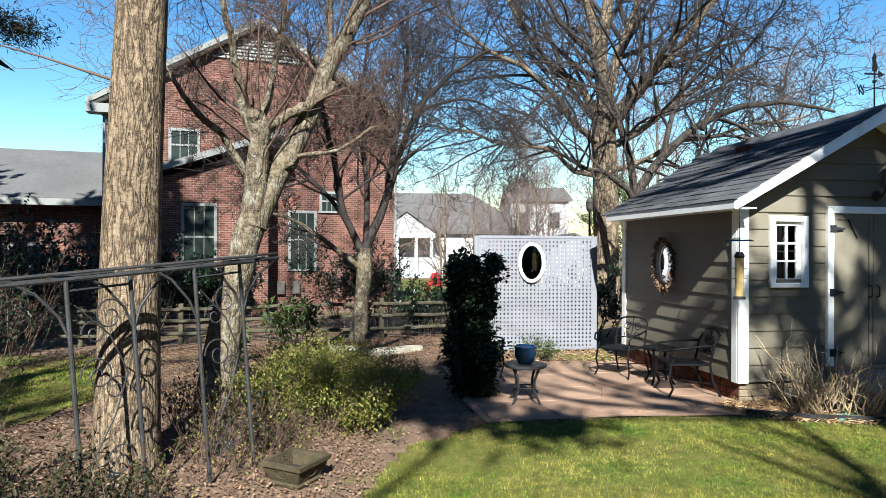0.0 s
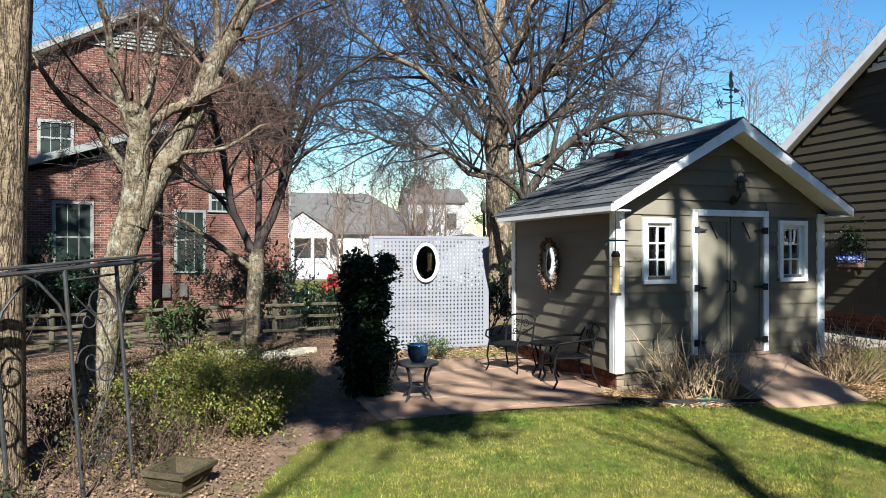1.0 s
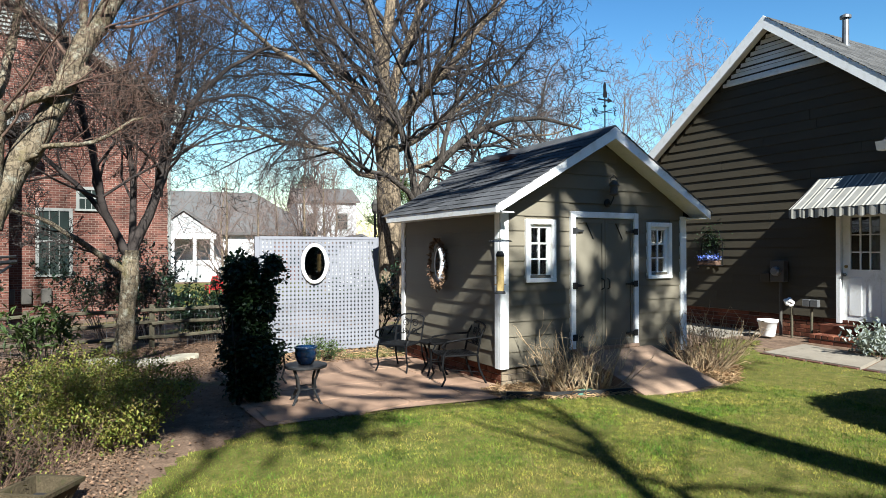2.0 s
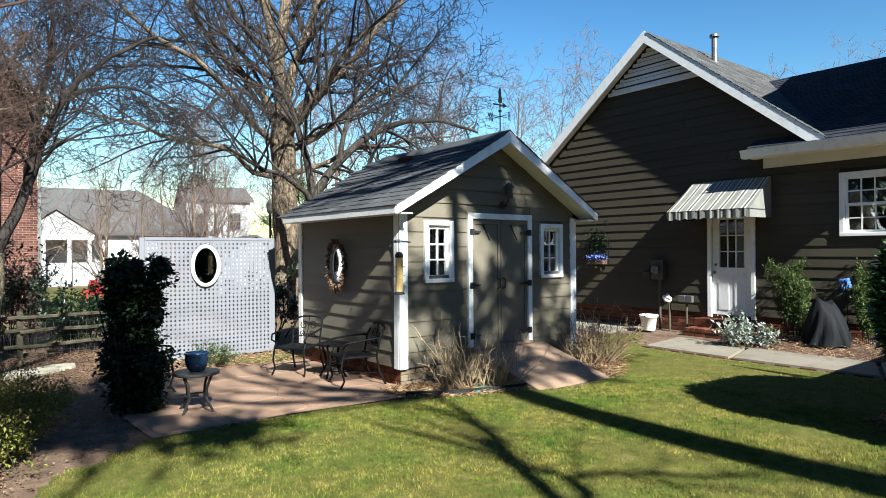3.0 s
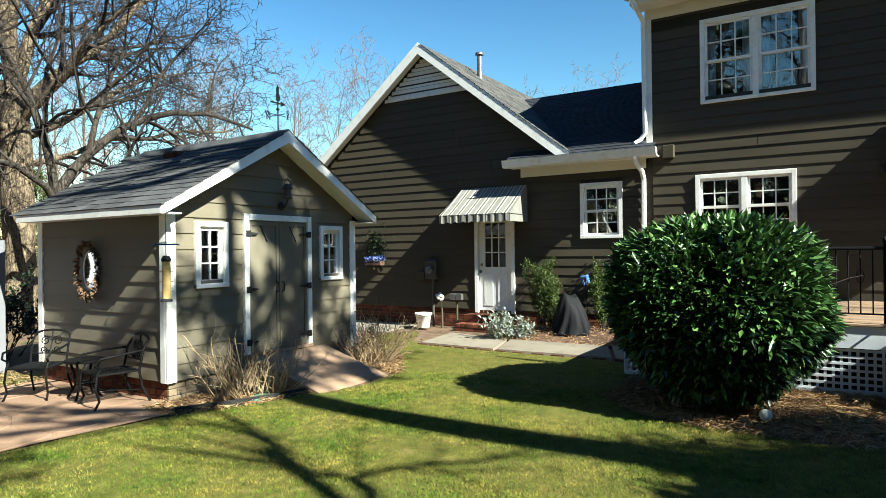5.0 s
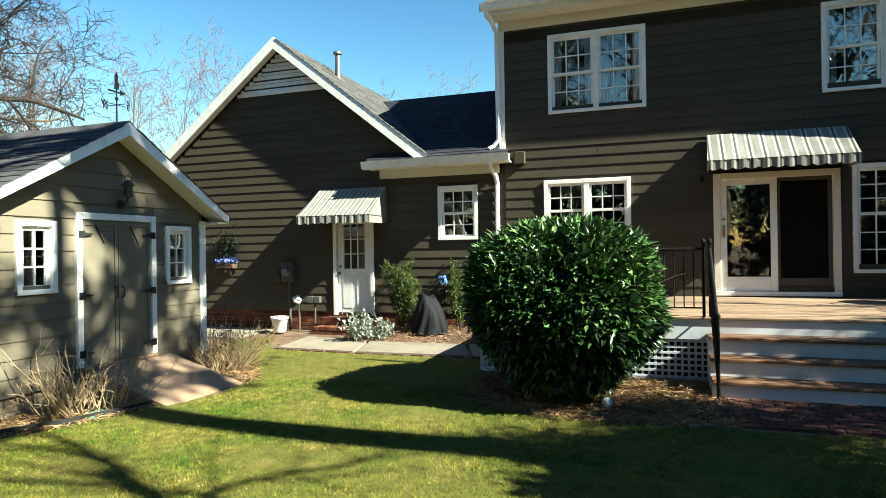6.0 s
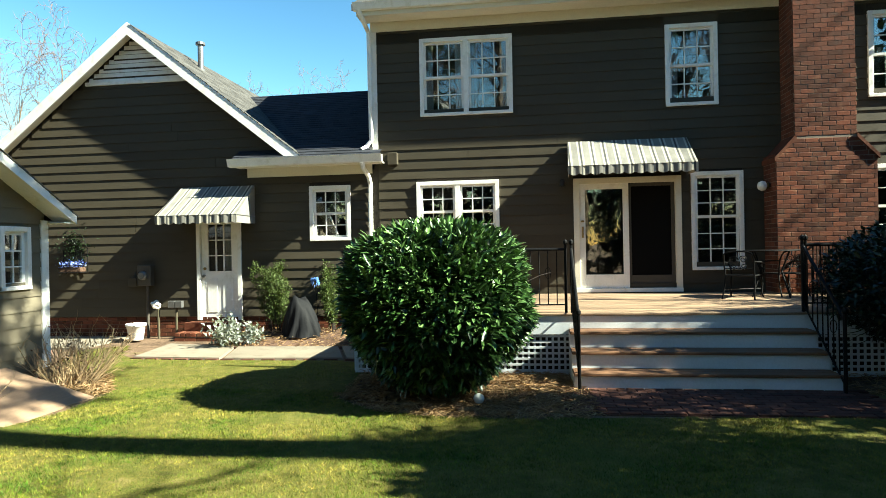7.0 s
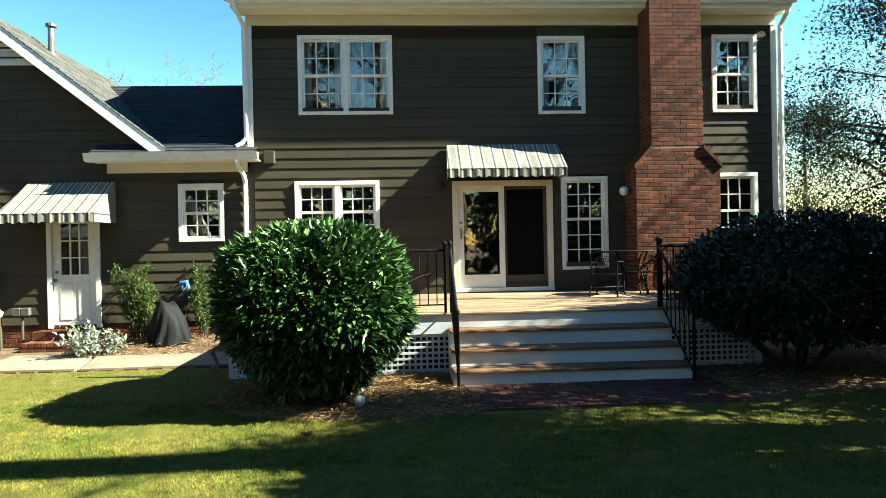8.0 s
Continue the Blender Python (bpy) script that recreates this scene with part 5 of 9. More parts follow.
M["far_brick"] = brick_pattern("far_brickwork", (0.135, 0.05, 0.034), (0.17, 0.13, 0.105))
M["far_roof"] = mottled("far_grey_roof", (0.085, 0.082, 0.078), 0.9, 8, 0.6, 0.15, 0.4, 0.01, vary=0.1)
M["far_white"] = mottled("far_white_siding", (0.34, 0.34, 0.33), 0.7, 5, 0.5, 0.06)
M["far_trim"] = mottled("far_grey_trim", (0.17, 0.17, 0.155), 0.6, 8, 0.8, 0.1)
M["far_dark"] = mottled("far_dark_glass", (0.012, 0.018, 0.015), 0.35, 5, 0.5, 0.1)


def far_window(parent, x, z, w, h, y=0.0, shutter=False):
    """A window on a far wall that runs along +x and faces -y."""
    win = part("window", boxes((x, x + 0.1, y - 0.05, y + 0.02, z, z + h), (x + w - 0.1, x + w, y - 0.05, y + 0.02, z, z + h), (x + 0.1, x + w - 0.1, y - 0.05, y + 0.02, z + h - 0.1, z + h), (x - 0.04, x + w + 0.04, y - 0.08, y + 0.02, z - 0.07, z), (x + 0.1, x + w - 0.1, y - 0.035, y + 0.01, z + h * 0.5 - 0.03, z + h * 0.5 + 0.03)), M["far_trim"], parent, "white framed sash window")
    part("pane", boxes((x + 0.09, x + w - 0.09, y - 0.012, y - 0.006, z + 0.0, z + h - 0.09)), M["far_dark"], win)
    for k in range(1, 3):
        xx = x + 0.1 + (w - 0.2) * k / 3
        part("muntin", boxes((xx - 0.012, xx + 0.012, y - 0.03, y - 0.012, z, z + h - 0.1)), M["far_trim"], win)
    return win


def build_brick_house():
    """Its gable end faces us; it is turned a little."""
    h = thing("brick_house", "two-storey red brick neighbour house with white eaves", "house", (-7.74, 23.7, -0.85), rz=7.1)
    W, E, P = 10.2, 7.75, 10.75
    part("wall", prism([(0, 0), (W, 0), (W, E), (W / 2, P - 0.25), (0, E)], "y", 0.0, 0.3), M["far_brick"], h)
    part("side_wall", boxes((0, 0.3, 0.3, 11, 0, E), (W - 0.3, W, 0.3, 11, 0, E), (0.3, W - 0.3, 10.7, 11, 0, E)), M["far_brick"], h)
    sl = (P - E) / (W / 2)
    for s in (-1, 1):
        xe = W / 2 + s * (W / 2 + 0.55)
        ze = E - 0.55 * sl
        part("roof", prism([(W / 2, P), (W / 2, P + 0.12), (xe, ze + 0.12), (xe, ze)], "y", -0.4, 11.4), M["far_roof"], h)
        part("rake_board", prism([(W / 2, P + 0.1), (W / 2, P - 0.12), (xe, ze - 0.10), (xe, ze + 0.1)], "y", -0.46, -0.41), M["far_trim"], h)
        part("soffit", prism([(W / 2, P - 0.10), (W / 2, P - 0.14), (xe, ze - 0.16), (xe, ze - 0.12)], "y", -0.4, 0.0), M["soffit"], h)
        part("eave_return", boxes((min(xe, xe - s * 0.75), max(xe, xe - s * 0.75), -0.46, 0.1, ze - 0.35, ze - 0.05)), M["far_trim"], h)
        part("downspout", rod([(xe - s * 0.5, -0.05, ze - 0.1), (xe - s * 0.5, -0.06, 0.2)], 0.05, 6), M["far_trim"], h)
    for k in range(8):
        z = P - 1.35 + k * 0.13
        w = max((P - 0.3 - z) / sl - 0.12, 0.03)
        if w > 0.06:
            part("louvre_slat", prism([(-0.08, z), (-0.07, z - 0.01), (-0.01, z + 0.11), (-0.02, z + 0.115)], "x", W / 2 - w, W / 2 + w), M["far_trim"], h)
    far_window(h, 2.0, 5.55, 1.05, 1.2)
    far_window(h, 7.3, 3.9, 0.75, 0.75)
    far_window(h, 6.15, 1.7, 1.05, 2.2)
    # low projecting bay with its own sloping roof
    part("bay_wall", prism([(1.4, 0), (5.4, 0), (5.4, 5.9), (1.4, 4.7)], "y", -1.3, 0.0), M["far_brick"], h)
    part("bay_roof", prism([(0.9, 4.65), (5.9, 6.45), (5.9, 6.6), (0.9, 4.8)], "y", -1.7, 0.0), M["far_roof"], h)
    part("bay_rake", prism([(0.9, 4.62), (5.9, 6.42), (5.9, 6.65), (0.9, 4.85)], "y", -1.76, -1.71), M["far_trim"], h)
    far_window(h, 2.55, 1.7, 1.15, 2.3, -1.3)
    # low wing to the side
    part("wing_wall", boxes((-14.0, 0.0, 2.0, 2.3, 0, 4.25)), M["far_brick"], h)
    part("wing_roof", prism([(1.3, 4.1), (1.3, 4.25), (6.2, 6.6), (11, 4.2), (11, 4.0), (6.2, 6.4)], "x", -14.0, 0.0), M["far_roof"], h, "pale grey shingle roof of the wing")
    part("wing_fascia", boxes((-14.0, 0.0, 1.24, 1.29, 3.98, 4.22)), M["far_trim"], h)
    for x in (-3.6, -7.2):
        far_window(h, x, 1.0, 1.1, 1.6, 2.0)
    # meters on the wall
    for x in (5.75, 6.3, 5.3):
        part("meter", boxes((x, x + 0.3, -0.16, 0.0, 0.75, 1.25), bevel=0.03), M["grey_metal"], h)


build_brick_house()


def build_far_house():
    h = thing("far_house", "white far house with a grey roof and small gabled porch", "house", (4.2, 55.5, -0.9), rz=-6)
    part("wall", boxes((0, 13, 0, 0.3, 0, 4.0), (0, 0.3, 0.3, 9, 0, 4), (12.7, 13, 0.3, 9, 0, 4)), M["far_white"], h)
    roof = prism([(-0.5, 3.9), (-0.5, 4.1), (5.0, 7.9), (10, 4.1), (10, 3.9), (5.0, 7.7)], "x", -0.5, 13.5)
    for v in roof.verts:                                   # the ridge stops short: a hipped end
        if v.co.z > 7 and v.co.x > 13:
            v.co.x = 8.4
    part("roof", roof, M["far_roof"], h)
    part("brick_wall", boxes((9.2, 13, -0.12, -0.005, 0, 3.9)), M["far_brick"], h)
    part("porch_gable", prism([(-0.2, 3.9), (4.6, 3.9), (2.2, 5.6)], "y", -2.2, -1.9), M["far_white"], h)
    part("porch_roof", prism([(-0.6, 3.7), (2.2, 5.7), (5.0, 3.7), (5.0, 3.95), (2.2, 5.95), (-0.6, 3.95)], "y", -2.4, 1.5), M["far_roof"], h)
    part("porch_beam", boxes((-0.2, 4.6, -2.2, -1.9, 3.5, 3.9)), M["white"], h)
    for x in (0.0, 1.4, 3.0, 4.3):
        part("column", rod([(x, -2.05, 0.3), (x, -2.05, 3.5)], 0.14, 10), M["white"], h)
    part("door", boxes((0.4, 1.4, -0.06, 0.0, 0.4, 2.6)), M["red"], h, "dark red front door")
    part("garage_panel", boxes((5.3, 8.6, -0.08, 0.0, 0.4, 3.5)), M["white"], h)
    for i in range(4):
        for j in range(5):
            part("pane", boxes((5.5 + i * 0.78, 6.1 + i * 0.78, -0.10, -0.085, 1.7 + j * 0.34, 1.95 + j * 0.34)), M["far_white"], h)
    part("dark_opening", boxes((5.6, 8.4, -0.11, -0.09, 0.4, 1.5)), M["far_dark"], h)
    far_window(h, 10.6, 1.3, 1.2, 1.8, -0.12)
    w = thing("white_house", "tall white far house behind bare trees", "house", (16.6, 58, -0.9), rz=-10)
    part("wall", boxes((0, 5.5, 0, 8, 0, 7.2)), M["far_white"], w)
    part("roof", prism([(-0.3, 7.1), (4.0, 8.6), (8.3, 7.1), (8.3, 7.3), (4.0, 8.8), (-0.3, 7.3)], "x", -0.3, 5.8), M["far_roof"], w)
    far_window(w, 0.7, 4.6, 1.1, 1.5)
    far_window(w, 3.6, 4.6, 1.1, 1.5)
    g = thing("white_garage", "low white far garage with a pale gable roof", "garage", (12.6, 38, -0.9), rz=-10)
    part("wall", prism([(0, 0), (4.6, 0), (4.6, 2.3), (2.3, 3.4), (0, 2.3)], "y", 0, 5), M["far_white"], g)
    part("roof", prism([(-0.3, 2.2), (2.3, 3.45), (4.9, 2.2), (4.9, 2.35), (2.3, 3.6), (-0.3, 2.35)], "y", -0.3, 5.2), M["far_roof"], g)


build_far_house()


def build_fence():
    f = thing("rail_fence", "low weathered post-and-rail fence backed with wire mesh", "fence", (0, 0, 0))
    x0, x1 = -9.0, 4.6
    Y = lambda x: 12.75 - 0.17 * x
    n = 7
    for i in range(n + 1):
        x = x0 + (x1 - x0) * i / n + 0.25
        g = ground_z(x, Y(x))
        part("post", boxes((x - 0.045, x + 0.045, Y(x) - 0.045, Y(x) + 0.045, g - 0.1, g + 0.80), bevel=0.012), M["fence"], f)
    for k, dz in enumerate((0.22, 0.47, 0.70)):
        for i in range(n):
            xa, xb = x0 + (x1 - x0) * i / n + 0.25, x0 + (x1 - x0) * (i + 1) / n + 0.25
            pts = [(xa + (xb - xa) * j / 4, Y(xa + (xb - xa) * j / 4) - 0.07, ground_z(xa, Y(xa)) * (1 - j / 4) + ground_z(xb, Y(xb)) * j / 4 + dz + rng.uniform(-0.02, 0.02)) for j in range(5)]
            part("rail", rod(pts, 0.034, 6), M["fence"], f)
    bm = bmesh.new()
    for i in range(int((x1 - x0) / 0.12)):
        x = x0 + i * 0.12
        g = ground_z(x, Y(x))
        tube(bm, [(x, Y(x) - 0.0, g), (x, Y(x), g + 0.72)], 0.0025, 3)
    for z in (0.1, 0.22, 0.34, 0.46, 0.58, 0.7):
        tube(bm, [(x0 + (x1 - x0) * j / 10, Y(x0 + (x1 - x0) * j / 10), ground_z(x0 + (x1 - x0) * j / 10, Y(x0 + (x1 - x0) * j / 10)) + z) for j in range(11)], 0.0025, 3)
    tagged(part("wire_mesh", bm, M["galv"], f), kind="stuff")


build_fence()

# ---- trees ----
def put_tree(label, at, trunk_lines, twig_lines, bark_mat, twig_mat, category="tree", extra=None, name="tree", group=""):
    t = thing(name, label, category, (0, 0, 0), group=group)
    part("trunk", branch_mesh("trunk", trunk_lines, bark_mat, (16, 10, 7, 5)), None, t)
    part("crown", branch_mesh("crown", twig_lines, twig_mat, (6, 5, 3, 3, 3, 3)), None, t, "bare winter branches and twigs")
    return t


def limb(pts, r0, r1, wob=0.0, rg=None, sub=4):
    """A limb through a few points, smoothed, tapering from r0 to r1."""
    P = [np.array(p, float) for p in pts]
    out = []
    for i in range(len(P) - 1):
        a, b, c, d = P[max(i - 1, 0)], P[i], P[i + 1], P[min(i + 2, len(P) - 1)]
        for k in range(sub):
            t = k / sub
            out.append(0.5 * ((2 * b) + (c - a) * t + (2 * a - 5 * b + 4 * c - d) * t * t + (3 * b - a - 3 * c + d) * t ** 3))
    out.append(P[-1])
    n = len(out)
    rad = [r0 + (r1 - r0) * i / (n - 1) for i in range(n)]
    if rg is not None and wob:
        out = [p + rg.normal(0, wob, 3) for p in out]
        rad = [r * rg.uniform(0.93, 1.07) for r in rad]
    return out, rad


def sprout(rg, line, count, spec, out, length, depth, start=0.3, level=1, spread=50, upward=0.3):
    """Side branches along a limb."""
    pts, rad = line
    for k in range(count):
        f = start + (1 - start) * (k + rg.uniform(0.1, 0.9)) / count
        i = min(int(f * (len(pts) - 1)), len(pts) - 2)
        ax = pts[i + 1] - pts[i]
        ax = ax / np.linalg.norm(ax)
        side = rg.normal(0, 1, 3)
        side -= ax * side.dot(ax)
        side /= np.linalg.norm(side)
        a = radians(rg.normal(spread, 10))
        d = ax * math.cos(a) + side * math.sin(a) + np.array((0, 0, upward))
        grow(rg, pts[i], d, length * rg.uniform(0.6, 1.2) * (1.2 - 0.5 * f), max(rad[i] * rg.uniform(*spec.get("limb", (0.3, 0.5))), spec["thin"]), depth, spec, out, level)


TWIGGY = dict(steps=(6, 5, 5, 4, 3), wander=(0.10, 0.16, 0.20, 0.24, 0.26), rise=(0.02, 0.05, 0.06, 0.04, 0.03), count=((6, 8), (5, 7), (5, 6), (3, 5), (2, 3)), start=(0.35, 0.25, 0.2, 0.2, 0.2), ratio=(0.55, 0.55, 0.55, 0.55, 0.5), spread=(42, 45, 48, 48, 45), thin=0.004, taper=0.3)


def build_near_trunk():
    rg = np.random.default_rng(21)
    base = limb([(-1.43, 4.91, -0.15), (-1.43, 4.91, 0.15), (-1.42, 4.91, 0.7), (-1.40, 4.90, 1.76), (-1.36, 4.90, 2.8), (-1.30, 4.89, 4.2), (-1.25, 4.9, 6.0), (-1.2, 4.9, 9.0)], 0.245, 0.125, 0.0, rg, 5)
    base[1][0], base[1][1], base[1][2], base[1][3] = 0.34, 0.31, 0.285, 0.265
    tw = []
    for z0, d in ((5.2, (-1, 0.3, 0.7)), (6.1, (0.8, 0.4, 0.8)), (7.0, (-0.6, -0.3, 1.0)), (8.0, (0.5, 0.8, 1.0)), (8.8, (-0.2, -0.2, 1))):
        grow(rg, (-1.24, 4.9, z0), d, 3.2, 0.07, 3, dict(TWIGGY, count=((5, 7), (4, 5), (3, 4), (2, 3))), tw, 1)
    thin = dict(TWIGGY, thin=0.003, limb=(0.25, 0.45), wander=(0.1, 0.14, 0.18, 0.2), rise=(0.0, -0.01, -0.02, -0.02), count=((5, 7), (4, 6), (3, 4), (2, 3)))
    for z0, d, l in ((3.35, (-1, 0.1, 0.15), 2.0), (3.9, (-1, -0.15, 0.0), 2.2), (4.3, (-1, 0.35, -0.1), 2.4), (4.7, (-1, 0.0, -0.25), 2.3), (2.75, (-1, 0.25, 0.25), 1.6), (4.4, (-0.9, -0.3, -0.05), 1.9)):
        grow(rg, (-1.33, 4.9, z0), d, l, 0.014, 3, thin, tw, 1)
    put_tree("tall tree with ridged tan-brown bark", None, [(*base, 0)], tw, M["bark"], M["twig_warm"])


def build_pruned_tree():
    rg = np.random.default_rng(5)
    spec = dict(TWIGGY, thin=0.0022, limb=(0.10, 0.22), count=((4, 6), (5, 7), (4, 6), (3, 4)), wander=(0.12, 0.16, 0.2, 0.24))
    main = limb([(-1.13, 6.33, -0.15), (-1.08, 6.32, 0.2), (-1.0, 6.3, 0.75), (-0.85, 6.27, 1.44), (-0.72, 6.25, 1.92)], 0.19, 0.125, 0.004, rg)
    left = limb([(-0.74, 6.25, 1.85), (-0.68, 6.20, 2.44), (-0.66, 6.15, 2.72), (-0.74, 6.12, 2.86)], 0.115, 0.085, 0.004, rg)
    right = limb([(-0.73, 6.25, 1.80), (-0.52, 6.31, 2.3), (-0.26, 6.37, 2.81), (-0.05, 6.43, 3.39), (0.2, 6.49, 3.87), (0.5, 6.6, 4.6), (0.7, 6.7, 5.4)], 0.12, 0.06, 0.006, rg)
    l1 = limb([(-0.68, 6.2, 2.45), (-0.83, 6.06, 3.09), (-0.92, 5.87, 3.6), (-1.05, 5.7, 4.3)], 0.05, 0.02, 0.01, rg)
    l2 = limb([(-0.70, 6.2, 2.7), (-0.59, 6.42, 3.19), (-0.5, 6.61, 3.87), (-0.5, 6.7, 4.5)], 0.045, 0.018, 0.01, rg)
    l3 = limb([(-0.76, 6.26, 2.25), (-0.95, 6.08, 2.57), (-1.16, 5.92, 2.79), (-1.36, 5.75, 3.07), (-1.6, 5.6, 3.5)], 0.04, 0.014, 0.012, rg)
    l4 = limb([(-0.66, 6.18, 2.68), (-0.40, 6.2, 2.86), (-0.18, 6.25, 3.0), (0.02, 6.35, 3.2)], 0.055, 0.04, 0.01, rg)
    r2 = limb([(-0.02, 6.45, 3.42), (-0.03, 6.53, 3.87), (-0.06, 6.53, 4.6)], 0.05, 0.02, 0.008, rg)
    r3 = limb([(-0.5, 6.31, 2.3), (-0.3, 6.1, 2.45), (0.05, 5.95, 2.5), (0.4, 5.9, 2.75)], 0.03, 0.01, 0.012, rg)
    stub = limb([(-0.68, 6.14, 2.74), (-0.71, 6.06, 2.83)], 0.075, 0.06, 0, rg)
    tw = []
    for ln, n, L in ((l1, 15, 1.4), (l2, 14, 1.3), (l3, 15, 1.1), (l4, 11, 1.1), (right, 20, 1.6), (r2, 12, 1.3), (r3, 12, 1.0), (left, 9, 1.2)):
        sprout(rg, ln, n, spec, tw, L, 3 if ln is right or ln is l1 else 2, 0.35, 1, 48, 0.25)
    put_tree("pale forked tree with pruned stubs and thin bare shoots", None, [(*x, 1 if k else 0) for k, x in enumerate((main, left, right, l1, l2, l3, l4, r2, r3, stub))], tw, M["bark_pale"], M["twig_warm"])


def build_mid_tree():
    rg = np.random.default_rng(11)
    spec = dict(TWIGGY, thin=0.006, limb=(0.28, 0.5), steps=(6, 4, 3, 2, 2), count=((5, 7), (7, 8), (5, 7), (3, 5)), wander=(0.12, 0.18, 0.24, 0.28))
    L = [limb(p, a, b, 0.012, rg) for p, a, b in (
        ([(0.45, 12.1, -0.4), (0.50, 12.1, 0.1), (0.56, 12.1, 0.55), (0.60, 12.09, 1.62)], 0.17, 0.13),
        ([(0.60, 12.09, 1.5), (0.97, 12.12, 2.48), (1.24, 12.18, 3.35), (1.67, 12.2, 4.35), (2.28, 12.19, 5.03), (3.0, 12.1, 5.5)], 0.10, 0.03),
        ([(1.02, 12.1, 2.55), (1.17, 12.08, 3.66), (1.39, 12.15, 5.08), (1.4, 12.2, 6.2)], 0.08, 0.025),
        ([(0.58, 12.1, 1.5), (0.22, 12.05, 2.25), (0.01, 11.98, 3.29), (-0.3, 11.93, 4.62), (-0.5, 11.9, 5.6)], 0.085, 0.025),
        ([(0.57, 12.1, 1.2), (-0.08, 11.9, 1.72), (-0.68, 11.7, 2.11), (-1.3, 11.6, 2.3)], 0.06, 0.02),
        ([(0.3, 12.05, 2.1), (-0.4, 12.2, 2.9), (-1.2, 12.3, 3.6), (-2.0, 12.3, 4.4)], 0.05, 0.02),
        ([(0.6, 12.1, 1.6), (0.65, 12.3, 2.8), (0.5, 12.4, 4.2), (0.7, 12.5, 5.8)], 0.07, 0.02),
        ([(1.7, 12.2, 4.3), (2.5, 12.0, 4.5), (3.2, 11.9, 4.2), (3.7, 11.9, 3.7)], 0.035, 0.012))]
    tw = []
    for ln, n, l in zip(L[1:], (14, 12, 13, 5, 10, 12, 9), (1.9, 1.8, 1.9, 0.7, 1.6, 1.9, 1.4)):
        sprout(rg, ln, int(n * 1.25), spec, tw, l * 1.1, 3, 0.25, 1, 50, 0.12)
    tw += [(*x, 1) for k, x in enumerate(L) if k not in (0, 4)]
    put_tree("multi-stemmed ornamental tree, bare and finely twigged", None, [(*L[0], 0), (*L[4], 1)], tw, M["bark_pale"], M["twig"])


def build_oak():
    rg = np.random.default_rng(3)
    spec = dict(TWIGGY, thin=0.010, limb=(0.5, 0.72), steps=(7, 5, 4, 3, 2), count=((6, 7), (5, 6), (4, 5), (2, 3), (3, 4)), rise=(0.05, 0.02, 0.02, 0.02, 0.01), ratio=(0.6, 0.55, 0.5, 0.5, 0.5), spread=(45, 48, 50, 50, 50))
    trunk = limb([(7.29, 16.08, -0.9), (7.27, 16.08, 0.2), (7.25, 16.09, 1.81), (7.19, 16.09, 4.54), (7.16, 16.1, 5.6)], 0.36, 0.30, 0.01, rg)
    limbs = []
    for d, l, r, z in (((0.05, 0.1, 1), 9, 0.18, 5.5), ((-0.30, -0.2, 1), 8.5, 0.16, 5.3), ((0.36, 0.1, 1), 8.5, 0.16, 5.4), ((-0.55, 0.3, 0.9), 7.5, 0.13, 4.9), ((0.65, -0.25, 0.85), 7.5, 0.13, 4.8),
                       ((-0.95, -0.3, 0.55), 6.5, 0.10, 4.4), ((0.95, 0.2, 0.55), 6.8, 0.11, 4.3), ((0.2, -0.9, 0.6), 5.5, 0.10, 4.6), ((-0.2, 0.9, 0.8), 6, 0.10, 4.8), ((-1, 0.1, 0.25), 5.5, 0.08, 3.6), ((1, -0.3, 0.3), 6.0, 0.08, 3.7)):
        p = np.array((7.2, 16.09, z))
        d = np.array(d, float)
        d /= np.linalg.norm(d)
        pts = [p + d * l * f + np.array((0, 0, 0.10 * l * f * (1 - f) * (1 if d[2] < 0.6 else 0))) + rg.normal(0, 0.10 * (f > 0), 3) for f in np.linspace(0, 1, 7)]
        limbs.append(limb(pts, r, r * 0.22, 0.012, rg, 3))
    tw = []
    for ln in limbs:
        sprout(rg, ln, 15, spec, tw, 2.9, 3, 0.14, 1, 50, 0.04)
    put_tree("large old oak, leafless, with a wide twiggy crown", None, [(*trunk, 0)] + [(*x, 1) for x in limbs], tw, M["bark_grey"], M["twig"])


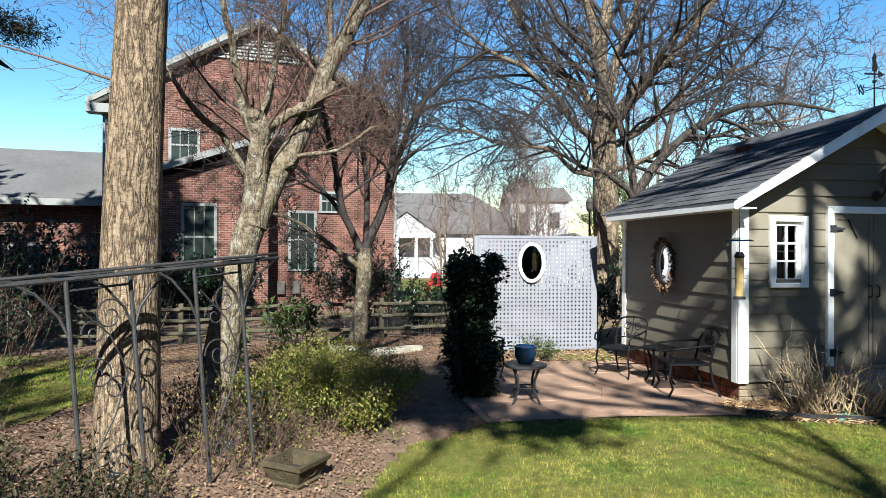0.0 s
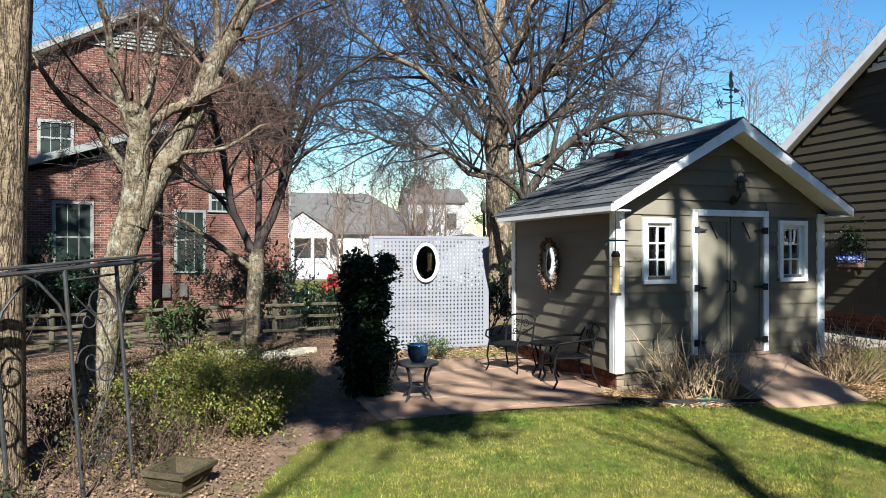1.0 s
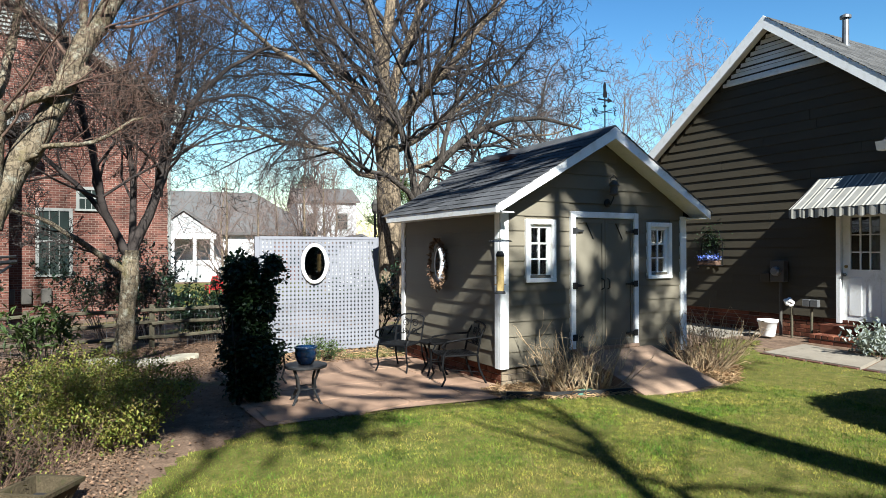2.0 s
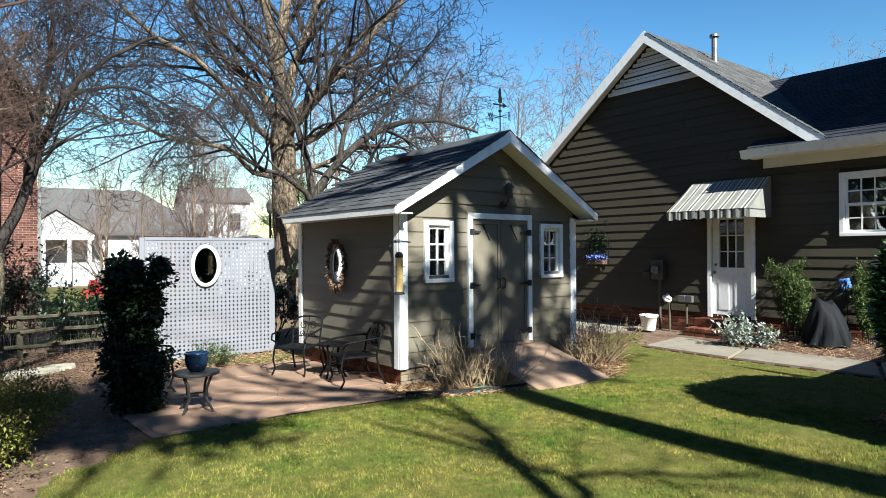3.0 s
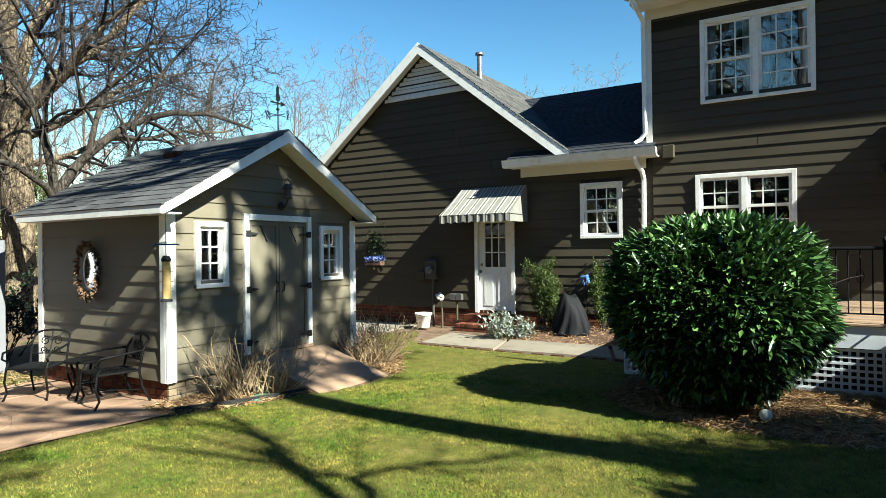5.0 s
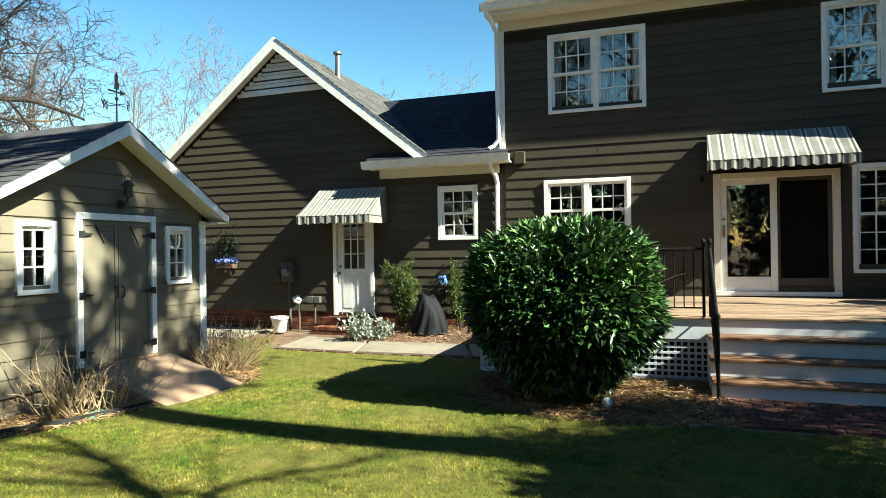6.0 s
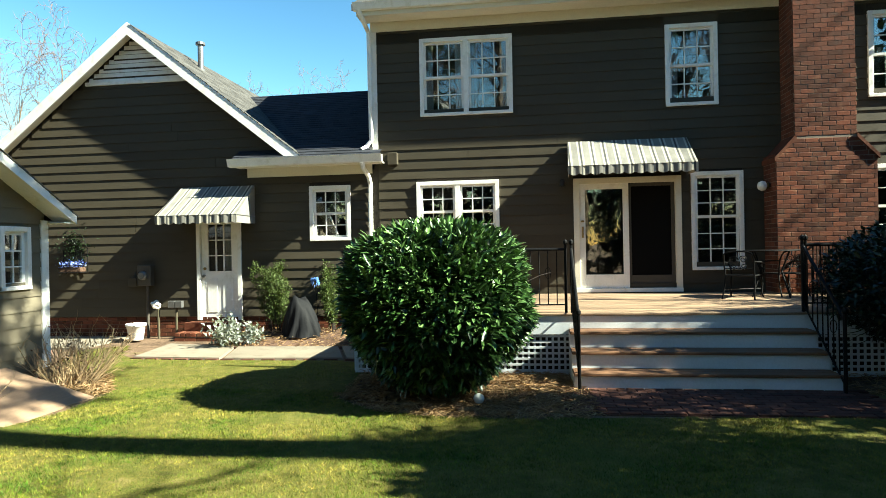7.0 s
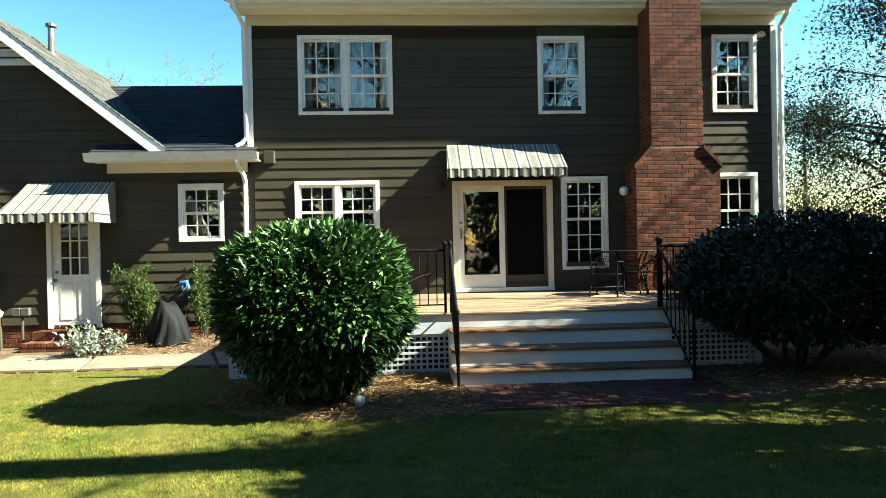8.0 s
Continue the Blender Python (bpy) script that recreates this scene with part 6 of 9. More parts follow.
def build_spreading_tree():
    rg = np.random.default_rng(8)
    spec = dict(TWIGGY, thin=0.009, limb=(0.5, 0.72), steps=(6, 5, 4, 3, 2), count=((5, 6), (5, 6), (4, 5), (3, 4)), rise=(0.0, -0.01, 0.0, 0.0))
    L = [limb(p, a, b, 0.02, rg) for p, a, b in (
        ([(6.95, 13.62, -0.6), (6.92, 13.61, 1.2), (6.88, 13.61, 2.9)], 0.17, 0.13),
        ([(6.88, 13.61, 2.8), (6.58, 13.66, 4.2), (6.0, 13.76, 5.6), (5.6, 13.8, 6.8)], 0.10, 0.03),
        ([(6.88, 13.61, 2.9), (7.66, 13.47, 4.0), (8.94, 13.25, 4.8), (10.3, 13.0, 5.0), (11.4, 12.9, 4.8)], 0.11, 0.03),
        ([(6.9, 13.61, 2.6), (7.9, 13.4, 3.3), (9.2, 13.2, 3.8), (10.2, 13.1, 4.2)], 0.09, 0.025),
        ([(6.88, 13.61, 2.7), (6.2, 13.5, 3.3), (5.4, 13.4, 3.5), (4.6, 13.4, 3.9)], 0.08, 0.025),
        ([(7.4, 13.5, 3.7), (7.8, 13.4, 5.2), (8.2, 13.3, 6.4)], 0.07, 0.025),
        ([(8.3, 13.35, 4.4), (9.0, 13.2, 5.8), (9.6, 13.1, 6.6)], 0.06, 0.02))]
    tw = []
    for ln in L[1:]:
        sprout(rg, ln, 8, spec, tw, 2.2, 3, 0.3, 1, 52, 0.08)
    put_tree("dark spreading leafless tree behind the shed", None, [(*x, 1 if k else 0) for k, x in enumerate(L)], tw, M["bark_dark"], M["twig"])


def upright_tree(seed, h, r, mats, label, spec=None, depth=3, count=26, spread=40, clear=0.2):
    """A whole bare tree round its own base."""
    rg = np.random.default_rng(seed)
    spec = dict(TWIGGY, thin=0.012, steps=(6, 3, 2, 2, 2), count=((4, 6), (4, 5), (3, 4), (3, 4)), **(spec or {}))
    trunk = limb([(0, 0, -0.3), (0.05, 0, h * 0.25), (rg.normal(0, 0.15), rg.normal(0, 0.15), h * 0.6), (rg.normal(0, 0.3), rg.normal(0, 0.3), h * 0.96)], r, r * 0.12, 0.015, rg, 6)
    tw = []
    sprout(rg, trunk, count, spec, tw, h * 0.36, depth, clear, 1, spread, 0.25)
    return put_tree(label, None, [(*trunk, 0)], tw, *mats)


build_near_trunk()
build_pruned_tree()
build_mid_tree()
build_oak()
build_spreading_tree()

far_a = upright_tree(31, 10.5, 0.16, (M["bark_grey"], M["twig_far"]), "pale leafless tree in the distance", depth=3, count=26)
far_b = upright_tree(32, 12.0, 0.18, (M["bark_grey"], M["twig_far"]), "pale leafless tree in the distance", depth=3, count=28, spread=34)
far_a.matrix_basis, far_b.matrix_basis = pose(28.4, 25.2, -0.6), pose(24.5, 31.0, -0.8, 0, 0, 70)
for x, y, k, s in ((1.0, 34.0, 1, 0.8), (5.5, 31.0, 0, 0.62), (9.0, 30.0, 1, 0.7), (12.5, 29.0, 0, 0.75), (16.5, 30.0, 1, 0.95), (33.0, 20.0, 0, 1.0), (-9.5, 37.0, 0, 1.1), (4.0, 44.0, 0, 0.85), (14.5, 46.0, 1, 1.0), (22.0, 44.0, 0, 1.25), (20.0, 26.0, 1, 0.9), (32.0, 32.0, 1, 1.1), (38.0, 12.0, 1, 0.9), (-3.5, 40.0, 1, 1.15), (7.0, 41.0, 0, 0.7), (8.6, 38.0, 1, 0.62), (10.6, 42.0, 0, 0.75), (12.0, 36.0, 1, 0.7), (14.0, 40.0, 0, 0.8), (30.5, 24.0, 1, 1.0), (35.5, 17.5, 0, 0.95)):
    t = copy_thing((far_a, far_b)[k], pose(x, y, ground_z(x, y) - 0.1, 0, 0, (x * 37 + y * 91) % 360))
    t.scale = (s, s, s)

# bare trees that stand behind the eye and throw their shade across the lawn
shade_a = upright_tree(41, 19.0, 0.30, (M["bark"], M["twig"]), "tall leafless tree standing at the lawn's edge", spec=dict(limb=(0.3, 0.5)), depth=2, count=26, clear=0.47, spread=50)
shade_a.matrix_basis = pose(-5.9, -2.4, 0, 0, 0, 40)
shade_a.scale = (1.2, 1.2, 1.2)
for x, y, rz, s in ((-7.6, 1.2, 200, 0.88), (7.6, -15.0, 200, 0.75)):
    t = copy_thing(shade_a, pose(x, y, 0, 0, 0, rz))
    t.scale = (s, s, s)


def under_sun(sx, sy, z):
    """The place at height z whose shadow falls on the ground at sx, sy."""
    run = z / math.tan(radians(SUN_ELEVATION))
    return (sx - run * math.sin(ta), sy - run * math.cos(ta), z)


def build_forked_shade_tree():
    """A leaning bare tree whose fork shades the lawn before the shed."""
    rg = np.random.default_rng(47)
    spec = dict(TWIGGY, thin=0.008, steps=(5, 4, 3, 2), count=((3, 5), (3, 4), (2, 3)))
    S = under_sun
    L = [limb(p, a, b, 0.012, rg) for p, a, b in (
        ([(2.6, -5.4, -0.2), (2.4, -5.45, 3.0), S(2.8, 1.6, 5.9), S(2.95, 2.3, 6.5)], 0.16, 0.085),
        ([S(2.95, 2.3, 6.5), S(3.2, 3.0, 7.0), S(3.43, 3.57, 7.4), S(3.76, 4.12, 7.8), S(4.05, 4.8, 8.4), S(4.2, 5.4, 8.8)], 0.075, 0.035),
        ([S(2.95, 2.3, 6.5), S(3.25, 2.55, 6.7), S(3.42, 2.89, 6.9), S(3.36, 3.47, 7.3), S(3.31, 4.05, 7.7), S(3.1, 5.0, 8.3)], 0.055, 0.022),
        ([S(3.42, 2.89, 6.9), S(3.85, 2.71, 6.8), S(4.22, 2.3, 6.6), S(4.7, 2.1, 6.6)], 0.04, 0.018),
        ([S(3.76, 4.12, 7.8), S(3.9, 4.7, 8.1), S(3.6, 5.5, 8.7)], 0.035, 0.015))]
    tw = []
    for ln, n in zip(L[1:], (10, 8, 6, 6)):
        sprout(rg, ln, n, dict(spec, limb=(0.4, 0.65)), tw, 1.15, 1, 0.2, 1, 46, 0.2)
    # the upper crown, whose shade lies in streaks on the shed roof and in patches on the patio
    def up_sun(x, y, z, h):
        run = (h - z) / math.tan(radians(SUN_ELEVATION))
        return np.array((x - run * math.sin(ta), y - run * math.cos(ta), h))
    fork, crown = np.array(S(4.2, 5.4, 8.8)), []
    node = np.array((4.2, -5.2, 10.2))
    crown.append(limb([fork, fork * 0.5 + node * 0.5 + np.array((0.2, 0, 0.1)), node], 0.06, 0.05, 0.01, rg, 3))
    for k in range(27):
        if k % 3:
            x, y = rg.uniform(4.2, 5.5), rg.uniform(6.0, 8.2)
            z, h = 2.12 + (x - 3.95) * 0.575, rg.uniform(9.6, 11.4)
        else:
            x, y, z, h = rg.uniform(1.4, 3.2), rg.uniform(5.9, 8.2), 0.0, rg.uniform(9.4, 11.0)
        a = up_sun(x, y, z, h)
        b = a + np.array((rg.normal(0, 0.35), rg.normal(0.7, 0.4), rg.normal(0.35, 0.3)))
        start = node if k % 3 else fork
        m = start * 0.45 + a * 0.55 + rg.normal(0, 0.12, 3)
        thick = rg.uniform(0.055, 0.08) if k % 3 else rg.uniform(0.035, 0.055)
        crown.append(limb([start, m, a, b], thick, thick * 0.65, 0.02, rg, 3))
    for ln in crown:
        sprout(rg, ln, 3, spec, tw, 0.8, 1, 0.6, 1, 45, 0.1)
    L += crown
    put_tree("leaning leafless tree with a forked crown behind the lawn", None, [(*x, 1 if k else 0) for k, x in enumerate(L)], tw, M["bark"], M["twig"])


build_forked_shade_tree()


def build_bed_shade_tree():
    """A bare tree beside the lawn whose boughs break up the light on the beds under the near trees."""
    rg = np.random.default_rng(49)
    spec = dict(TWIGGY, thin=0.009, steps=(5, 4, 3, 2), count=((4, 6), (3, 4), (2, 3)))
    trunk = limb([(-4.6, -5.6, -0.2), (-4.7, -5.4, 3.0), (-4.9, -5.2, 6.2), (-5.0, -5.0, 7.6)], 0.2, 0.12, 0.01, rg)
    top, L, tw = np.array((-5.0, -5.0, 7.6)), [trunk], []
    for k in range(9):
        a = np.array(under_sun(rg.uniform(-4.6, -2.2), rg.uniform(6.0, 10.5), rg.uniform(8.2, 10.4)))
        b = a + np.array((rg.normal(0.3, 0.5), rg.normal(0.3, 0.5), rg.normal(0.5, 0.3)))
        L.append(limb([top, top * 0.5 + a * 0.5 + rg.normal(0, 0.2, 3), a, b], rg.uniform(0.06, 0.10), 0.035, 0.02, rg, 3))
        sprout(rg, L[-1], 9, spec, tw, 1.2, 2, 0.4, 1, 48, 0.1)
    put_tree("leafless spreading tree that shades the beds", None, [(*x, 1 if k else 0) for k, x in enumerate(L)], tw, M["bark"], M["twig"])


build_bed_shade_tree()


def shade_pine(label, foot, lead, z0, z1, r, clumps, seed, girth, leader=0.0, low=0.1):
    """A pine with a clear stem and tufted clumps of needles high up; lead: where the stem's shadow falls from z0 to z1; leader: girth of a second, upright top."""
    rg = np.random.default_rng(seed)
    t = thing("tree", label, "tree", (0, 0, 0))
    a, b = np.array(under_sun(*lead[0], z0)), np.array(under_sun(*lead[1], z1))
    f = np.array((*foot, -0.2))
    trunk = limb([f, f * 0.5 + a * 0.5, a, a * 0.5 + b * 0.5, b], girth, girth * 0.25, 0.008, rg, 5)
    lines, cs = [(*trunk, 0)], []
    if leader:
        lines.append((*limb([a - np.array((0, 0, 0.6)), a + np.array((-0.10, 0.0, 1.0)), a + np.array((-0.2, 0.0, 2.2)), a + np.array((-0.22, 0.02, 3.6))], leader, leader * 0.7, 0.006, rg, 4), 0))
    for k in range(clumps):
        z = low + (1 - low) * (k + rg.uniform(0, 1)) / clumps
        p = a + (b - a) * z
        ang = k * 2.4 + rg.normal(0, 0.5)
        q = r * rg.uniform(0.15, 1.0) ** 0.6 * (1.1 - 0.5 * z)
        e = p + np.array((math.cos(ang) * q, math.sin(ang) * q, 0.15 * q + rg.normal(0, 0.2)))
        ln = limb([p, p * 0.5 + e * 0.5 + np.array((0, 0, 0.12)), e], 0.035, 0.012, 0.02, rg, 3)
        lines.append((*ln, 1))
        m = int(rg.uniform(90, 200))
        cs.append(e + rg.normal(0, 1, (m, 3)) * np.array((0.24, 0.24, 0.15)) * rg.uniform(0.6, 1.25))
    part("trunk", branch_mesh("trunk", lines, M["bark"], (12, 5)), None, t)
    c = np.concatenate(cs)
    part("crown", leaf_mesh("crown", c, np.tile((0, 0, 0.4), (len(c), 1)), 0.24, 0.10, M["conifer"], rg, 0.3, 0.1, 0.9), None, t, "tufted clumps of dark needles")


shade_pine("tall leaning pine with a high tufted crown behind the lawn", (5.0, -6.2), ((5.0, 4.8), (8.0, 9.6)), 9.2, 13.4, 2.1, 26, 63, 0.33, 0.14, 0.17)
# added out of view, only for a patch of shade by the patio
shade_pine("unseen slender pine added to shade the dirt beside the patio", (-5.6, -4.2), ((0.95, 5.2), (1.5, 8.2)), 9.0, 11.3, 1.2, 20, 65, 0.055)
# added out of view to throw shade on the brick house's lower wall
shade_pine("unseen tall pine added to shade the brick house", (-9.0, 5.2), ((-6.4, 17.6), (-6.2, 22.0)), 10.2, 13.4, 2.6, 46, 67, 0.2)


def leaf_cloud(rg, n, centre, radii, hollow=0.55, lumps=7, lump=0.25):
    """Points in a lumpy egg-shaped shell, and the way out at each."""
    c = np.array(centre)
    d = rg.normal(0, 1, (n, 3))
    d /= np.linalg.norm(d, axis=1, keepdims=True)
    bumps = rg.normal(0, 1, (lumps, 3))
    bumps /= np.linalg.norm(bumps, axis=1, keepdims=True)
    grow_by = 1 - lump + lump * 1.6 * np.max(np.clip(d @ bumps.T, 0, 1) ** 3, axis=1)
    f = (hollow + (1 - hollow) * rg.uniform(0, 1, n) ** 0.6) * grow_by
    return c + d * f[:, None] * np.array(radii), d


def evergreen(label, at, h, r, seed, n, mat, leaf=(0.09, 0.045), clear=0.15, name="tree", category="tree", spread=0.8, gaps=10, lean=0.0, girth=None, bark_mat="bark_grey"):
    """A broad-leaved evergreen: trunk, boughs, and leaf clumps along the boughs with gaps between."""
    rg = np.random.default_rng(seed)
    t = thing(name, label, category, at)
    trunk = limb([(0, 0, -0.2), (0.05 + lean * h * 0.4, 0.05, h * 0.4), (lean * h * 0.93, 0.1, h * 0.93)], girth or h * 0.018 + 0.04, 0.03, 0.01, rg, 6)
    tw = []
    spec = dict(TWIGGY, thin=0.006, count=((4, 6), (4, 5), (3, 4)), rise=(0.0, 0.02, 0.02))
    pts, rad = trunk
    for k in range(gaps * 4):
        f = clear + (1 - clear) * (k + rg.uniform(0, 1)) / (gaps * 4)
        i = min(int(f * (len(pts) - 1)), len(pts) - 2)
        a = k * 2.4 + rg.normal(0, 0.3)
        prof = math.sin(math.pi * min(1, (f - clear) / (1 - clear) * 0.78 + 0.2)) ** 0.7
        grow(rg, pts[i], (math.cos(a), math.sin(a), 0.35), r * prof * rg.uniform(0.7, 1.1), max(0.012, rad[i] * 0.35), 1, spec, tw, 1)
    part("trunk", branch_mesh("trunk", [(*trunk, 0)] + tw, M[bark_mat], (10, 5, 4, 3)), None, t)
    ends = np.array([p for l in tw for p in l[0][2:]])
    c = ends[rg.integers(0, len(ends), n)] + rg.normal(0, 0.16 * r / 2, (n, 3))
    out = c - np.array((0, 0, h * 0.5))
    out /= np.linalg.norm(out, axis=1, keepdims=True)
    part("crown", leaf_mesh("crown", c, out, leaf[0], leaf[1], mat, rg, 0.5, 0.2, spread), None, t, "dark evergreen leaves with gaps of sky")
    return t


evergreen("loose dark evergreen holly with open gaps", (13.0, -11.5, 0), 9.5, 3.3, 51, 36000, M["holly"], (0.10, 0.052), clear=0.08)
evergreen("yellow-green evergreen beyond the house corner", (26.0, -17.0, 0), 7.2, 4.2, 52, 16000, M["cedar"], (0.16, 0.07))
copy_thing(far_b, pose(16.6, -14.8, -0.1, 0, 0, 130)).scale = (0.85, 0.85, 0.85)
evergreen("dark evergreen that shades the lawn", (4.4, -8.1, 0), 6.8, 2.5, 53, 26000, M["holly"], (0.13, 0.065), clear=0.2)
evergreen("dark evergreen that shades the brick pad", (6.6, -8.5, 0), 5.3, 2.2, 54, 24000, M["holly"], (0.13, 0.065), clear=0.15)
evergreen("dark evergreen that shades the deck bed", (8.6, -9.5, 0), 5.2, 2.1, 59, 18000, M["holly"], (0.13, 0.065), clear=0.15)
evergreen("dark evergreen that shades the lawn", (3.1, -6.3, 0), 5.7, 1.5, 66, 8000, M["holly"], (0.15, 0.075), clear=0.35, gaps=7)
evergreen("dull green cedar beyond the lattice", (12.6, 27.0, -0.6), 6.0, 1.5, 55, 9000, M["boxleaf"], (0.14, 0.05), clear=0.05)
evergreen("dark pine beyond the far house", (-1.5, 68.0, -0.9), 12.0, 2.6, 56, 6000, M["conifer"], (0.4, 0.1), clear=0.1)
evergreen("dark pine beyond the far house", (20.0, 66.0, -0.9), 11.0, 2.8, 57, 5000, M["conifer"], (0.4, 0.1), clear=0.1)

# evergreens added out of view to block skylight and darken the shaded walls
belt = evergreen("unseen tall evergreen added to cut the skylight", (-17.0, 15.5, 0), 16.0, 4.4, 58, 7000, M["holly"], (0.55, 0.26), clear=0.05, gaps=6)
for x, y, rz, k in ((-11.5, -13.5, 140, 1.0), (-8.5, -20.0, 200, 0.8), (11.5, -24.0, 90, 0.75), (-10.2, 8.6, 90, 1.1), (-9.5, -1.0, 10, 0.58), (-9.5, 4.2, 250, 0.58), (-8.6, -6.5, 120, 0.65), (-4.0, -15.5, 60, 0.75), (1.5, -17.5, 300, 0.8), (7.0, -18.5, 20, 0.75), (13.5, -19.0, 170, 0.8), (-16.5, 1.0, 30, 0.5), (-15.0, -5.5, 260, 0.45), (-15.5, 5.5, 160, 0.5)):
    copy_thing(belt, pose(x, y, 0, 0, 0, rz)).scale = (k, k, k)
# bare trees added out of view among those evergreens
for x, y, k in ((-12.0, -1.0, 0), (-13.0, 3.5, 1), (-11.5, -5.0, 1), (-14.5, -9.0, 0)):
    copy_thing((far_a, far_b)[k], pose(x, y, -0.1, 0, 0, x * 50 + y * 31)).scale = (1.15, 1.15, 1.25)


def build_pine_bough():
    """A pine whose one low bough hangs into view."""
    rg = np.random.default_rng(61)
    t = thing("tree", "dark pine with a low hanging bough", "tree", (0, 0, 0))
    trunk = limb([(-8.6, 10.4, -0.8), (-8.6, 10.4, 4), (-8.5, 10.4, 9)], 0.22, 0.1, 0.01, rg)
    b = limb([(-8.6, 10.4, 5.2), (-7.0, 10.3, 5.4), (-5.6, 10.1, 5.1), (-4.35, 9.98, 4.66)], 0.06, 0.012, 0.02, rg)
    part("trunk", branch_mesh("trunk", [(*trunk, 0), (*b, 1)], M["bark_grey"], (12, 6)), None, t)
    c = np.array([b[0][i] for i in rg.integers(5, len(b[0]), 4500)]) + rg.normal(0, 0.2, (4500, 3)) * np.array((1, 1, 0.55))
    part("crown", leaf_mesh("crown", c, np.tile((0.6, 0, 0.2), (4500, 1)), 0.11, 0.016, M["dusky"], rg, 0.4, 0.1, 0.9), None, t, "tufts of dark needles")


build_pine_bough()

# ---- shrubs ----
def stems_mesh(rg, n, foot, reach, height, r, mat, name="woody_growth", lean=0.5, depth=1, spec=None):
    """Stems that rise from a foot and lean outwards."""
    lines = []
    sp = dict(steps=(6, 4, 3), wander=(0.10, 0.2, 0.25), rise=(0.05, 0.06, 0.05), count=((3, 5), (2, 4), (1, 2)), start=(0.3, 0.2, 0.2), ratio=(0.42, 0.45, 0.4), spread=(32, 38, 40), thin=r * 0.35, taper=0.4)
    sp.update(spec or {})
    for k in range(n):
        a, q = rg.uniform(0, 6.28), rg.uniform(0, 1) ** 0.5
        p = (foot[0] * q * math.cos(a), foot[1] * q * math.sin(a), -0.03)
        d = (math.cos(a) * lean * q + rg.normal(0, 0.12), math.sin(a) * lean * q + rg.normal(0, 0.12), 1.0)
        grow(rg, p, d, height * rg.uniform(0.55, 1.1), r * rg.uniform(0.7, 1.2), depth, sp, lines)
    return branch_mesh(name, lines, mat, (5, 3, 3)), lines


def laurel():
    """The clipped laurel: big glossy leaves on an inner frame of stems."""
    rg = np.random.default_rng(71)
    s = thing("laurel_bush", "large rounded laurel bush with glossy green leaves", "bush", (6.9, 1.02, 0))
    me, _ = stems_mesh(rg, 16, (0.3, 0.3), 1, 1.5, 0.022, M["twig"], lean=0.7)
    part("woody_growth", me, None, s)
    c, d = leaf_cloud(rg, 33000, (0, 0, 0.96), (1.10, 0.99, 0.88), 0.66, 26, 0.24)
    e = (c - np.array((0, 0, 0.96))) / np.array((1.10, 0.99, 0.88))
    full = np.linalg.norm(e, axis=1) / (np.sum(np.abs(e) ** 3.0, axis=1) ** (1 / 3.0) + 1e-9)
    c = np.array((0, 0, 0.96)) + (c - np.array((0, 0, 0.96))) * np.minimum(full, 1.16)[:, None] * 0.91
    c[:, :2] *= (0.66 + 0.34 * np.clip((c[:, 2] - 0.22) / 0.6, 0, 1))[:, None]
    keep = c[:, 2] > 0.19
    c, d = c[keep], d[keep]
    out = d * np.array((1, 1, 0.6)) + np.array((0, 0, 0.4))
    part("foliage", leaf_mesh("foliage", c, out, 0.122, 0.047, M["laurel"], rg, 0.55, 0.18, 0.45), None, s)
    # smooth solid core, its dark colour standing in for shade between the leaves
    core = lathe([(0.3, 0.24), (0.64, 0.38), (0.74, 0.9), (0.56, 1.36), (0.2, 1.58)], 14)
    part("inner_shade", core, M["ivy"], s, "solid core coloured dark for the shade inside the bush", smooth=True)


def dark_bush():
    rg = np.random.default_rng(72)
    s = thing("holly_bush", "wide dark evergreen bush on several bare stems", "bush", (7.55, -4.75, 0))
    lines = []
    for k in range(7):
        a = k * 0.9
        grow(rg, (0.12 * math.cos(a), 0.12 * math.sin(a), -0.05), (0.75 * math.cos(a), 0.75 * math.sin(a), 1), 1.5, 0.035, 2, dict(TWIGGY, thin=0.006), lines)
    part("woody_growth", branch_mesh("stems", lines, M["twig"], (6, 4, 3)), None, s)
    c, d = leaf_cloud(rg, 21000, (0, -0.15, 1.12), (1.2, 1.55, 0.80), 0.45, 18, 0.16)
    keep = c[:, 2] > 0.42
    part("foliage", leaf_mesh("foliage", c[keep], d[keep] + np.array((0, 0, 0.3)), 0.085, 0.045, M["holly"], rg, 0.4, 0.2, 0.6), None, s)
    # solid core again, coloured dark to stand for the bush's inner shade
    part("inner_shade", lathe([(0.5, 0.65), (0.9, 0.85), (0.95, 1.2), (0.65, 1.58), (0.2, 1.72)], 14), M["holly"], s, "solid core coloured dark for the shade inside the bush", smooth=True)


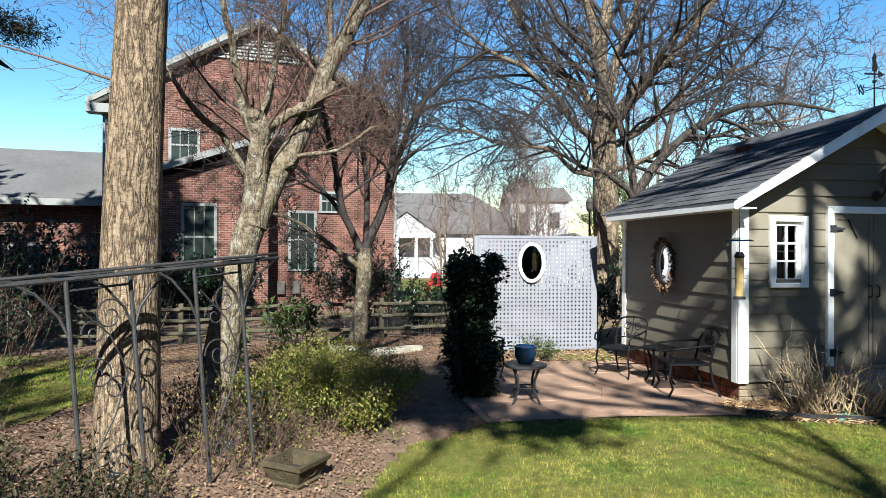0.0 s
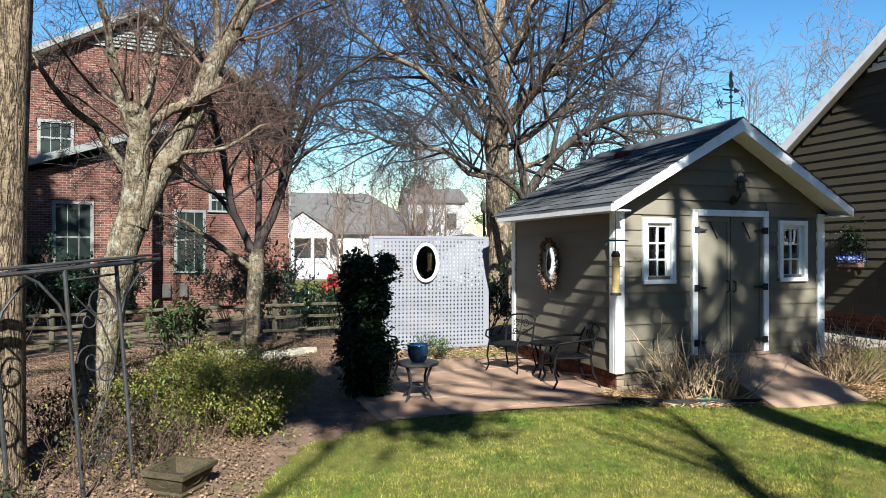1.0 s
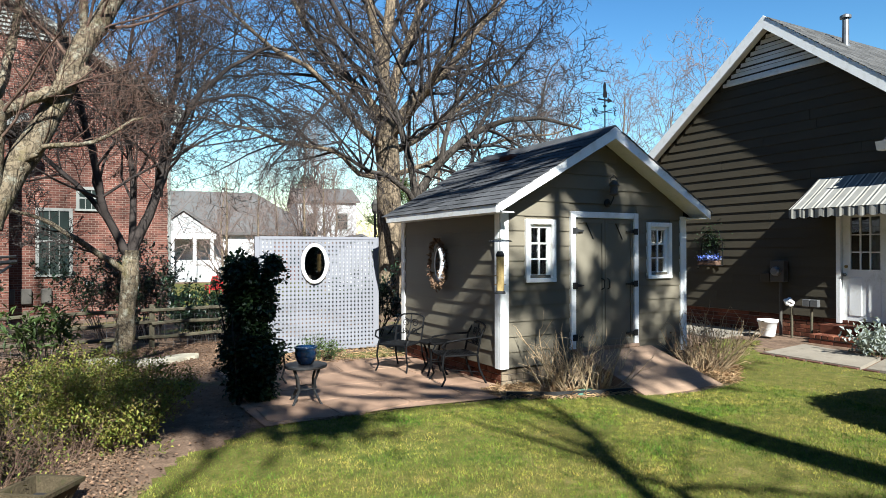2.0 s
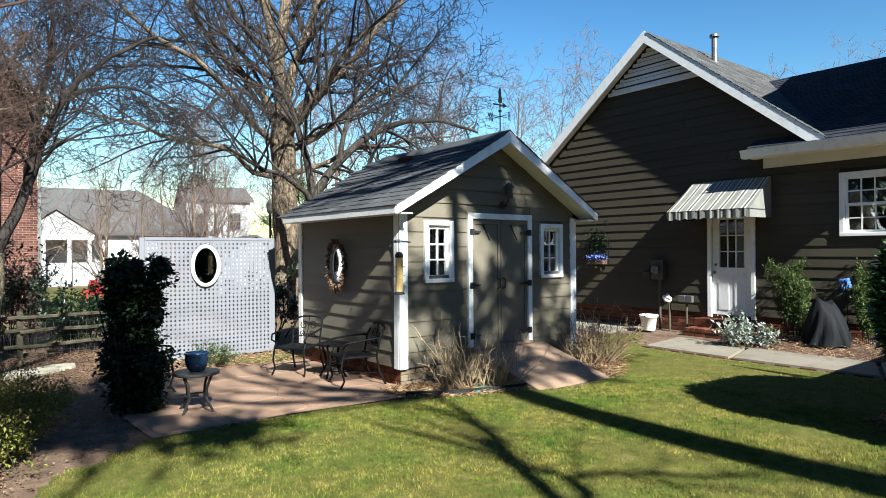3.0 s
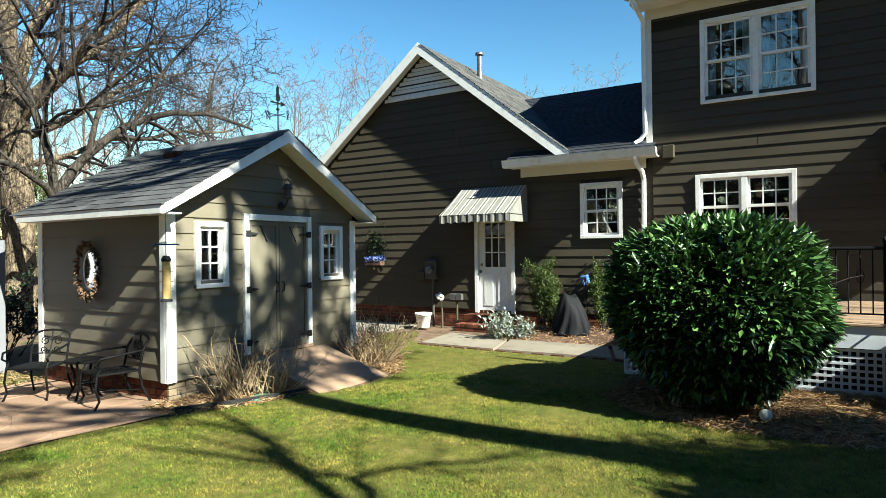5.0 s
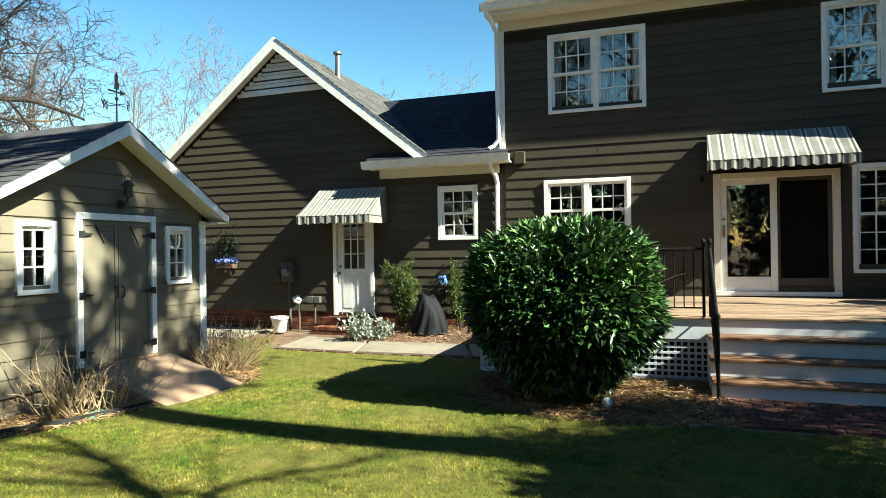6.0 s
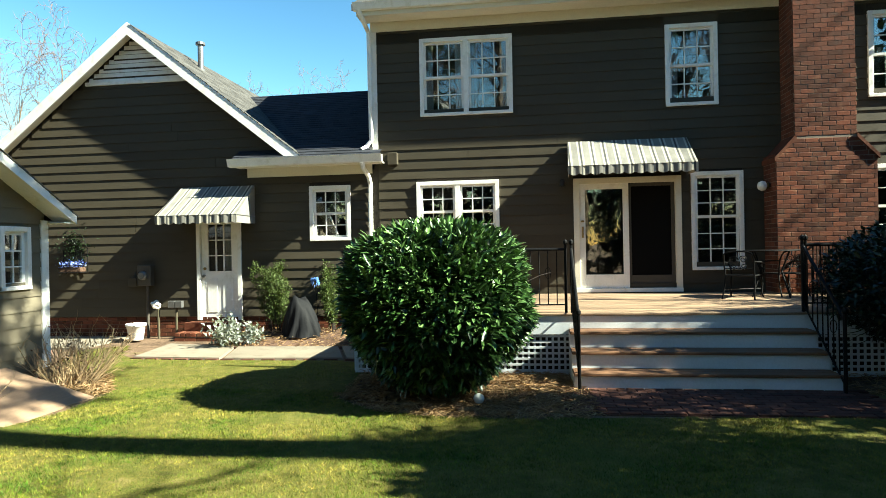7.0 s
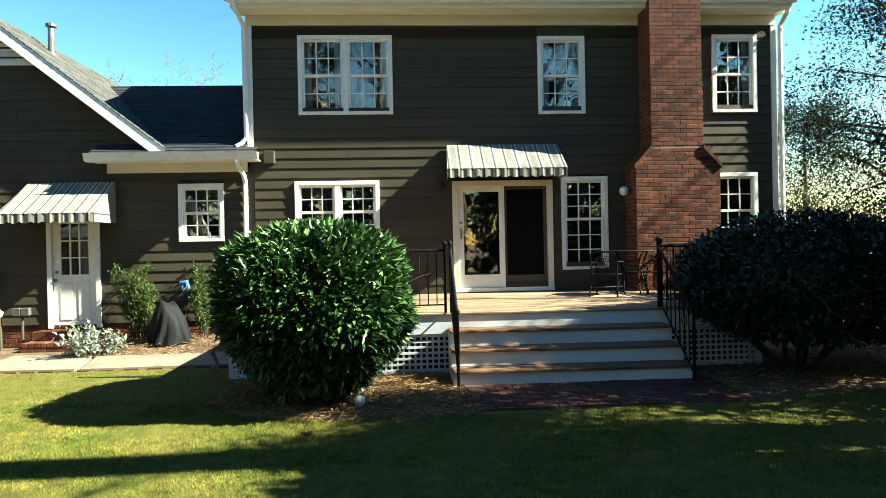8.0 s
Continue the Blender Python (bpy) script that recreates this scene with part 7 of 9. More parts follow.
def ivy_column():
    rg = np.random.default_rng(73)
    s = thing("ivy_column", "tall dark ivy grown over a narrow post", "climber", (1.5, 6.85, 0))
    part("woody_growth", stems_mesh(rg, 9, (0.16, 0.16), 1, 1.3, 0.014, M["twig"], lean=0.1)[0], None, s)
    cs, ds = [], []
    for k in range(70):
        z, a = 0.08 + 1.42 * (k + rg.uniform(0, 1)) / 70, k * 2.4 + rg.normal(0, 0.5)
        q = (0.21 - 0.09 * (z < 0.35) + 0.05 * math.sin(z * 5.5) + 0.03 * math.sin(z * 13)) * rg.uniform(0.7, 1.15)
        b = rg.uniform(0.10, 0.19)
        c, d = leaf_cloud(rg, 200, (q * math.cos(a), q * math.sin(a), z), (b, b, b * 0.9), 0.2, 4, 0.45)
        cs.append(c)
        ds.append(d)
    c, d = np.concatenate(cs), np.concatenate(ds)
    c[:, 2] = np.clip(c[:, 2], 0.03, 1.7)
    part("foliage", leaf_mesh("foliage", c, d + np.array((0, 0, 0.1)), 0.055, 0.042, M["ivy"], rg, 0.6, 0.15, 0.6), None, s)


def leafy_shrub(name, label, at, foot, height, stems, leaves, leaf, mat, stem_mat, seed, lean=0.6, r=0.006, depth=2, from_level=0, spread=0.8, category="shrub", spec=None):
    """A loose shrub: leaves scattered along its twigs."""
    rg = np.random.default_rng(seed)
    s = thing(name, label, category, at)
    me, lines = stems_mesh(rg, stems, foot, 1, height, r, stem_mat, lean=lean, depth=depth, spec=spec)
    part("woody_growth", me, None, s)
    if leaves:
        pool = np.array([p for l in lines for k, p in enumerate(l[0]) if k >= 2 or l[2] > 0])
        c = pool[rg.integers(0, len(pool), leaves)] + rg.normal(0, 0.03, (leaves, 3))
        c[:, 2] = np.maximum(c[:, 2], 0.03)
        part("foliage", leaf_mesh("foliage", c, np.tile((0, 0, 0.6), (leaves, 1)) + rg.normal(0, 0.5, (leaves, 3)), leaf[0], leaf[1], mat, rg, 0.3, 0.2, spread), None, s)
    return s


laurel()
dark_bush()
ivy_column()
for k, (x, y, h, n) in enumerate(((0.05, 6.0, 0.58, 60), (-0.15, 7.3, 0.58, 46), (0.35, 6.9, 0.55, 46), (-0.5, 6.7, 0.52, 36))):
    leafy_shrub("yellow_shrub", "loose yellow-green shrub over tan stems", (x, y, 0), (0.32, 0.32), h, n, 11000 if k == 0 else 7000, (0.034, 0.016), M["yellowgreen"], M["twig_warm"], 80 + k, 1.15, 0.005)
leafy_shrub("evergreen_seedling", "broad-leaved dark green shrub by the fence", (-0.6, 11.2, -0.1), (0.25, 0.25), 0.8, 12, 420, (0.17, 0.05), M["boxleaf"], M["twig"], 91, 0.6, 0.008)
leafy_shrub("evergreen_seedling", "broad-leaved dark green shrub by the fence", (-1.5, 9.8, -0.05), (0.2, 0.2), 0.5, 9, 200, (0.15, 0.045), M["boxleaf"], M["twig"], 92, 0.6, 0.008)
for k, (x, y, h) in enumerate(((-1.75, 3.75, 0.55), (-1.25, 3.7, 0.42), (-2.3, 4.3, 0.6), (-2.9, 5.2, 0.75), (-0.95, 5.6, 0.5), (-3.6, 6.5, 0.9), (-0.6, 5.5, 0.35))):
    leafy_shrub("dark_shrub", "low dark twiggy shrub with sparse leaves", (x, y, 0), (0.3, 0.3), h, 18, 700, (0.05, 0.02), M["dusky"], M["twig_warm"], 95 + k, 0.8, 0.006)
for k, (x, y, h) in enumerate(((-5.2, 11.0, 1.5), (-6.6, 12.6, 1.8), (-4.4, 14.6, 1.4), (-8.0, 15.2, 2.2))):
    leafy_shrub("bare_shrub", "tangled bare shrub with a few dark leaves", (x, y, ground_z(x, y)), (0.7, 0.7), h, 30, 1100, (0.08, 0.04), M["holly"], M["twig_warm"], 110 + k, 0.7, 0.011)
for k, (x, y, h, f) in enumerate(((1.15, 14.2, 1.7, 0.5), (0.7, 15.2, 1.9, 0.6), (2.1, 13.4, 0.9, 0.4), (3.0, 13.2, 0.6, 0.4), (4.6, 11.2, 1.1, 0.4))):
    leafy_shrub("dark_hedge", "dense dark green shrub behind the fence", (x, y, ground_z(x, y)), (f, f), h, 26, 3000, (0.085, 0.045), M["holly"], M["twig"], 120 + k, 0.5, 0.01)
for k, (x, y, h, f) in enumerate(((-7.6, 17.5, 2.4, 0.8), (-9.4, 18.5, 2.7, 0.9), (-5.9, 18.8, 2.2, 0.7), (-11.0, 17.0, 2.4, 0.9), (-4.4, 19.6, 1.8, 0.6), (-3.2, 20.2, 1.5, 0.6))):
    leafy_shrub("dark_hedge", "tall dark evergreen shrub before the brick house", (x, y, ground_z(x, y)), (f, f), h, 30, 4200, (0.13, 0.07), M["holly"], M["twig"], 160 + k, 0.45, 0.012)
for k, (x, y, h) in enumerate(((-2.05, 3.7, 0.45), (-1.55, 3.55, 0.38), (-2.5, 4.1, 0.55))):
    leafy_shrub("dark_shrub", "low dark twiggy shrub thick with small leaves", (x, y, 0), (0.26, 0.26), h, 24, 1700, (0.045, 0.02), M["dusky"], M["twig_warm"], 170 + k, 0.9, 0.005)
for k, (x, y, h, n) in enumerate(((-0.62, 5.05, 0.42, 26), (-0.9, 5.3, 0.5, 30), (-0.35, 5.3, 0.4, 24), (-1.2, 5.9, 0.6, 26), (-0.95, 4.55, 0.3, 18))):
    leafy_shrub("bare_shrub", "low tangle of bare brown twigs in the bed", (x, y, 0), (0.3, 0.3), h, n, 160, (0.03, 0.014), M["yellowgreen"], M["twig_warm"], 185 + k, 1.1, 0.004)
for k, (x, y, h, n) in enumerate(((4.85, 5.5, 0.74, 34), (5.12, 5.45, 0.6, 20), (4.62, 5.65, 0.5, 17))):
    leafy_shrub("bare_hydrangea", "leafless straw-coloured hydrangea canes", (x, y, 0), (0.24, 0.16), h, n, 0, (0.035, 0.03), M["straw"], M["cane"], 130 + k, 1.15, 0.0105, 1)
for k, (x, y, h, n) in enumerate(((7.25, 5.7, 0.74, 60), (6.98, 5.65, 0.58, 28), (7.55, 5.9, 0.62, 32))):
    leafy_shrub("bare_hydrangea", "leafless straw-coloured hydrangea canes with dry heads", (x, y, 0), (0.24, 0.2), h, n, 90, (0.04, 0.035), M["litter"], M["cane"], 140 + k, 1.0, 0.0085, 1)
leafy_shrub("box_shrub", "small rounded green shrub at the lattice foot", (2.95, 9.0, 0), (0.12, 0.12), 0.3, 16, 1300, (0.035, 0.02), M["boxleaf"], M["twig"], 150, 1.0, 0.005)
leafy_shrub("silver_plant", "low plant with pale silvery leaves", (10.2, 4.95, 0), (0.2, 0.24), 0.46, 20, 800, (0.09, 0.05), M["silverleaf"], M["boxleaf"], 151, 0.9, 0.007, 1)
leafy_shrub("upright_shrub", "upright light green shrub against the siding", (11.05, 4.62, 0.1), (0.13, 0.13), 1.2, 20, 6200, (0.05, 0.022), M["boxleaf"], M["twig"], 152, 0.04, 0.007, 1, spec=dict(ratio=(0.22, 0.2), spread=(24, 24), wander=(0.04, 0.1)))
leafy_shrub("upright_shrub", "upright light green shrub against the siding", (11.05, 3.55, 0.1), (0.11, 0.11), 1.2, 16, 4600, (0.05, 0.022), M["boxleaf"], M["twig"], 153, 0.04, 0.007, 1, spec=dict(ratio=(0.22, 0.2), spread=(24, 24), wander=(0.04, 0.1)))

# ---- patio, path, pads ----
def paved(name, label, cells, mat, thick, kind="structure", category="paving"):
    """Slabs laid one by one: each cell is (x0, x1, y0, y1, z of its top)."""
    t = thing(name, label, category, (0, 0, 0), kind=kind)
    for x0, x1, y0, y1, z in cells:
        me = mesh_of("slab", boxes((0, x1 - x0, 0, y1 - y0, -thick, 0), bevel=0.008), mat)
        piece("slab", me, t, pose(x0, y0, z, rng.uniform(-0.3, 0.3), rng.uniform(-0.3, 0.3), 0))
    return t


def build_patio():
    """Broad irregular flagstones, their outlines worn round, with sandy joints."""
    t = thing("patio", "pinkish tan flagstone patio with sandy joints", "patio", (0, 0, 0), kind="structure")
    rg = np.random.default_rng(160)
    cols = [1.45, 2.15, 2.95, 3.6, 4.2]
    rows_y = [5.82, 6.45, 7.15, 7.8, 8.5]
    bed = bmesh.new()
    vs = [bed.verts.new((x, y, 0.020)) for x, y in ((1.4, 5.72), (2.7, 5.74), (3.95, 5.6), (4.22, 5.9), (4.22, 8.6), (2.6, 8.75), (1.85, 8.1), (1.35, 6.6))]
    bed.faces.new(vs)
    part("sand_bed", bed, M["patio"], t)
    corners = [[(x + rg.uniform(-0.12, 0.12) * (0 < i < 4), y + rg.uniform(-0.12, 0.12) - 0.02 * x + (0.25 if i == 0 and j == 4 else 0)) for j, y in enumerate(rows_y)] for i, x in enumerate(cols)]
    for i in range(4):
        for j in range(4):
            q = [Vector((*corners[a][b], 0)) for a, b in ((i, j), (i + 1, j), (i + 1, j + 1), (i, j + 1))]
            c = sum(q, Vector()) / 4
            ring = []
            for k in range(4):
                a, b = q[k], q[(k + 1) % 4]
                for f in (0.12, 0.37, 0.63, 0.88):
                    p = a + (b - a) * f
                    p = p + (c - p).normalized() * (0.004 + rg.uniform(0, 0.008))
                    ring.append(p - c)
            bm = bmesh.new()
            lo, hi = [bm.verts.new((p.x, p.y, -0.03)) for p in ring], [bm.verts.new((p.x, p.y, 0.012)) for p in ring]
            top = [bm.verts.new((p.x * 0.985, p.y * 0.985, 0.018)) for p in ring]
            bm.faces.new(top)
            for r0, r1 in ((lo, hi), (hi, top)):
                for k in range(16):
                    bm.faces.new((r0[k], r0[(k + 1) % 16], r1[(k + 1) % 16], r1[k]))
            piece("flagstone", mesh_of("flagstone", bm, M["patio"]), t, pose(c.x, c.y, 0.008 + rg.uniform(0, 0.004)))


build_patio()


def build_paths():
    t = thing("garden_path", "tan concrete path to the back door edged with brick", "path", (0, 0, 0), kind="structure")
    pts_in = [(9.0, 6.1), (8.92, 4.6), (8.98, 2.7), (8.9, 2.15)]
    pts_out = [(10.35, 6.3), (10.02, 4.9), (10.05, 3.1), (10.3, 2.15)]
    n = 3
    def along(P, f):
        s = f * (len(P) - 1)
        i = min(int(s), len(P) - 2)
        return Vector((*P[i], 0)).lerp(Vector((*P[i + 1], 0)), s - i)
    for k in range(n):
        q = [along(pts_in, (k + 0.02) / n), along(pts_in, (k + 0.98) / n), along(pts_out, (k + 0.98) / n), along(pts_out, (k + 0.02) / n)]
        c = sum(q, Vector()) / 4
        bm = bmesh.new()
        lo, hi = [bm.verts.new((p.x - c.x, p.y - c.y, -0.05)) for p in q], [bm.verts.new(((p.x - c.x) * 0.99, (p.y - c.y) * 0.99, 0.0)) for p in q]
        bm.faces.new(hi)
        for a in range(4):
            b = (a + 1) % 4
            bm.faces.new((lo[a], lo[b], hi[b], hi[a]))
        piece("slab", mesh_of("slab", bm, M["concrete"]), t, pose(c.x, c.y, 0.042))
    br = mesh_of("edging_brick", boxes((0, 0.2, 0, 0.09, 0, 0.06), bevel=0.005), M["paver"])
    for P in (pts_in, pts_out):
        L = sum((Vector(b) - Vector(a)).length for a, b in zip(P, P[1:]))
        m = int(L / 0.21)
        for k in range(m):
            a, b = along(P, k / m), along(P, (k + 1) / m)
            piece("edging_brick", br, t, pose(a.x - 0.045, a.y, -0.032, 0, 0, math.degrees(math.atan2(b.y - a.y, b.x - a.x))))
    paved("side_path", "short tan concrete walk beside the wing", [(9.9, 11.3, 7.6, 9.0, 0.03), (9.9, 11.3, 9.02, 10.4, 0.03)], M["concrete"], 0.06)
    pad = thing("brick_pad", "dark red brick paving before the deck steps", "paving", (0, 0, 0), kind="structure")
    pv = mesh_of("paver", boxes((0, 0.196, 0, 0.094, -0.05, 0), bevel=0.005), M["paver"])
    part("sand_bed", boxes((6.12, 7.22, -3.5, -0.38, -0.03, 0.012)), M["earth"], pad)
    for i in range(11):
        for j in range(15):
            x, y = 6.13 + i * 0.1, -3.48 + j * 0.206 + (0.103 if i % 2 else 0)
            piece("paver", pv, pad, pose(x + 0.094, y, 0.030 + rng.uniform(-0.003, 0.003), 0, 0, 90))
    st = thing("brick_step", "low red brick step at the back door", "step", (0, 0, 0))
    part("core", boxes((10.84, 11.36, 5.33, 6.47, 0.0, 0.13)), M["mortar"], st)
    used = [0]
    brick_face(st, Matrix.Translation((10.83, 0, 0)) @ pose(0, 0, 0, 0, 0, -90), 1.1, 0.0, 0.075, lambda z: (-6.48, -5.32), used)
    sb = mesh_of("step_brick", boxes((0, 0.09, 0, 0.2, 0, 0.07), bevel=0.005), M["brick"])
    for k in range(11):
        for j in range(2):
            piece("step_brick", sb, st, pose(11.02 + j * 0.21, 5.32 + k * 0.105, 0.085, 0, 0, 90))
    part("landing", boxes((11.1, 11.38, 5.36, 6.44, 0.16, 0.31), bevel=0.006), M["brick"], st)
    # foundation bricks of the wing
    brick_face(garage, Matrix.Translation((0.008, 0, 0)) @ pose(0, 0, 0, 0, 0, -90), 8, 0.02, 0.38, lambda z: (-WING_L + 0.02, -2.85), [0], 200)


build_paths()


# ---- lattice screen with its mirror, wreath and feeder ----
def build_lattice():
    x0, y0, x1, y1, top = 2.22, 9.74, 4.13, 9.62, 1.80
    w = math.hypot(x1 - x0, y1 - y0)
    t = thing("lattice_screen", "white square-lattice privacy screen between two posts", "screen", (x0, y0, 0), rz=math.degrees(math.atan2(y1 - y0, x1 - x0)))
    n = 30
    for i in range(n + 1):
        x = 0.05 + (w - 0.1) * i / n
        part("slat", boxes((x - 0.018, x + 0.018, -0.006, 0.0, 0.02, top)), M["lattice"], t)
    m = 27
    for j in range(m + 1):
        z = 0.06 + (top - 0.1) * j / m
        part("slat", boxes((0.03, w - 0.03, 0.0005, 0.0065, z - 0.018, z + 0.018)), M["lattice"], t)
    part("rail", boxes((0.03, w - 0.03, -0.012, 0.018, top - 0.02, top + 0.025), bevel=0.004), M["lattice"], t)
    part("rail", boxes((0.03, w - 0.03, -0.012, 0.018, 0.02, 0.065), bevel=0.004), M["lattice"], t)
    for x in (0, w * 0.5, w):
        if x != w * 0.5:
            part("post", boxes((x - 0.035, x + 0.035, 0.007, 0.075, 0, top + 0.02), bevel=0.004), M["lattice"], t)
    o = thing("oval_mirror", "oval mirror in a white frame on the lattice", "mirror", (x0 + 0.87 * math.cos(-0.06), y0 + 0.87 * math.sin(-0.06) - 0.03, 1.40), rz=-3.6)
    bm = bmesh.new()
    prof = [(0.0, 0.02), (0.02, 0.03), (0.05, 0.02), (0.055, 0.0), (0.0, 0.0)]
    ring = [[bm.verts.new(((0.165 + p[0]) * math.cos(a), -p[1], (0.265 + p[0]) * math.sin(a))) for p in prof] for a in np.linspace(0, 2 * math.pi, 36, endpoint=False)]
    for i in range(36):
        for k in range(5):
            bm.faces.new((ring[i][k], ring[(i + 1) % 36][k], ring[(i + 1) % 36][(k + 1) % 5], ring[i][(k + 1) % 5]))
    part("mirror_frame", bm, M["white"], o, smooth=True)
    bm = bmesh.new()
    bm.faces.new([bm.verts.new((0.17 * math.cos(a), -0.008, 0.27 * math.sin(a))) for a in np.linspace(0, 2 * math.pi, 40, endpoint=False)])
    part("mirror_glass", bm, M["mirror"], o)
    w2 = thing("wreath_mirror", "oval wall mirror ringed by a dry leaf wreath", "mirror", (SX0 - 0.03, 7.46, 1.42), rz=-90)
    bm = bmesh.new()
    bm.faces.new([bm.verts.new((0.15 * math.cos(a), -0.012, 0.235 * math.sin(a))) for a in np.linspace(0, 2 * math.pi, 36, endpoint=False)])
    part("mirror_glass", bm, M["mirror"], w2)
    part("mirror_edge", rod([(0.15 * math.cos(a), -0.012, 0.235 * math.sin(a)) for a in np.linspace(0, 2 * math.pi, 32, endpoint=False)], 0.008, 6, True), M["white"], w2)
    rg = np.random.default_rng(170)
    a = rg.uniform(0, 6.28, 420)
    k = rg.normal(1.12, 0.07, 420)
    c = np.stack([0.175 * k * np.cos(a), -0.03 - 0.03 * rg.uniform(0, 1, 420), 0.265 * k * np.sin(a)], 1)
    part("wreath", leaf_mesh("wreath", c, np.stack([np.cos(a), np.full(420, -0.5), np.sin(a)], 1), 0.06, 0.03, M["litter"], rg, 0.2, 0.2, 0.6), None, w2, "brown dried leaf wreath")


build_lattice()


def build_feeder():
    f = thing("bird_feeder", "tall clear tube bird feeder with a disc baffle", "bird feeder", (3.90, 5.66, 1.13))
    tube_ = part("tube", lathe([(0.042, 0.02), (0.042, 0.40)], 16), M["seed"], f, "tube full of bird seed")
    part("base", lathe([(0.06, 0), (0.06, 0.012), (0.045, 0.03)], 16), M["hinge"], f)
    part("cap", lathe([(0.045, 0.40), (0.05, 0.42), (0.03, 0.46)], 16), M["hinge"], f)
    dome = part("baffle", lathe([(0.135, 0.56), (0.12, 0.575), (0.06, 0.59), (0.01, 0.60), (0.01, 0.595), (0.06, 0.584), (0.12, 0.569)], 20), M["glass"], f, "clear dome baffle")
    part("hanger", rod([(0, 0, 0.46), (0, 0, 0.88), (0.05, 0.06, 0.92)], 0.005, 5), M["hinge"], f)
    for z in (0.10, 0.2, 0.3):
        part("perch", rod([(-0.075, 0, z), (0.075, 0, z)], 0.004, 5), M["brass"], tube_)


build_feeder()


def spiral(c, r0, r1, turns, u, v, n=22, start=0.0):
    c, u, v = Vector(c), Vector(u), Vector(v)
    return [c + (u * math.cos(start + turns * 6.283 * i / n) + v * math.sin(start + turns * 6.283 * i / n)) * (r0 + (r1 - r0) * i / n) for i in range(n + 1)]


# ---- patio furniture ----
def scroll_chair(at, rz, label, mat="iron"):
    """An iron garden armchair: slatted seat, scrolled back, curved arms, splayed legs."""
    c = thing("garden_chair", label, "chair", at, rz=rz, group="iron chairs on the patio")
    c.scale = (0.9, 0.9, 0.87)
    s, h, bt = 0.235, 0.40, 0.76
    m = M[mat]
    part("seat_frame", rod([(-s, -s, h), (s, -s, h), (s * 0.95, s, h), (-s * 0.95, s, h)], 0.012, 6, True), m, c)
    for k in range(10):
        part("seat_slat", boxes((-s + 0.01, s - 0.01, -s + 0.012 + k * 0.046, -s + 0.046 + k * 0.046, h - 0.002, h + 0.01)), m, c)
    for sx in (-1, 1):
        part("leg", rod([(sx * s, -s, h), (sx * s * 1.05, -s - 0.02, h * 0.6), (sx * s * 1.02, -s + 0.02, h * 0.25), (sx * s * 1.1, -s - 0.04, 0.0)], 0.014, 6), m, c)
        part("leg", rod([(sx * s * 0.95, s, h), (sx * s * 0.98, s + 0.03, h * 0.5), (sx * s * 1.05, s + 0.12, 0.0)], 0.014, 6), m, c)
        part("back_post", rod([(sx * s * 0.95, s, h), (sx * s * 0.98, s + 0.05, h + 0.25), (sx * s * 0.92, s + 0.11, bt)], 0.014, 6), m, c)
        part("arm", rod([(sx * s * 0.97, s + 0.04, h + 0.24), (sx * (s + 0.05), 0.05, h + 0.23), (sx * (s + 0.05), -s + 0.02, h + 0.20), (sx * (s + 0.03), -s - 0.03, h + 0.13), (sx * s, -s + 0.04, h + 0.08), (sx * s, -s, h)], 0.014, 6), m, c)
    top = [(s * 0.92 * math.cos(a), s + 0.11 + 0.01, bt + 0.06 * math.sin(a)) for a in np.linspace(0, math.pi, 9)]
    back = part("backrest", rod(top, 0.014, 6), m, c)
    part("back_rail", rod([(-s * 0.95, s + 0.03, h + 0.12), (s * 0.95, s + 0.03, h + 0.12)], 0.009, 6), m, back)
    for sx in (-1, 1):
        part("scroll", rod(spiral((sx * 0.075, s + 0.085, h + 0.28), 0.065, 0.015, 1.6, (-sx, 0, 0), (0, 0.22, 1)), 0.007, 5), m, back)
        part("scroll", rod(spiral((sx * 0.075, s + 0.055, h + 0.16), 0.055, 0.015, 1.5, (-sx, 0, 0), (0, 0.2, -1)), 0.007, 5), m, back)
    part("splat", rod([(0, s + 0.03, h + 0.12), (0, s + 0.09, h + 0.25), (0, s + 0.12, bt + 0.05)], 0.008, 5), m, back)
    part("stretcher", rod([(-s * 1.0, -s, 0.16), (s * 1.0, s + 0.07, 0.16)], 0.007, 5), m, c)
    return c


scroll_chair((3.62, 7.62, 0.02), -55, "black wrought-iron armchair with a scrolled back by the shed")
scroll_chair((3.84, 6.55, 0.02), -100, "black wrought-iron armchair standing against the shed wall")
scroll_chair((1.72, 7.35, 0.02), 60, "grey iron armchair half hidden behind the ivy", "arch_iron")


def small_table(at, r, h, label, mat="arch_iron"):
    t = thing("side_table", label, "table", at)
    part("tabletop", lathe([(r * 0.97, h - 0.03), (r, h - 0.02), (r, h - 0.004), (r * 0.97, h)], 28), M[mat], t)
    for k in range(4):
        a = 0.6 + k * math.pi / 2
        ca, sa = math.cos(a), math.sin(a)
        leg = part("leg", rod([(ca * r * 0.8, sa * r * 0.8, h - 0.03), (ca * r * 0.55, sa * r * 0.55, h * 0.62), (ca * r * 0.5, sa * r * 0.5, h * 0.35), (ca * r * 0.86, sa * r * 0.86, 0.02), (ca * r * 0.95, sa * r * 0.95, 0.0)], 0.014, 6), M[mat], t)
    part("lower_ring", rod([(r * 0.5 * math.cos(a), r * 0.5 * math.sin(a), h * 0.4) for a in np.linspace(0, 6.283, 20, endpoint=False)], 0.008, 5, True), M[mat], t)
    return t


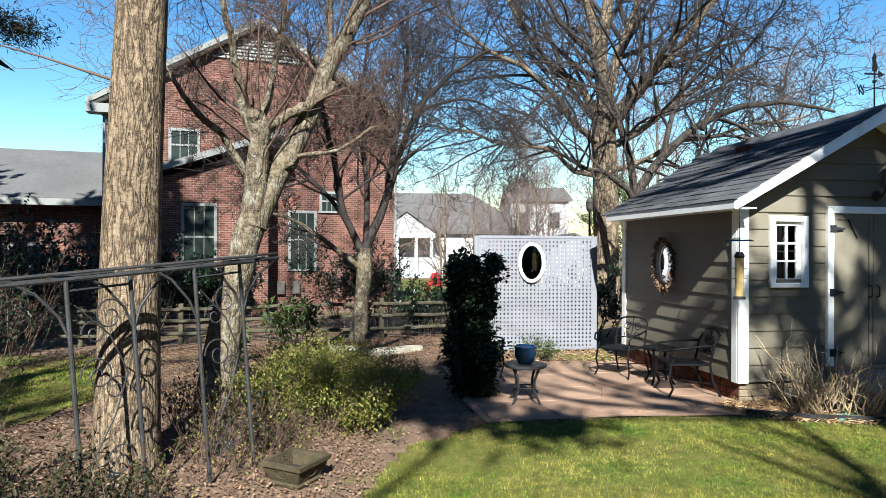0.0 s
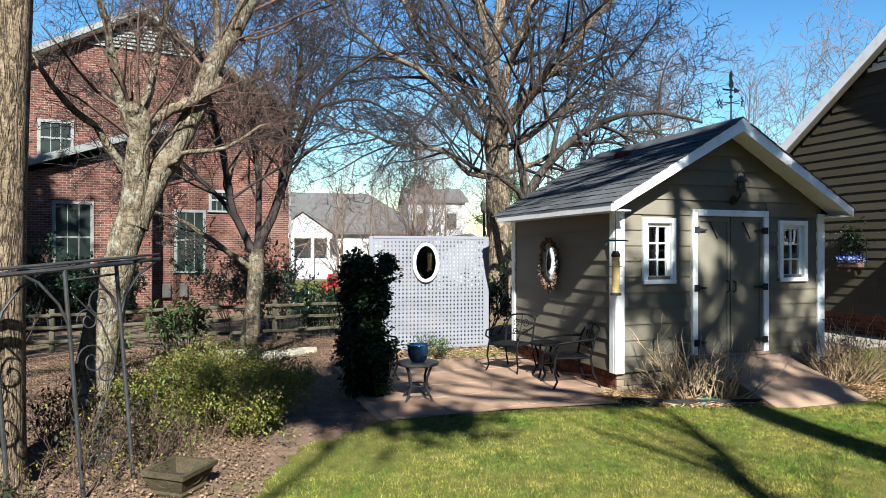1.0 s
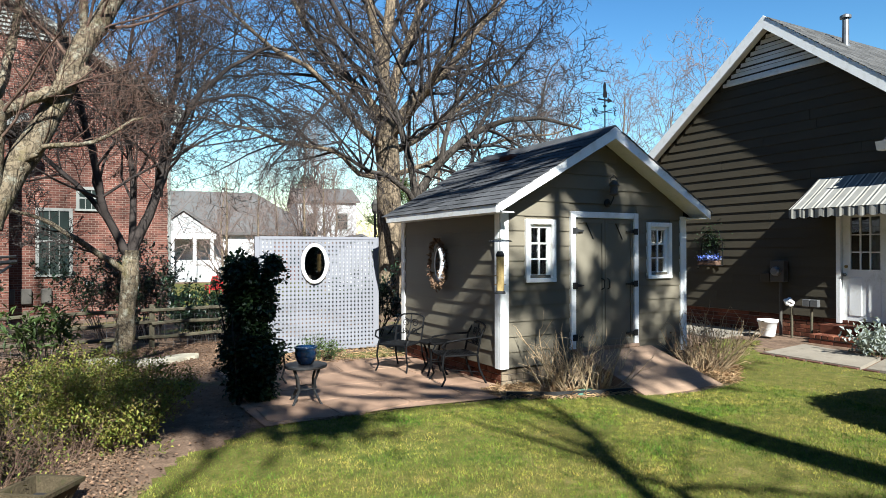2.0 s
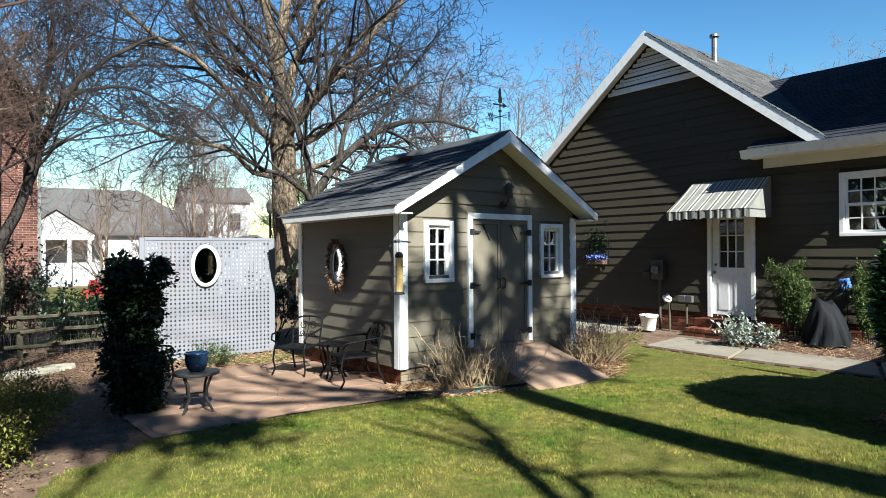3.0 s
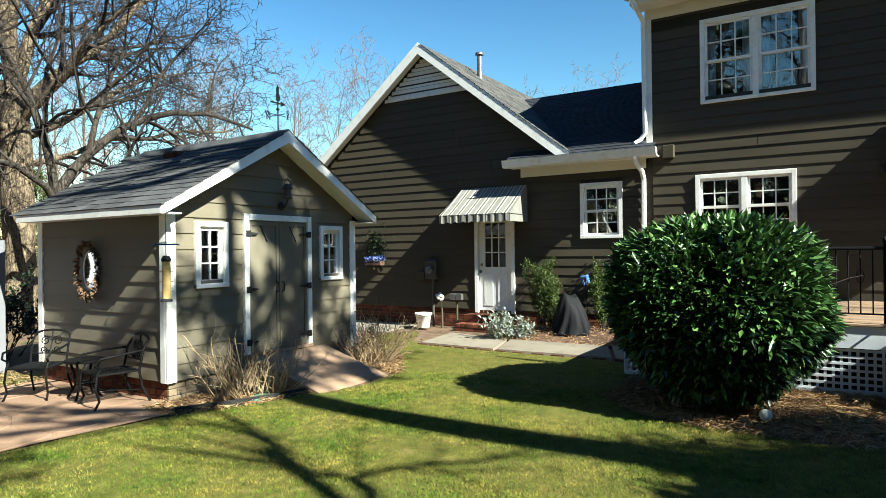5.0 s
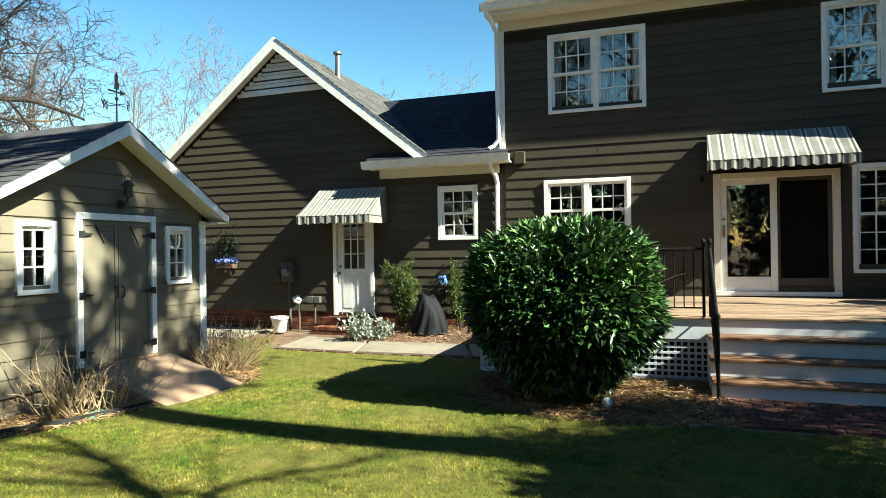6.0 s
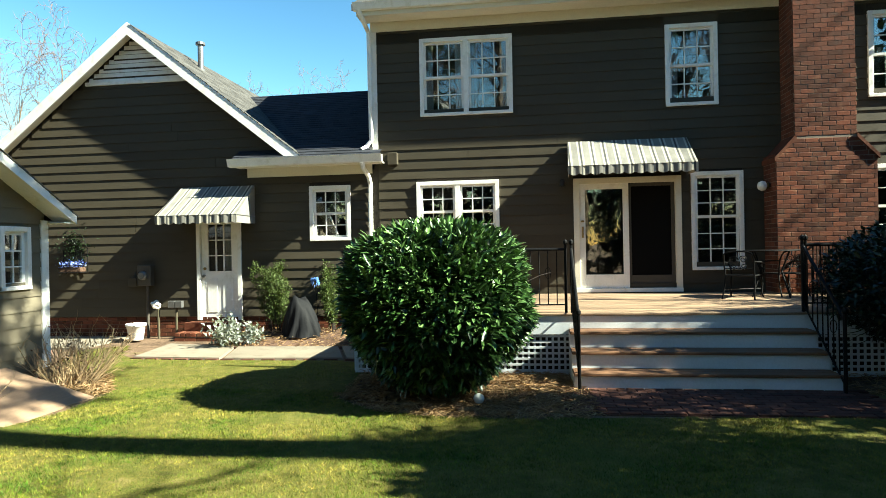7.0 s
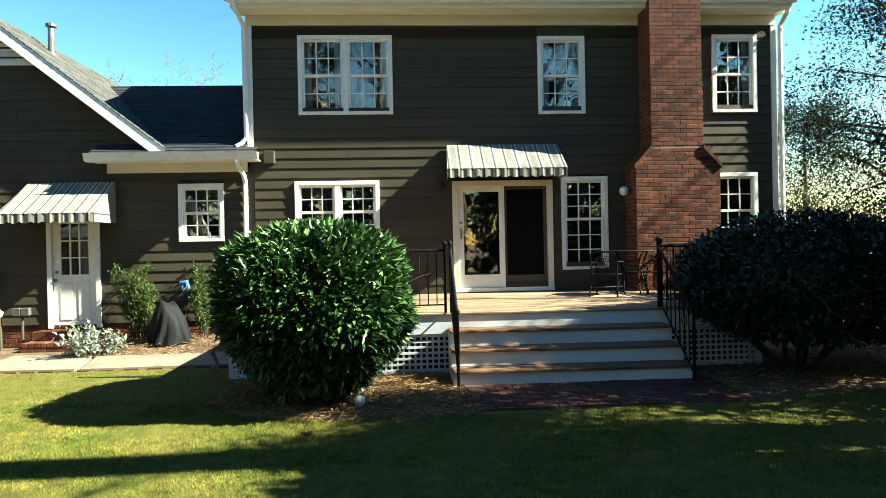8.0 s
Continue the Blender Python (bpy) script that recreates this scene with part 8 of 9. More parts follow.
small_table((1.98, 6.42, 0.02), 0.22, 0.40, "small round weathered iron side table on the patio")
small_table((3.86, 7.1, 0.02), 0.2, 0.43, "low round iron table between the chairs", "iron")


def build_pots():
    p = thing("flower_pot", "blue glazed round flower pot on the side table", "pot", (1.98, 6.42, 0.42))
    part("body", lathe([(0.06, 0), (0.075, 0.01), (0.105, 0.07), (0.112, 0.12), (0.105, 0.155), (0.115, 0.165), (0.118, 0.185), (0.105, 0.187), (0.098, 0.15), (0.02, 0.14)], 32), M["blue_glaze"], p, smooth=True)
    part("soil", lathe([(0.095, 0.145), (0.09, 0.155), (0.01, 0.16)], 20), M["earth"], p)
    p = thing("plant_pot", "white plastic plant pot with a broad rim", "pot", (10.75, 7.18, 0.04))
    part("body", lathe([(0.115, 0), (0.12, 0.01), (0.16, 0.25), (0.175, 0.255), (0.18, 0.30), (0.165, 0.302), (0.15, 0.24), (0.02, 0.22)], 28), M["pot_white"], p, smooth=True)
    part("soil", lathe([(0.148, 0.225), (0.14, 0.24), (0.01, 0.245)], 20), M["earth"], p)
    p = thing("plant_pot", "pale terracotta pot on the deck's edge", "pot", (8.35, 0.18, DZ))
    part("body", lathe([(0.10, 0), (0.105, 0.01), (0.15, 0.22), (0.165, 0.23), (0.165, 0.28), (0.15, 0.282), (0.13, 0.2), (0.02, 0.18)], 24), M["terracotta"], p, smooth=True)
    # carved stone planter
    p = thing("stone_planter", "square carved stone planter full of dark soil", "planter", (-0.24, 4.54, 0.0), rz=-36)
    bm = bmesh.new()
    def ring(r, z):
        return [bm.verts.new((sx * r, sy * r, z)) for sx, sy in ((-1, -1), (1, -1), (1, 1), (-1, 1))]
    rs = [ring(*q) for q in ((0.12, 0), (0.13, 0.025), (0.118, 0.038), (0.158, 0.135), (0.172, 0.14), (0.176, 0.17), (0.145, 0.17), (0.125, 0.065))]
    for a, b in zip(rs, rs[1:]):
        for k in range(4):
            bm.faces.new((a[k], a[(k + 1) % 4], b[(k + 1) % 4], b[k]))
    bm.faces.new(rs[0][::-1])
    bm.faces.new(rs[-1])
    part("body", bm, M["stone"], p)
    for k in range(4):
        m = pose(0, 0, 0, 0, 0, 90 * k)
        q = [m @ Vector((x, -0.139 - (z - 0.1) * 0.43, z)) for x, z in ((math.cos(a) * 0.05, 0.10 + 0.035 * math.sin(a)) for a in np.linspace(0, 6.283, 14, endpoint=False))]
        part("carving", rod(q, 0.009, 5, True), M["stone"], p)
    part("soil", boxes((-0.118, 0.118, -0.118, 0.118, 0.0655, 0.074)), M["dark"], p, "soil coloured near-black")


build_pots()


# ---- iron arch ----
def build_arch():
    t = thing("garden_arch", "weathered iron garden arch with scrolled side panels", "garden arch", (0, 0, 0))
    A, B, C, D = Vector((-1.40, 4.05, 0)), Vector((-1.15, 4.38, 0)), Vector((-0.80, 4.56, 0)), Vector((-0.55, 4.86, 0))
    lean = Vector((-0.115, 0.02, 0))
    top = 1.455
    P = lambda b, z: (b + lean * (z / top)) + Vector((0, 0, z * (1 + 0.052 * ((b - A).dot(Vector((0.8, 0.6, 0))) - 0.55))))
    m = M["arch_iron"]
    for b in (A, B, C, D):
        part("post", rod([P(b, -0.05), P(b, top)], 0.0135, 8), m, t)
    u = (C - A).normalized()
    for f, b, e0, e1 in (("rail", A, -1.5, 1.25), ("rail", B, -1.4, 1.12)):
        part("top_rail", rod([P(b + u * e0, top), P(b + u * e1, top)], 0.014, 8), m, t)
        part("top_rail", rod([P(b + u * e0, top + 0.035), P(b + u * e1, top + 0.035)], 0.009, 6), m, t)
    for k in range(5):
        s = -1.2 + k * 0.55
        part("cross_bar", rod([P(A + u * s, top + 0.015), P(B + u * s, top + 0.015)], 0.009, 6), m, t)
    for a, b in ((A, B), (C, D)):
        v = (b - a)
        w = v.length
        v = v.normalized()
        panel = part("panel_rail", rod([P(a, top - 0.07), P(b, top - 0.07)], 0.008, 6), m, t)
        up = Vector((lean.x / top, lean.y / top, 1)).normalized()
        mid = lambda z, f=0.5: P(a, z) + v * w * f
        for z, s in ((1.22, 1), (0.86, -1), (0.30, 1)):
            part("scroll", rod(spiral(mid(z, 0.5 + 0.12 * s), 0.115, 0.02, 1.5, v * s, up), 0.0055, 5), m, panel)
            part("scroll", rod(spiral(mid(z - 0.1, 0.5 - 0.14 * s), 0.085, 0.018, 1.4, v * -s, up), 0.005, 5), m, panel)
        part("sweep", rod([mid(1.30, 0.1), mid(1.1, 0.6), mid(0.85, 0.85), mid(0.6, 0.6), mid(0.35, 0.2), mid(0.15, 0.5)], 0.0055, 5), m, panel)
        for z in (0.22,):
            for k in range(7):
                q = mid(z, 0.45) + (v * math.cos(k * 0.9) + up * math.sin(k * 0.9)) * 0.06
                part("rosette_leaf", rod([mid(z, 0.45), q], [0.008, 0.002], 5), m, panel)
    for b, s in ((B, 1), (B, -1), (D, 1), (D, -1), (A, -1), (C, -1)):
        q = [P(b, top - 0.36), P(b, top - 0.22) + u * s * 0.05, P(b, top - 0.08) + u * s * 0.16, P(b, top) + u * s * 0.30]
        part("bracket", rod(q, 0.009, 6), m, t)


build_arch()


# ---- shed lamp, weathervane, edging ----
def build_shed_things():
    l = thing("wall_lantern", "black barn lantern over the shed door", "lamp", (5.80, SY0 - 0.025, 2.28))
    part("back_plate", lathe([(0.055, 0), (0.055, 0.012), (0.02, 0.03)], 14), M["hinge"], l).matrix_basis = pose(0, 0, -0.08, 90, 0, 0)
    part("arm", rod([(0, 0, -0.08), (0, -0.06, -0.10), (0, -0.11, -0.03), (0, -0.12, 0.02)], 0.009, 6), M["hinge"], l)
    body = part("lantern_body", lathe([(0.03, 0.0), (0.055, 0.015), (0.06, 0.03), (0.05, 0.04), (0.045, 0.12), (0.06, 0.13), (0.075, 0.14), (0.05, 0.17), (0.02, 0.20)], 16, at=(0, -0.12, -0.0)), M["grey_metal"], l)
    part("handle", rod([(0.05, -0.12, 0.14), (0.055, -0.12, 0.22), (0, -0.12, 0.27), (-0.055, -0.12, 0.22), (-0.05, -0.12, 0.14)], 0.005, 5), M["hinge"], body)
    v = thing("weathervane", "black iron weathervane with direction letters on the ridge", "weathervane", (SMID, 5.95, SPEAK))
    part("mast", rod([(0, 0, -0.02), (0, 0, 0.50)], 0.008, 6), M["iron"], v)
    cross = part("direction_bar", rod([(-0.13, 0, 0.22), (0.13, 0, 0.22)], 0.005, 5), M["iron"], v)
    part("direction_bar", rod([(0, -0.13, 0.22), (0, 0.13, 0.22)], 0.005, 5), M["iron"], v)
    for ch, x, y in (("W", -0.17, 0), ("E", 0.17, 0), ("N", 0, 0.17), ("S", 0, -0.17)):
        cu = bpy.data.curves.new("letter", "FONT")
        cu.body, cu.size, cu.extrude, cu.align_x = ch, 0.09, 0.004, "CENTER"
        tmp = bpy.data.objects.new("letter", cu)
        scene.collection.objects.link(tmp)
        me = bpy.data.meshes.new_from_object(tmp.evaluated_get(bpy.context.evaluated_depsgraph_get()))
        bpy.data.objects.remove(tmp)
        me.materials.append(M["iron"])
        part("letter", me, None, cross).matrix_basis = pose(x, y, 0.19, 90, 0, 0)
    part("ball", lathe([(0.005, 0.27), (0.022, 0.285), (0.022, 0.30), (0.005, 0.315)], 10), M["iron"], v)
    part("arrow", prism([(-0.12, 0.36), (0.05, 0.362), (0.05, 0.335), (0.13, 0.37), (0.05, 0.405), (0.05, 0.378), (-0.12, 0.38)], "y", -0.004, 0.004), M["iron"], v)
    part("figure", prism([(-0.03, 0.40), (0.03, 0.40), (0.035, 0.46), (0.015, 0.50), (0.02, 0.56), (0.0, 0.60), (-0.025, 0.55), (-0.02, 0.48)], "y", -0.005, 0.005), M["iron"], v, "flat black cut-out shape")
    e = thing("bed_edging", "low dark edging strip along the shed bed", "edging", (0, 0, 0))
    pts = [(3.95, 5.62, 0.02), (4.4, 5.34, 0.02), (4.9, 5.18, 0.02), (5.28, 5.10, 0.02)]
    bm = bmesh.new()
    for a, b in zip(pts, pts[1:]):
        d = (Vector(b) - Vector(a)).normalized()
        s = Vector((-d.y, d.x, 0)) * 0.012
        q = [Vector(a) - s, Vector(b) - s, Vector(b) + s, Vector(a) + s]
        lo, hi = [bm.verts.new((p.x, p.y, -0.02)) for p in q], [bm.verts.new((p.x, p.y, 0.075)) for p in q]
        bm.faces.new(hi)
        for k in range(4):
            bm.faces.new((lo[k], lo[(k + 1) % 4], hi[(k + 1) % 4], hi[k]))
    part("strip", bm, M["hinge"], e)
    g = thing("valve_cover", "small green plastic valve box in the bed", "box", (4.78, 5.33, 0.0), rz=10)
    part("lid", boxes((-0.16, 0.16, -0.09, 0.09, 0.0, 0.05), bevel=0.012), M["green_metal"], g)


build_shed_things()


# ---- things along the wing's wall ----
def build_wing_things():
    mt = thing("electric_meter", "grey electric meter box with a round glass dial", "meter", (XF - 0.03, 7.32, 1.0), rz=-90)
    part("box", boxes((-0.14, 0.14, -0.14, 0, 0.0, 0.40), bevel=0.012), M["grey_metal"], mt)
    part("dial", lathe([(0.085, 0), (0.085, 0.06), (0.06, 0.09)], 20), M["galv"], mt, "round glass dial").matrix_basis = pose(0, -0.14, 0.2, 90, 0, 0)
    part("side_box", boxes((-0.36, -0.18, -0.10, 0, -0.02, 0.16), bevel=0.01), M["siding"], mt)
    part("conduit", rod([(0.03, -0.07, 0.0), (0.03, -0.07, -1.0)], 0.028, 8), M["grey_metal"], mt)
    part("conduit", rod([(-0.27, -0.05, 0.1), (-0.14, -0.06, 0.12)], 0.014, 6), M["grey_metal"], mt)
    bk = thing("hanging_basket", "black iron wall trellis planter with blue flowers", "planter", (XF - 0.03, 8.84, 1.28), rz=-90)
    m = M["iron"]
    part("frame", rod([(-0.26, -0.01, 0.0), (-0.26, -0.01, 0.45), (-0.18, -0.01, 0.68), (0, -0.01, 0.78), (0.18, -0.01, 0.68), (0.26, -0.01, 0.45), (0.26, -0.01, 0.0)], 0.009, 6), m, bk)
    for x in (-0.13, 0, 0.13):
        part("bar", rod([(x, -0.01, 0), (x, -0.01, 0.66)], 0.005, 5), m, bk)
    for z in (0.42, 0.56):
        for sx in (-1, 1):
            part("scroll", rod(spiral((sx * 0.08, -0.015, z), 0.08, 0.015, 1.5, (sx, 0, 0), (0, 0, 1)), 0.005, 5), m, bk)
    for z in (0.0, 0.14):
        part("rail", rod([(-0.26, -0.01, z), (-0.24, -0.19, z), (0.24, -0.19, z), (0.26, -0.01, z)], 0.008, 6), m, bk)
    rg = np.random.default_rng(180)
    c = rg.normal(0, 1, (260, 3)) * np.array((0.12, 0.04, 0.035)) + np.array((0, -0.1, 0.14))
    tagged(part("flowers", leaf_mesh("flowers", c, np.tile((0, -0.5, 0.7), (260, 1)), 0.05, 0.04, leafy("blue_petal", [(0.05, 0.08, 0.35), (0.10, 0.16, 0.50), (0.45, 0.48, 0.55)], 0.6, 0.2, 0.1), rg, 0.2, 0.1, 0.8), None, bk, "small blue and white flowers"), kind="stuff")
    part("soil", boxes((-0.24, 0.24, -0.18, -0.02, 0.0, 0.10), bevel=0.02), M["earth"], bk)
    c = rg.normal(0, 1, (360, 3)) * np.array((0.17, 0.03, 0.2)) + np.array((0, -0.04, 0.46))
    part("vine", leaf_mesh("vine", c, np.tile((0, -0.5, 0.3), (360, 1)), 0.05, 0.03, M["ivy"], rg, 0.3, 0.2, 0.8), None, bk)
    for k, (y, h, lab) in enumerate(((6.98, 0.62, "hose tap on a post wrapped in white plastic"), (6.62, 0.66, "grey outdoor socket box on a post"))):
        p = thing("tap_post" if k == 0 else "socket_post", lab, "post", (11.15, y, 0.0))
        part("post", rod([(0, 0, -0.02), (0.01 * k, 0, h)], 0.022, 8), M["fence"], p)
        if k == 0:
            bm = bmesh.new()
            bmesh.ops.create_icosphere(bm, subdivisions=3, radius=0.1)
            for v in bm.verts:
                v.co = v.co * (0.75 + 0.5 * noise.noise(v.co * 14)) + Vector((-0.03, 0.03, h + 0.04))
                v.co.z -= 0.1 * max(0, -v.co.x)
            part("wrap", bm, M["pot_white"], p, "crumpled white plastic wrap", smooth=True)
        else:
            part("box", boxes((-0.05, 0.03, -0.14, 0.0, h - 0.07, h + 0.06), (-0.05, 0.03, 0.01, 0.14, h - 0.07, h + 0.06), bevel=0.008), M["galv"], p, "two weathered socket boxes")
    g = thing("covered_grill", "barbecue grill under a draped dark grey cover", "grill", (10.75, 4.02, 0.12), rz=-80)
    bm = bmesh.new()
    rings = []
    for j in range(15):
        z = 0.86 * (1 - j / 14)
        f = 1 - z / 0.86
        r = []
        for i in range(44):
            a = i * 2 * math.pi / 44
            spread = 0.12 + 0.24 * f ** 0.7
            fold = 1 + 0.34 * f * (abs(math.sin(a * 4.5 + 1.2 * f)) - 0.5) + 0.12 * f * math.sin(a * 13 + 3 * f) + 0.14 * math.sin(a * 2 + 4 * f)
            hump = 0.22 * max(0, math.cos(a + 0.5)) * (1 - f)
            r.append(bm.verts.new((math.cos(a) * spread * fold * 1.25, math.sin(a) * spread * fold * 0.95, z + 0.04 * math.sin(a * 2 + 1) * (1 - f) - hump)))
        rings.append(r)
    for a, b in zip(rings, rings[1:]):
        for i in range(44):
            bm.faces.new((a[i], a[(i + 1) % 44], b[(i + 1) % 44], b[i]))
    bm.faces.new(rings[0])
    bmesh.ops.scale(bm, vec=(0.72, 0.80, 0.80), verts=bm.verts)
    part("cover", bm, M["cover"], g, smooth=True)
    part("leg", rod([(0.2, 0.1, -0.06), (0.2, 0.1, 0.2)], 0.015, 6), M["iron"], g)
    part("leg", rod([(-0.2, -0.1, -0.06), (-0.2, -0.1, 0.2)], 0.015, 6), M["iron"], g)
    gl = thing("garden_lamp", "white globe path light in the mulch", "lamp", (6.42, 0.55, 0.0))
    part("stem", rod([(0, 0, -0.03), (0, 0, 0.06)], 0.018, 8), M["hinge"], gl)
    part("globe", lathe([(0.02, 0.03), (0.045, 0.045), (0.058, 0.08), (0.048, 0.113), (0.015, 0.13)], 18), M["globe"], gl, smooth=True)
    s = thing("spot_lamp", "small black lamp on the siding by the awning", "lamp", (XF - 0.03, -0.60, 2.74), rz=-90)
    part("bracket", boxes((-0.035, 0.035, -0.03, 0, -0.03, 0.05), bevel=0.006), M["hinge"], s)
    part("hood", lathe([(0.02, 0), (0.05, -0.02), (0.055, -0.10), (0.03, -0.12)], 12, at=(0, -0.08, 0.03)), M["hinge"], s)


build_wing_things()


def build_flower_stake():
    """A thin iron stake with a bunch of blue metal petals."""
    f = thing("flower_stake", "blue flower ornament on a thin iron stake", "ornament", (10.9, 3.78, 0.1))
    part("stake", rod([(0, 0, -0.08), (0.01, 0, 0.5), (0, 0.02, 0.95)], 0.006, 6), M["iron"], f)
    blue = mottled("blue_petal_enamel", (0.08, 0.17, 0.42), 0.4, 60, 6, 0.3)
    for k in range(9):
        a = k * 0.698
        r = 0.075 if k % 2 else 0.055
        p = lathe([(0.006, -0.004), (0.032, 0.0), (0.034, 0.006), (0.006, 0.004)], 10)
        part("petal", p, blue, f).matrix_basis = pose(-0.02, r * math.cos(a) + 0.02, 0.95 + r * math.sin(a), 0, 75, 15 * k)


build_flower_stake()


def build_deck_set():
    """Wrought-iron table and chairs at the deck's far end."""
    def at(x, y, rz):
        c = scroll_chair((x, y, DZ), rz, "black wrought-iron armchair on the deck")
        c["group"] = "iron chairs on the deck"
    at(10.1, -3.2, 60)
    at(10.55, -3.95, 100)
    t = thing("deck_table", "black wrought-iron round table on the deck", "table", (10.35, -3.55 - 0.15, DZ))
    part("tabletop", lathe([(0.40, 0.70), (0.41, 0.71), (0.40, 0.72)], 28), M["iron"], t)
    for k in range(4):
        a = 0.4 + k * math.pi / 2
        part("leg", rod([(0.35 * math.cos(a), 0.35 * math.sin(a), 0.70), (0.2 * math.cos(a), 0.2 * math.sin(a), 0.4), (0.36 * math.cos(a), 0.36 * math.sin(a), 0.0)], 0.012, 6), M["iron"], t)


build_deck_set()


def build_far_things():
    for x, y in ((5.9, 37.0), (7.7, 37.4)):
        c = thing("lawn_chair", "red wooden lawn chair in the far yard", "chair", (x, y, -0.9), rz=190, group="red chairs in the far yard")
        part("seat", boxes((-0.35, 0.35, -0.3, 0.3, 0.38, 0.44)), M["red"], c)
        for k in range(5):
            part("back_slat", prism([(0.28, 0.4), (0.31, 0.4), (0.55, 1.15 + 0.06 * (k == 2)), (0.52, 1.15 + 0.06 * (k == 2))], "x", -0.33 + k * 0.135, -0.21 + k * 0.135), M["red"], c)
        for sx in (-0.4, 0.34):
            part("arm", boxes((sx, sx + 0.09, -0.4, 0.35, 0.6, 0.63)), M["red"], c)
            for y2 in (-0.35, 0.28):
                part("leg", boxes((sx, sx + 0.06, y2, y2 + 0.07, 0, 0.6)), M["red"], c)
    p = thing("street_lamp", "small black lantern on a post beyond the lattice", "lamp", (9.99, 23.7, -0.7))
    part("pole", rod([(0, 0, 0), (0, 0, 3.8)], 0.045, 8), M["iron"], p)
    part("lantern", lathe([(0.06, 3.8), (0.13, 3.9), (0.16, 4.2), (0.02, 4.4)], 10), M["grey_metal"], p)
    s = thing("stepping_stones", "flat pale stones at the bed's back edge", "stone", (0, 0, 0))
    for x, y, r in ((0.35, 10.3, 0.3), (0.85, 10.1, 0.33), (1.25, 10.35, 0.25), (0.1, 10.9, 0.25)):
        ring = [(r * (1 + 0.18 * math.sin(3 * a + x * 9)) * math.cos(a), 0.7 * r * (1 + 0.15 * math.cos(2 * a + y)) * math.sin(a)) for a in np.linspace(0, 6.283, 12, endpoint=False)]
        piece("stone", mesh_of("stone", prism(ring, "z", -0.05, 0.05), M["stone_pale"]), s, pose(x, y, ground_z(x, y) + 0.02))


build_far_things()


# ---- ground cover ----
def scatter(rg, n, x0, x1, y0, y1, keep):
    p = np.stack([rg.uniform(x0, x1, n), rg.uniform(y0, y1, n)], 1)
    return p[[keep(x, y) for x, y in p]]


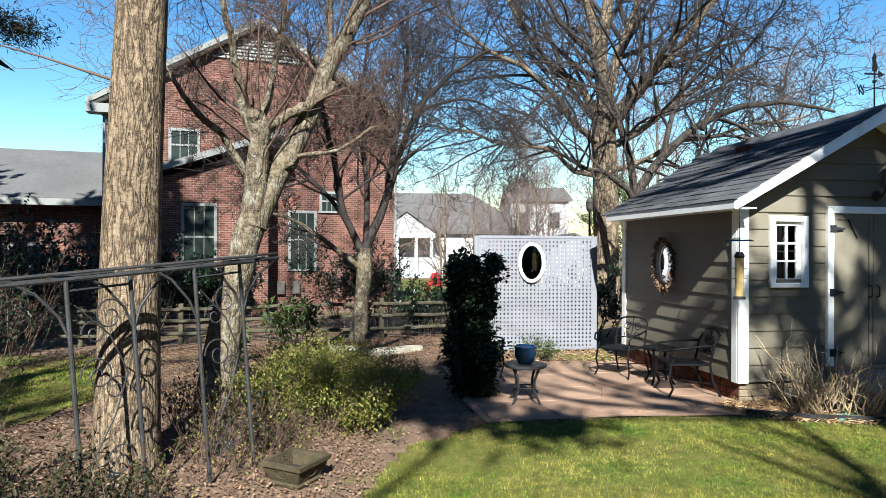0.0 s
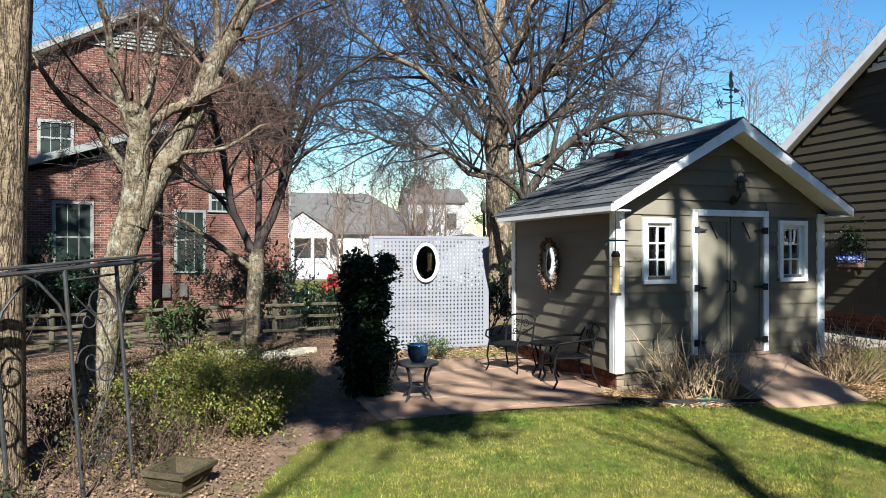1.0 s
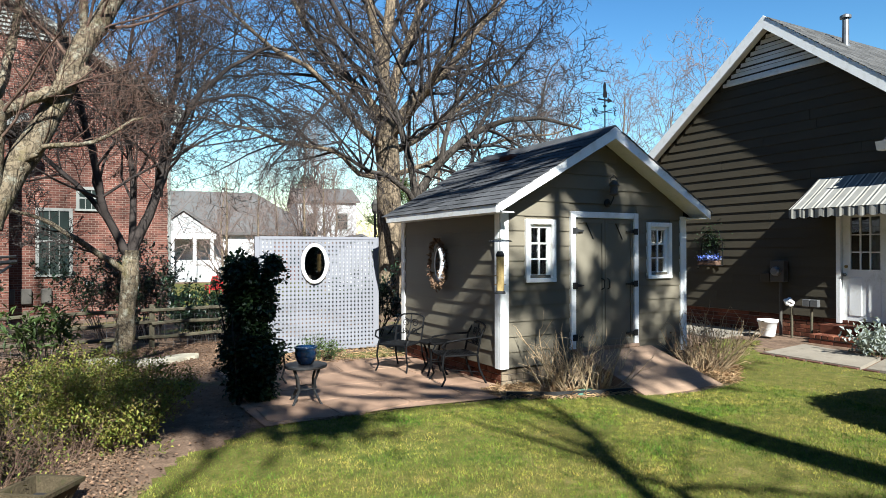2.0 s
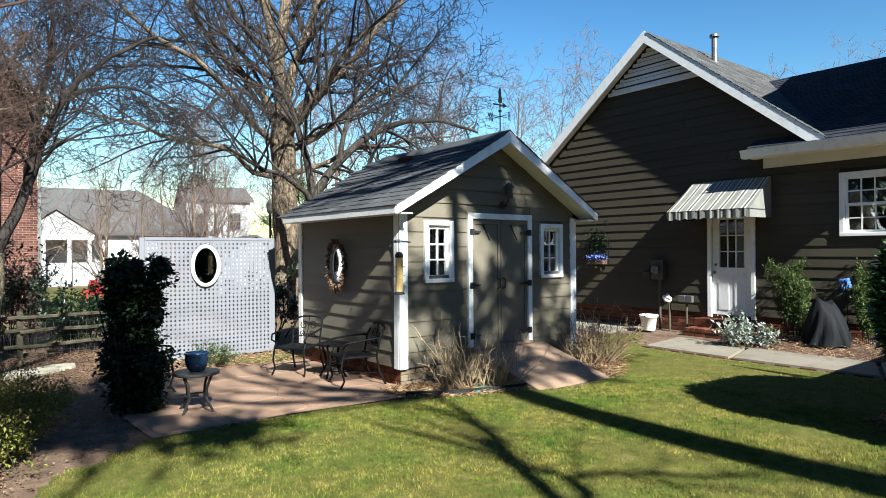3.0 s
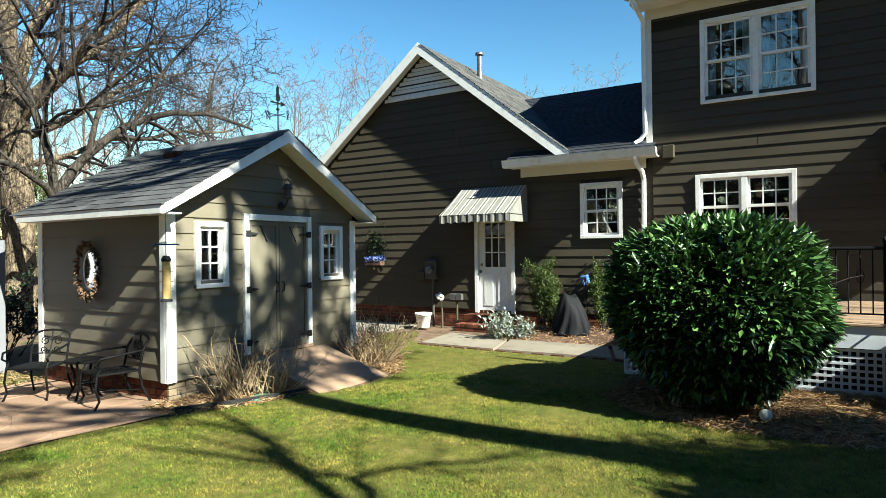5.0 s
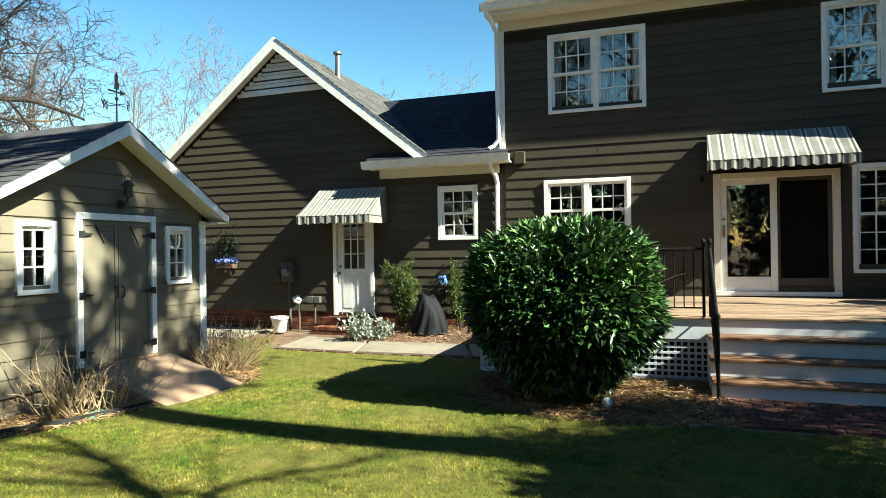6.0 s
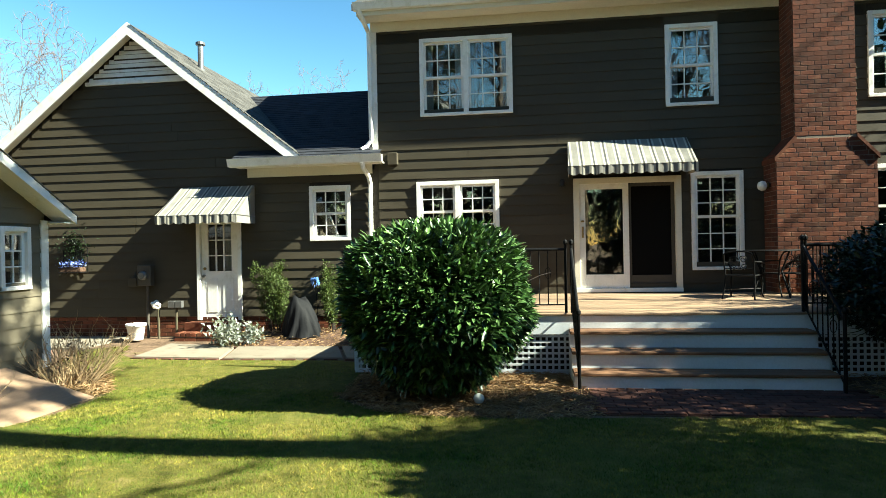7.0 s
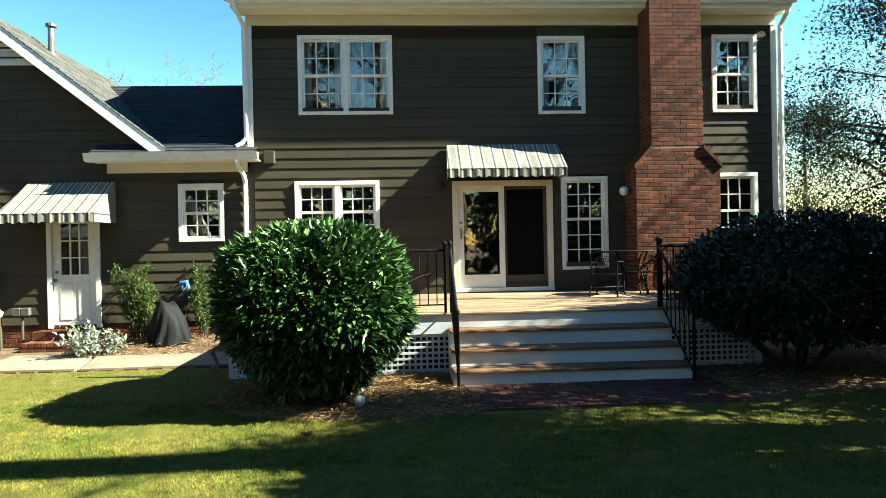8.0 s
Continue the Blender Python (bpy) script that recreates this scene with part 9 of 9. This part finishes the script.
def build_ground_cover():
    rg = np.random.default_rng(200)
    # grass, thicker near the eye
    def side(x, y):
        return (x + 4.1) ** 2 / 3.4 + (y - 8.0) ** 2 / 5.2 < 0.95
    p = np.concatenate([scatter(rg, 330000, 0.0, 7.0, -3.5, 6.0, on_lawn), scatter(rg, 150000, 2.0, 10.4, -5.0, 7.6, on_lawn), scatter(rg, 60000, -6.0, -2.1, 5.6, 10.4, side)])
    n = len(p)
    h = rg.uniform(0.010, 0.030, n)
    a = rg.uniform(0, 6.283, n)
    w = rg.uniform(0.002, 0.004, n)
    bend = rg.normal(0, 0.014, (n, 2))
    base = np.stack([p[:, 0], p[:, 1], np.where(p[:, 0] < -2.0, 0.02, 0.008)], 1)
    side = np.stack([np.cos(a) * w, np.sin(a) * w, np.zeros(n)], 1)
    tip = base + np.stack([bend[:, 0], bend[:, 1], h], 1)
    V = np.stack([base - side, base + side, tip], 1).reshape(-1, 3)
    tagged(new("grass", raw_mesh("grass", V, 3, np.arange(3 * n), M["grass"])), "short winter grass blades, green and straw-coloured", "grass", "", "stuff")
    # fallen leaves in the beds
    def bed(x, y):
        return not on_lawn(x, y) and not (1.4 < x < 4.25 and 5.75 < y < 8.6) and not (4.15 < x < 7.25 and 6.0 < y < 8.8) and not (0.35 < x < 1.6 and y < 8.5 and rg.uniform(0, 1) < 0.85)
    p = np.concatenate([scatter(rg, 64000, -4.5, 2.4, 3.0, 12.5, bed), scatter(rg, 9000, -9.0, 4.2, 8.5, 22.0, bed)])
    c = np.stack([p[:, 0], p[:, 1], [ground_z(x, y) + 0.02 + 0.01 * k for (x, y), k in zip(p, rg.uniform(0, 1, len(p)))]], 1)
    tagged(new("leaf_litter", leaf_mesh("leaf_litter", c, np.concatenate([rg.normal(0, 1, (len(p), 2)), rg.normal(0, 0.2, (len(p), 1))], 1), 0.028, 0.018, M["litter"], rg, 0.1, 0.25, 0.2)), "brown fallen leaves strewn over the beds", "leaves", "", "stuff")
    # pine straw round the laurel, the shed bed and the wing's bed
    def straw(x, y):
        return (5.95 < x < 8.0 and -0.6 < y < 2.2 and not on_lawn(x, y)) or (3.9 < x < 8.3 and 4.9 < y < 6.05 and not on_lawn(x, y) and not 5.28 < x < 6.57) or (10.0 < x < 11.35 and 2.9 < y < 5.4) or (2.4 < x < 4.2 and 8.5 < y < 9.7) or (6.4 < x < 9 and -8 < y < -3.5)
    p = np.concatenate([scatter(rg, 60000, 2.4, 11.4, -8, 9.7, straw), scatter(rg, 16000, 3.9, 8.3, 4.9, 6.05, straw), scatter(rg, 9000, 5.9, 8.0, -0.6, 2.2, straw)])
    n = len(p)
    c = np.stack([p[:, 0], p[:, 1], 0.018 + 0.03 * rg.uniform(0, 1, n) + 0.15 * np.clip((p[:, 0] - 10.0) / 0.86, 0, 1) * (p[:, 1] > 2.5) * (p[:, 1] < 5.5)], 1)
    tagged(new("pine_straw", leaf_mesh("pine_straw", c, np.concatenate([rg.normal(0, 1, (n, 2)), rg.normal(0, 0.15, (n, 1))], 1), 0.10, 0.010, M["straw"], rg, 0.05, 0.1, 0.1)), "tan pine-straw mulch in the planting beds", "mulch", "", "stuff")
    mound = bmesh.new()
    g = [[mound.verts.new((10.0 + 1.38 * i / 8, 2.85 + 2.5 * j / 10, 0.0 + 0.13 * min(1, i / 5) * min(1, j / 2, (10 - j) / 2) + 0.01)) for j in range(11)] for i in range(9)]
    for i in range(8):
        for j in range(10):
            mound.faces.new((g[i][j], g[i + 1][j], g[i + 1][j + 1], g[i][j + 1]))
    solid("planting_bed", mound, M["earth"], "raised earth bed along the wing's wall", "bed", "structure", smooth=True)


build_ground_cover()
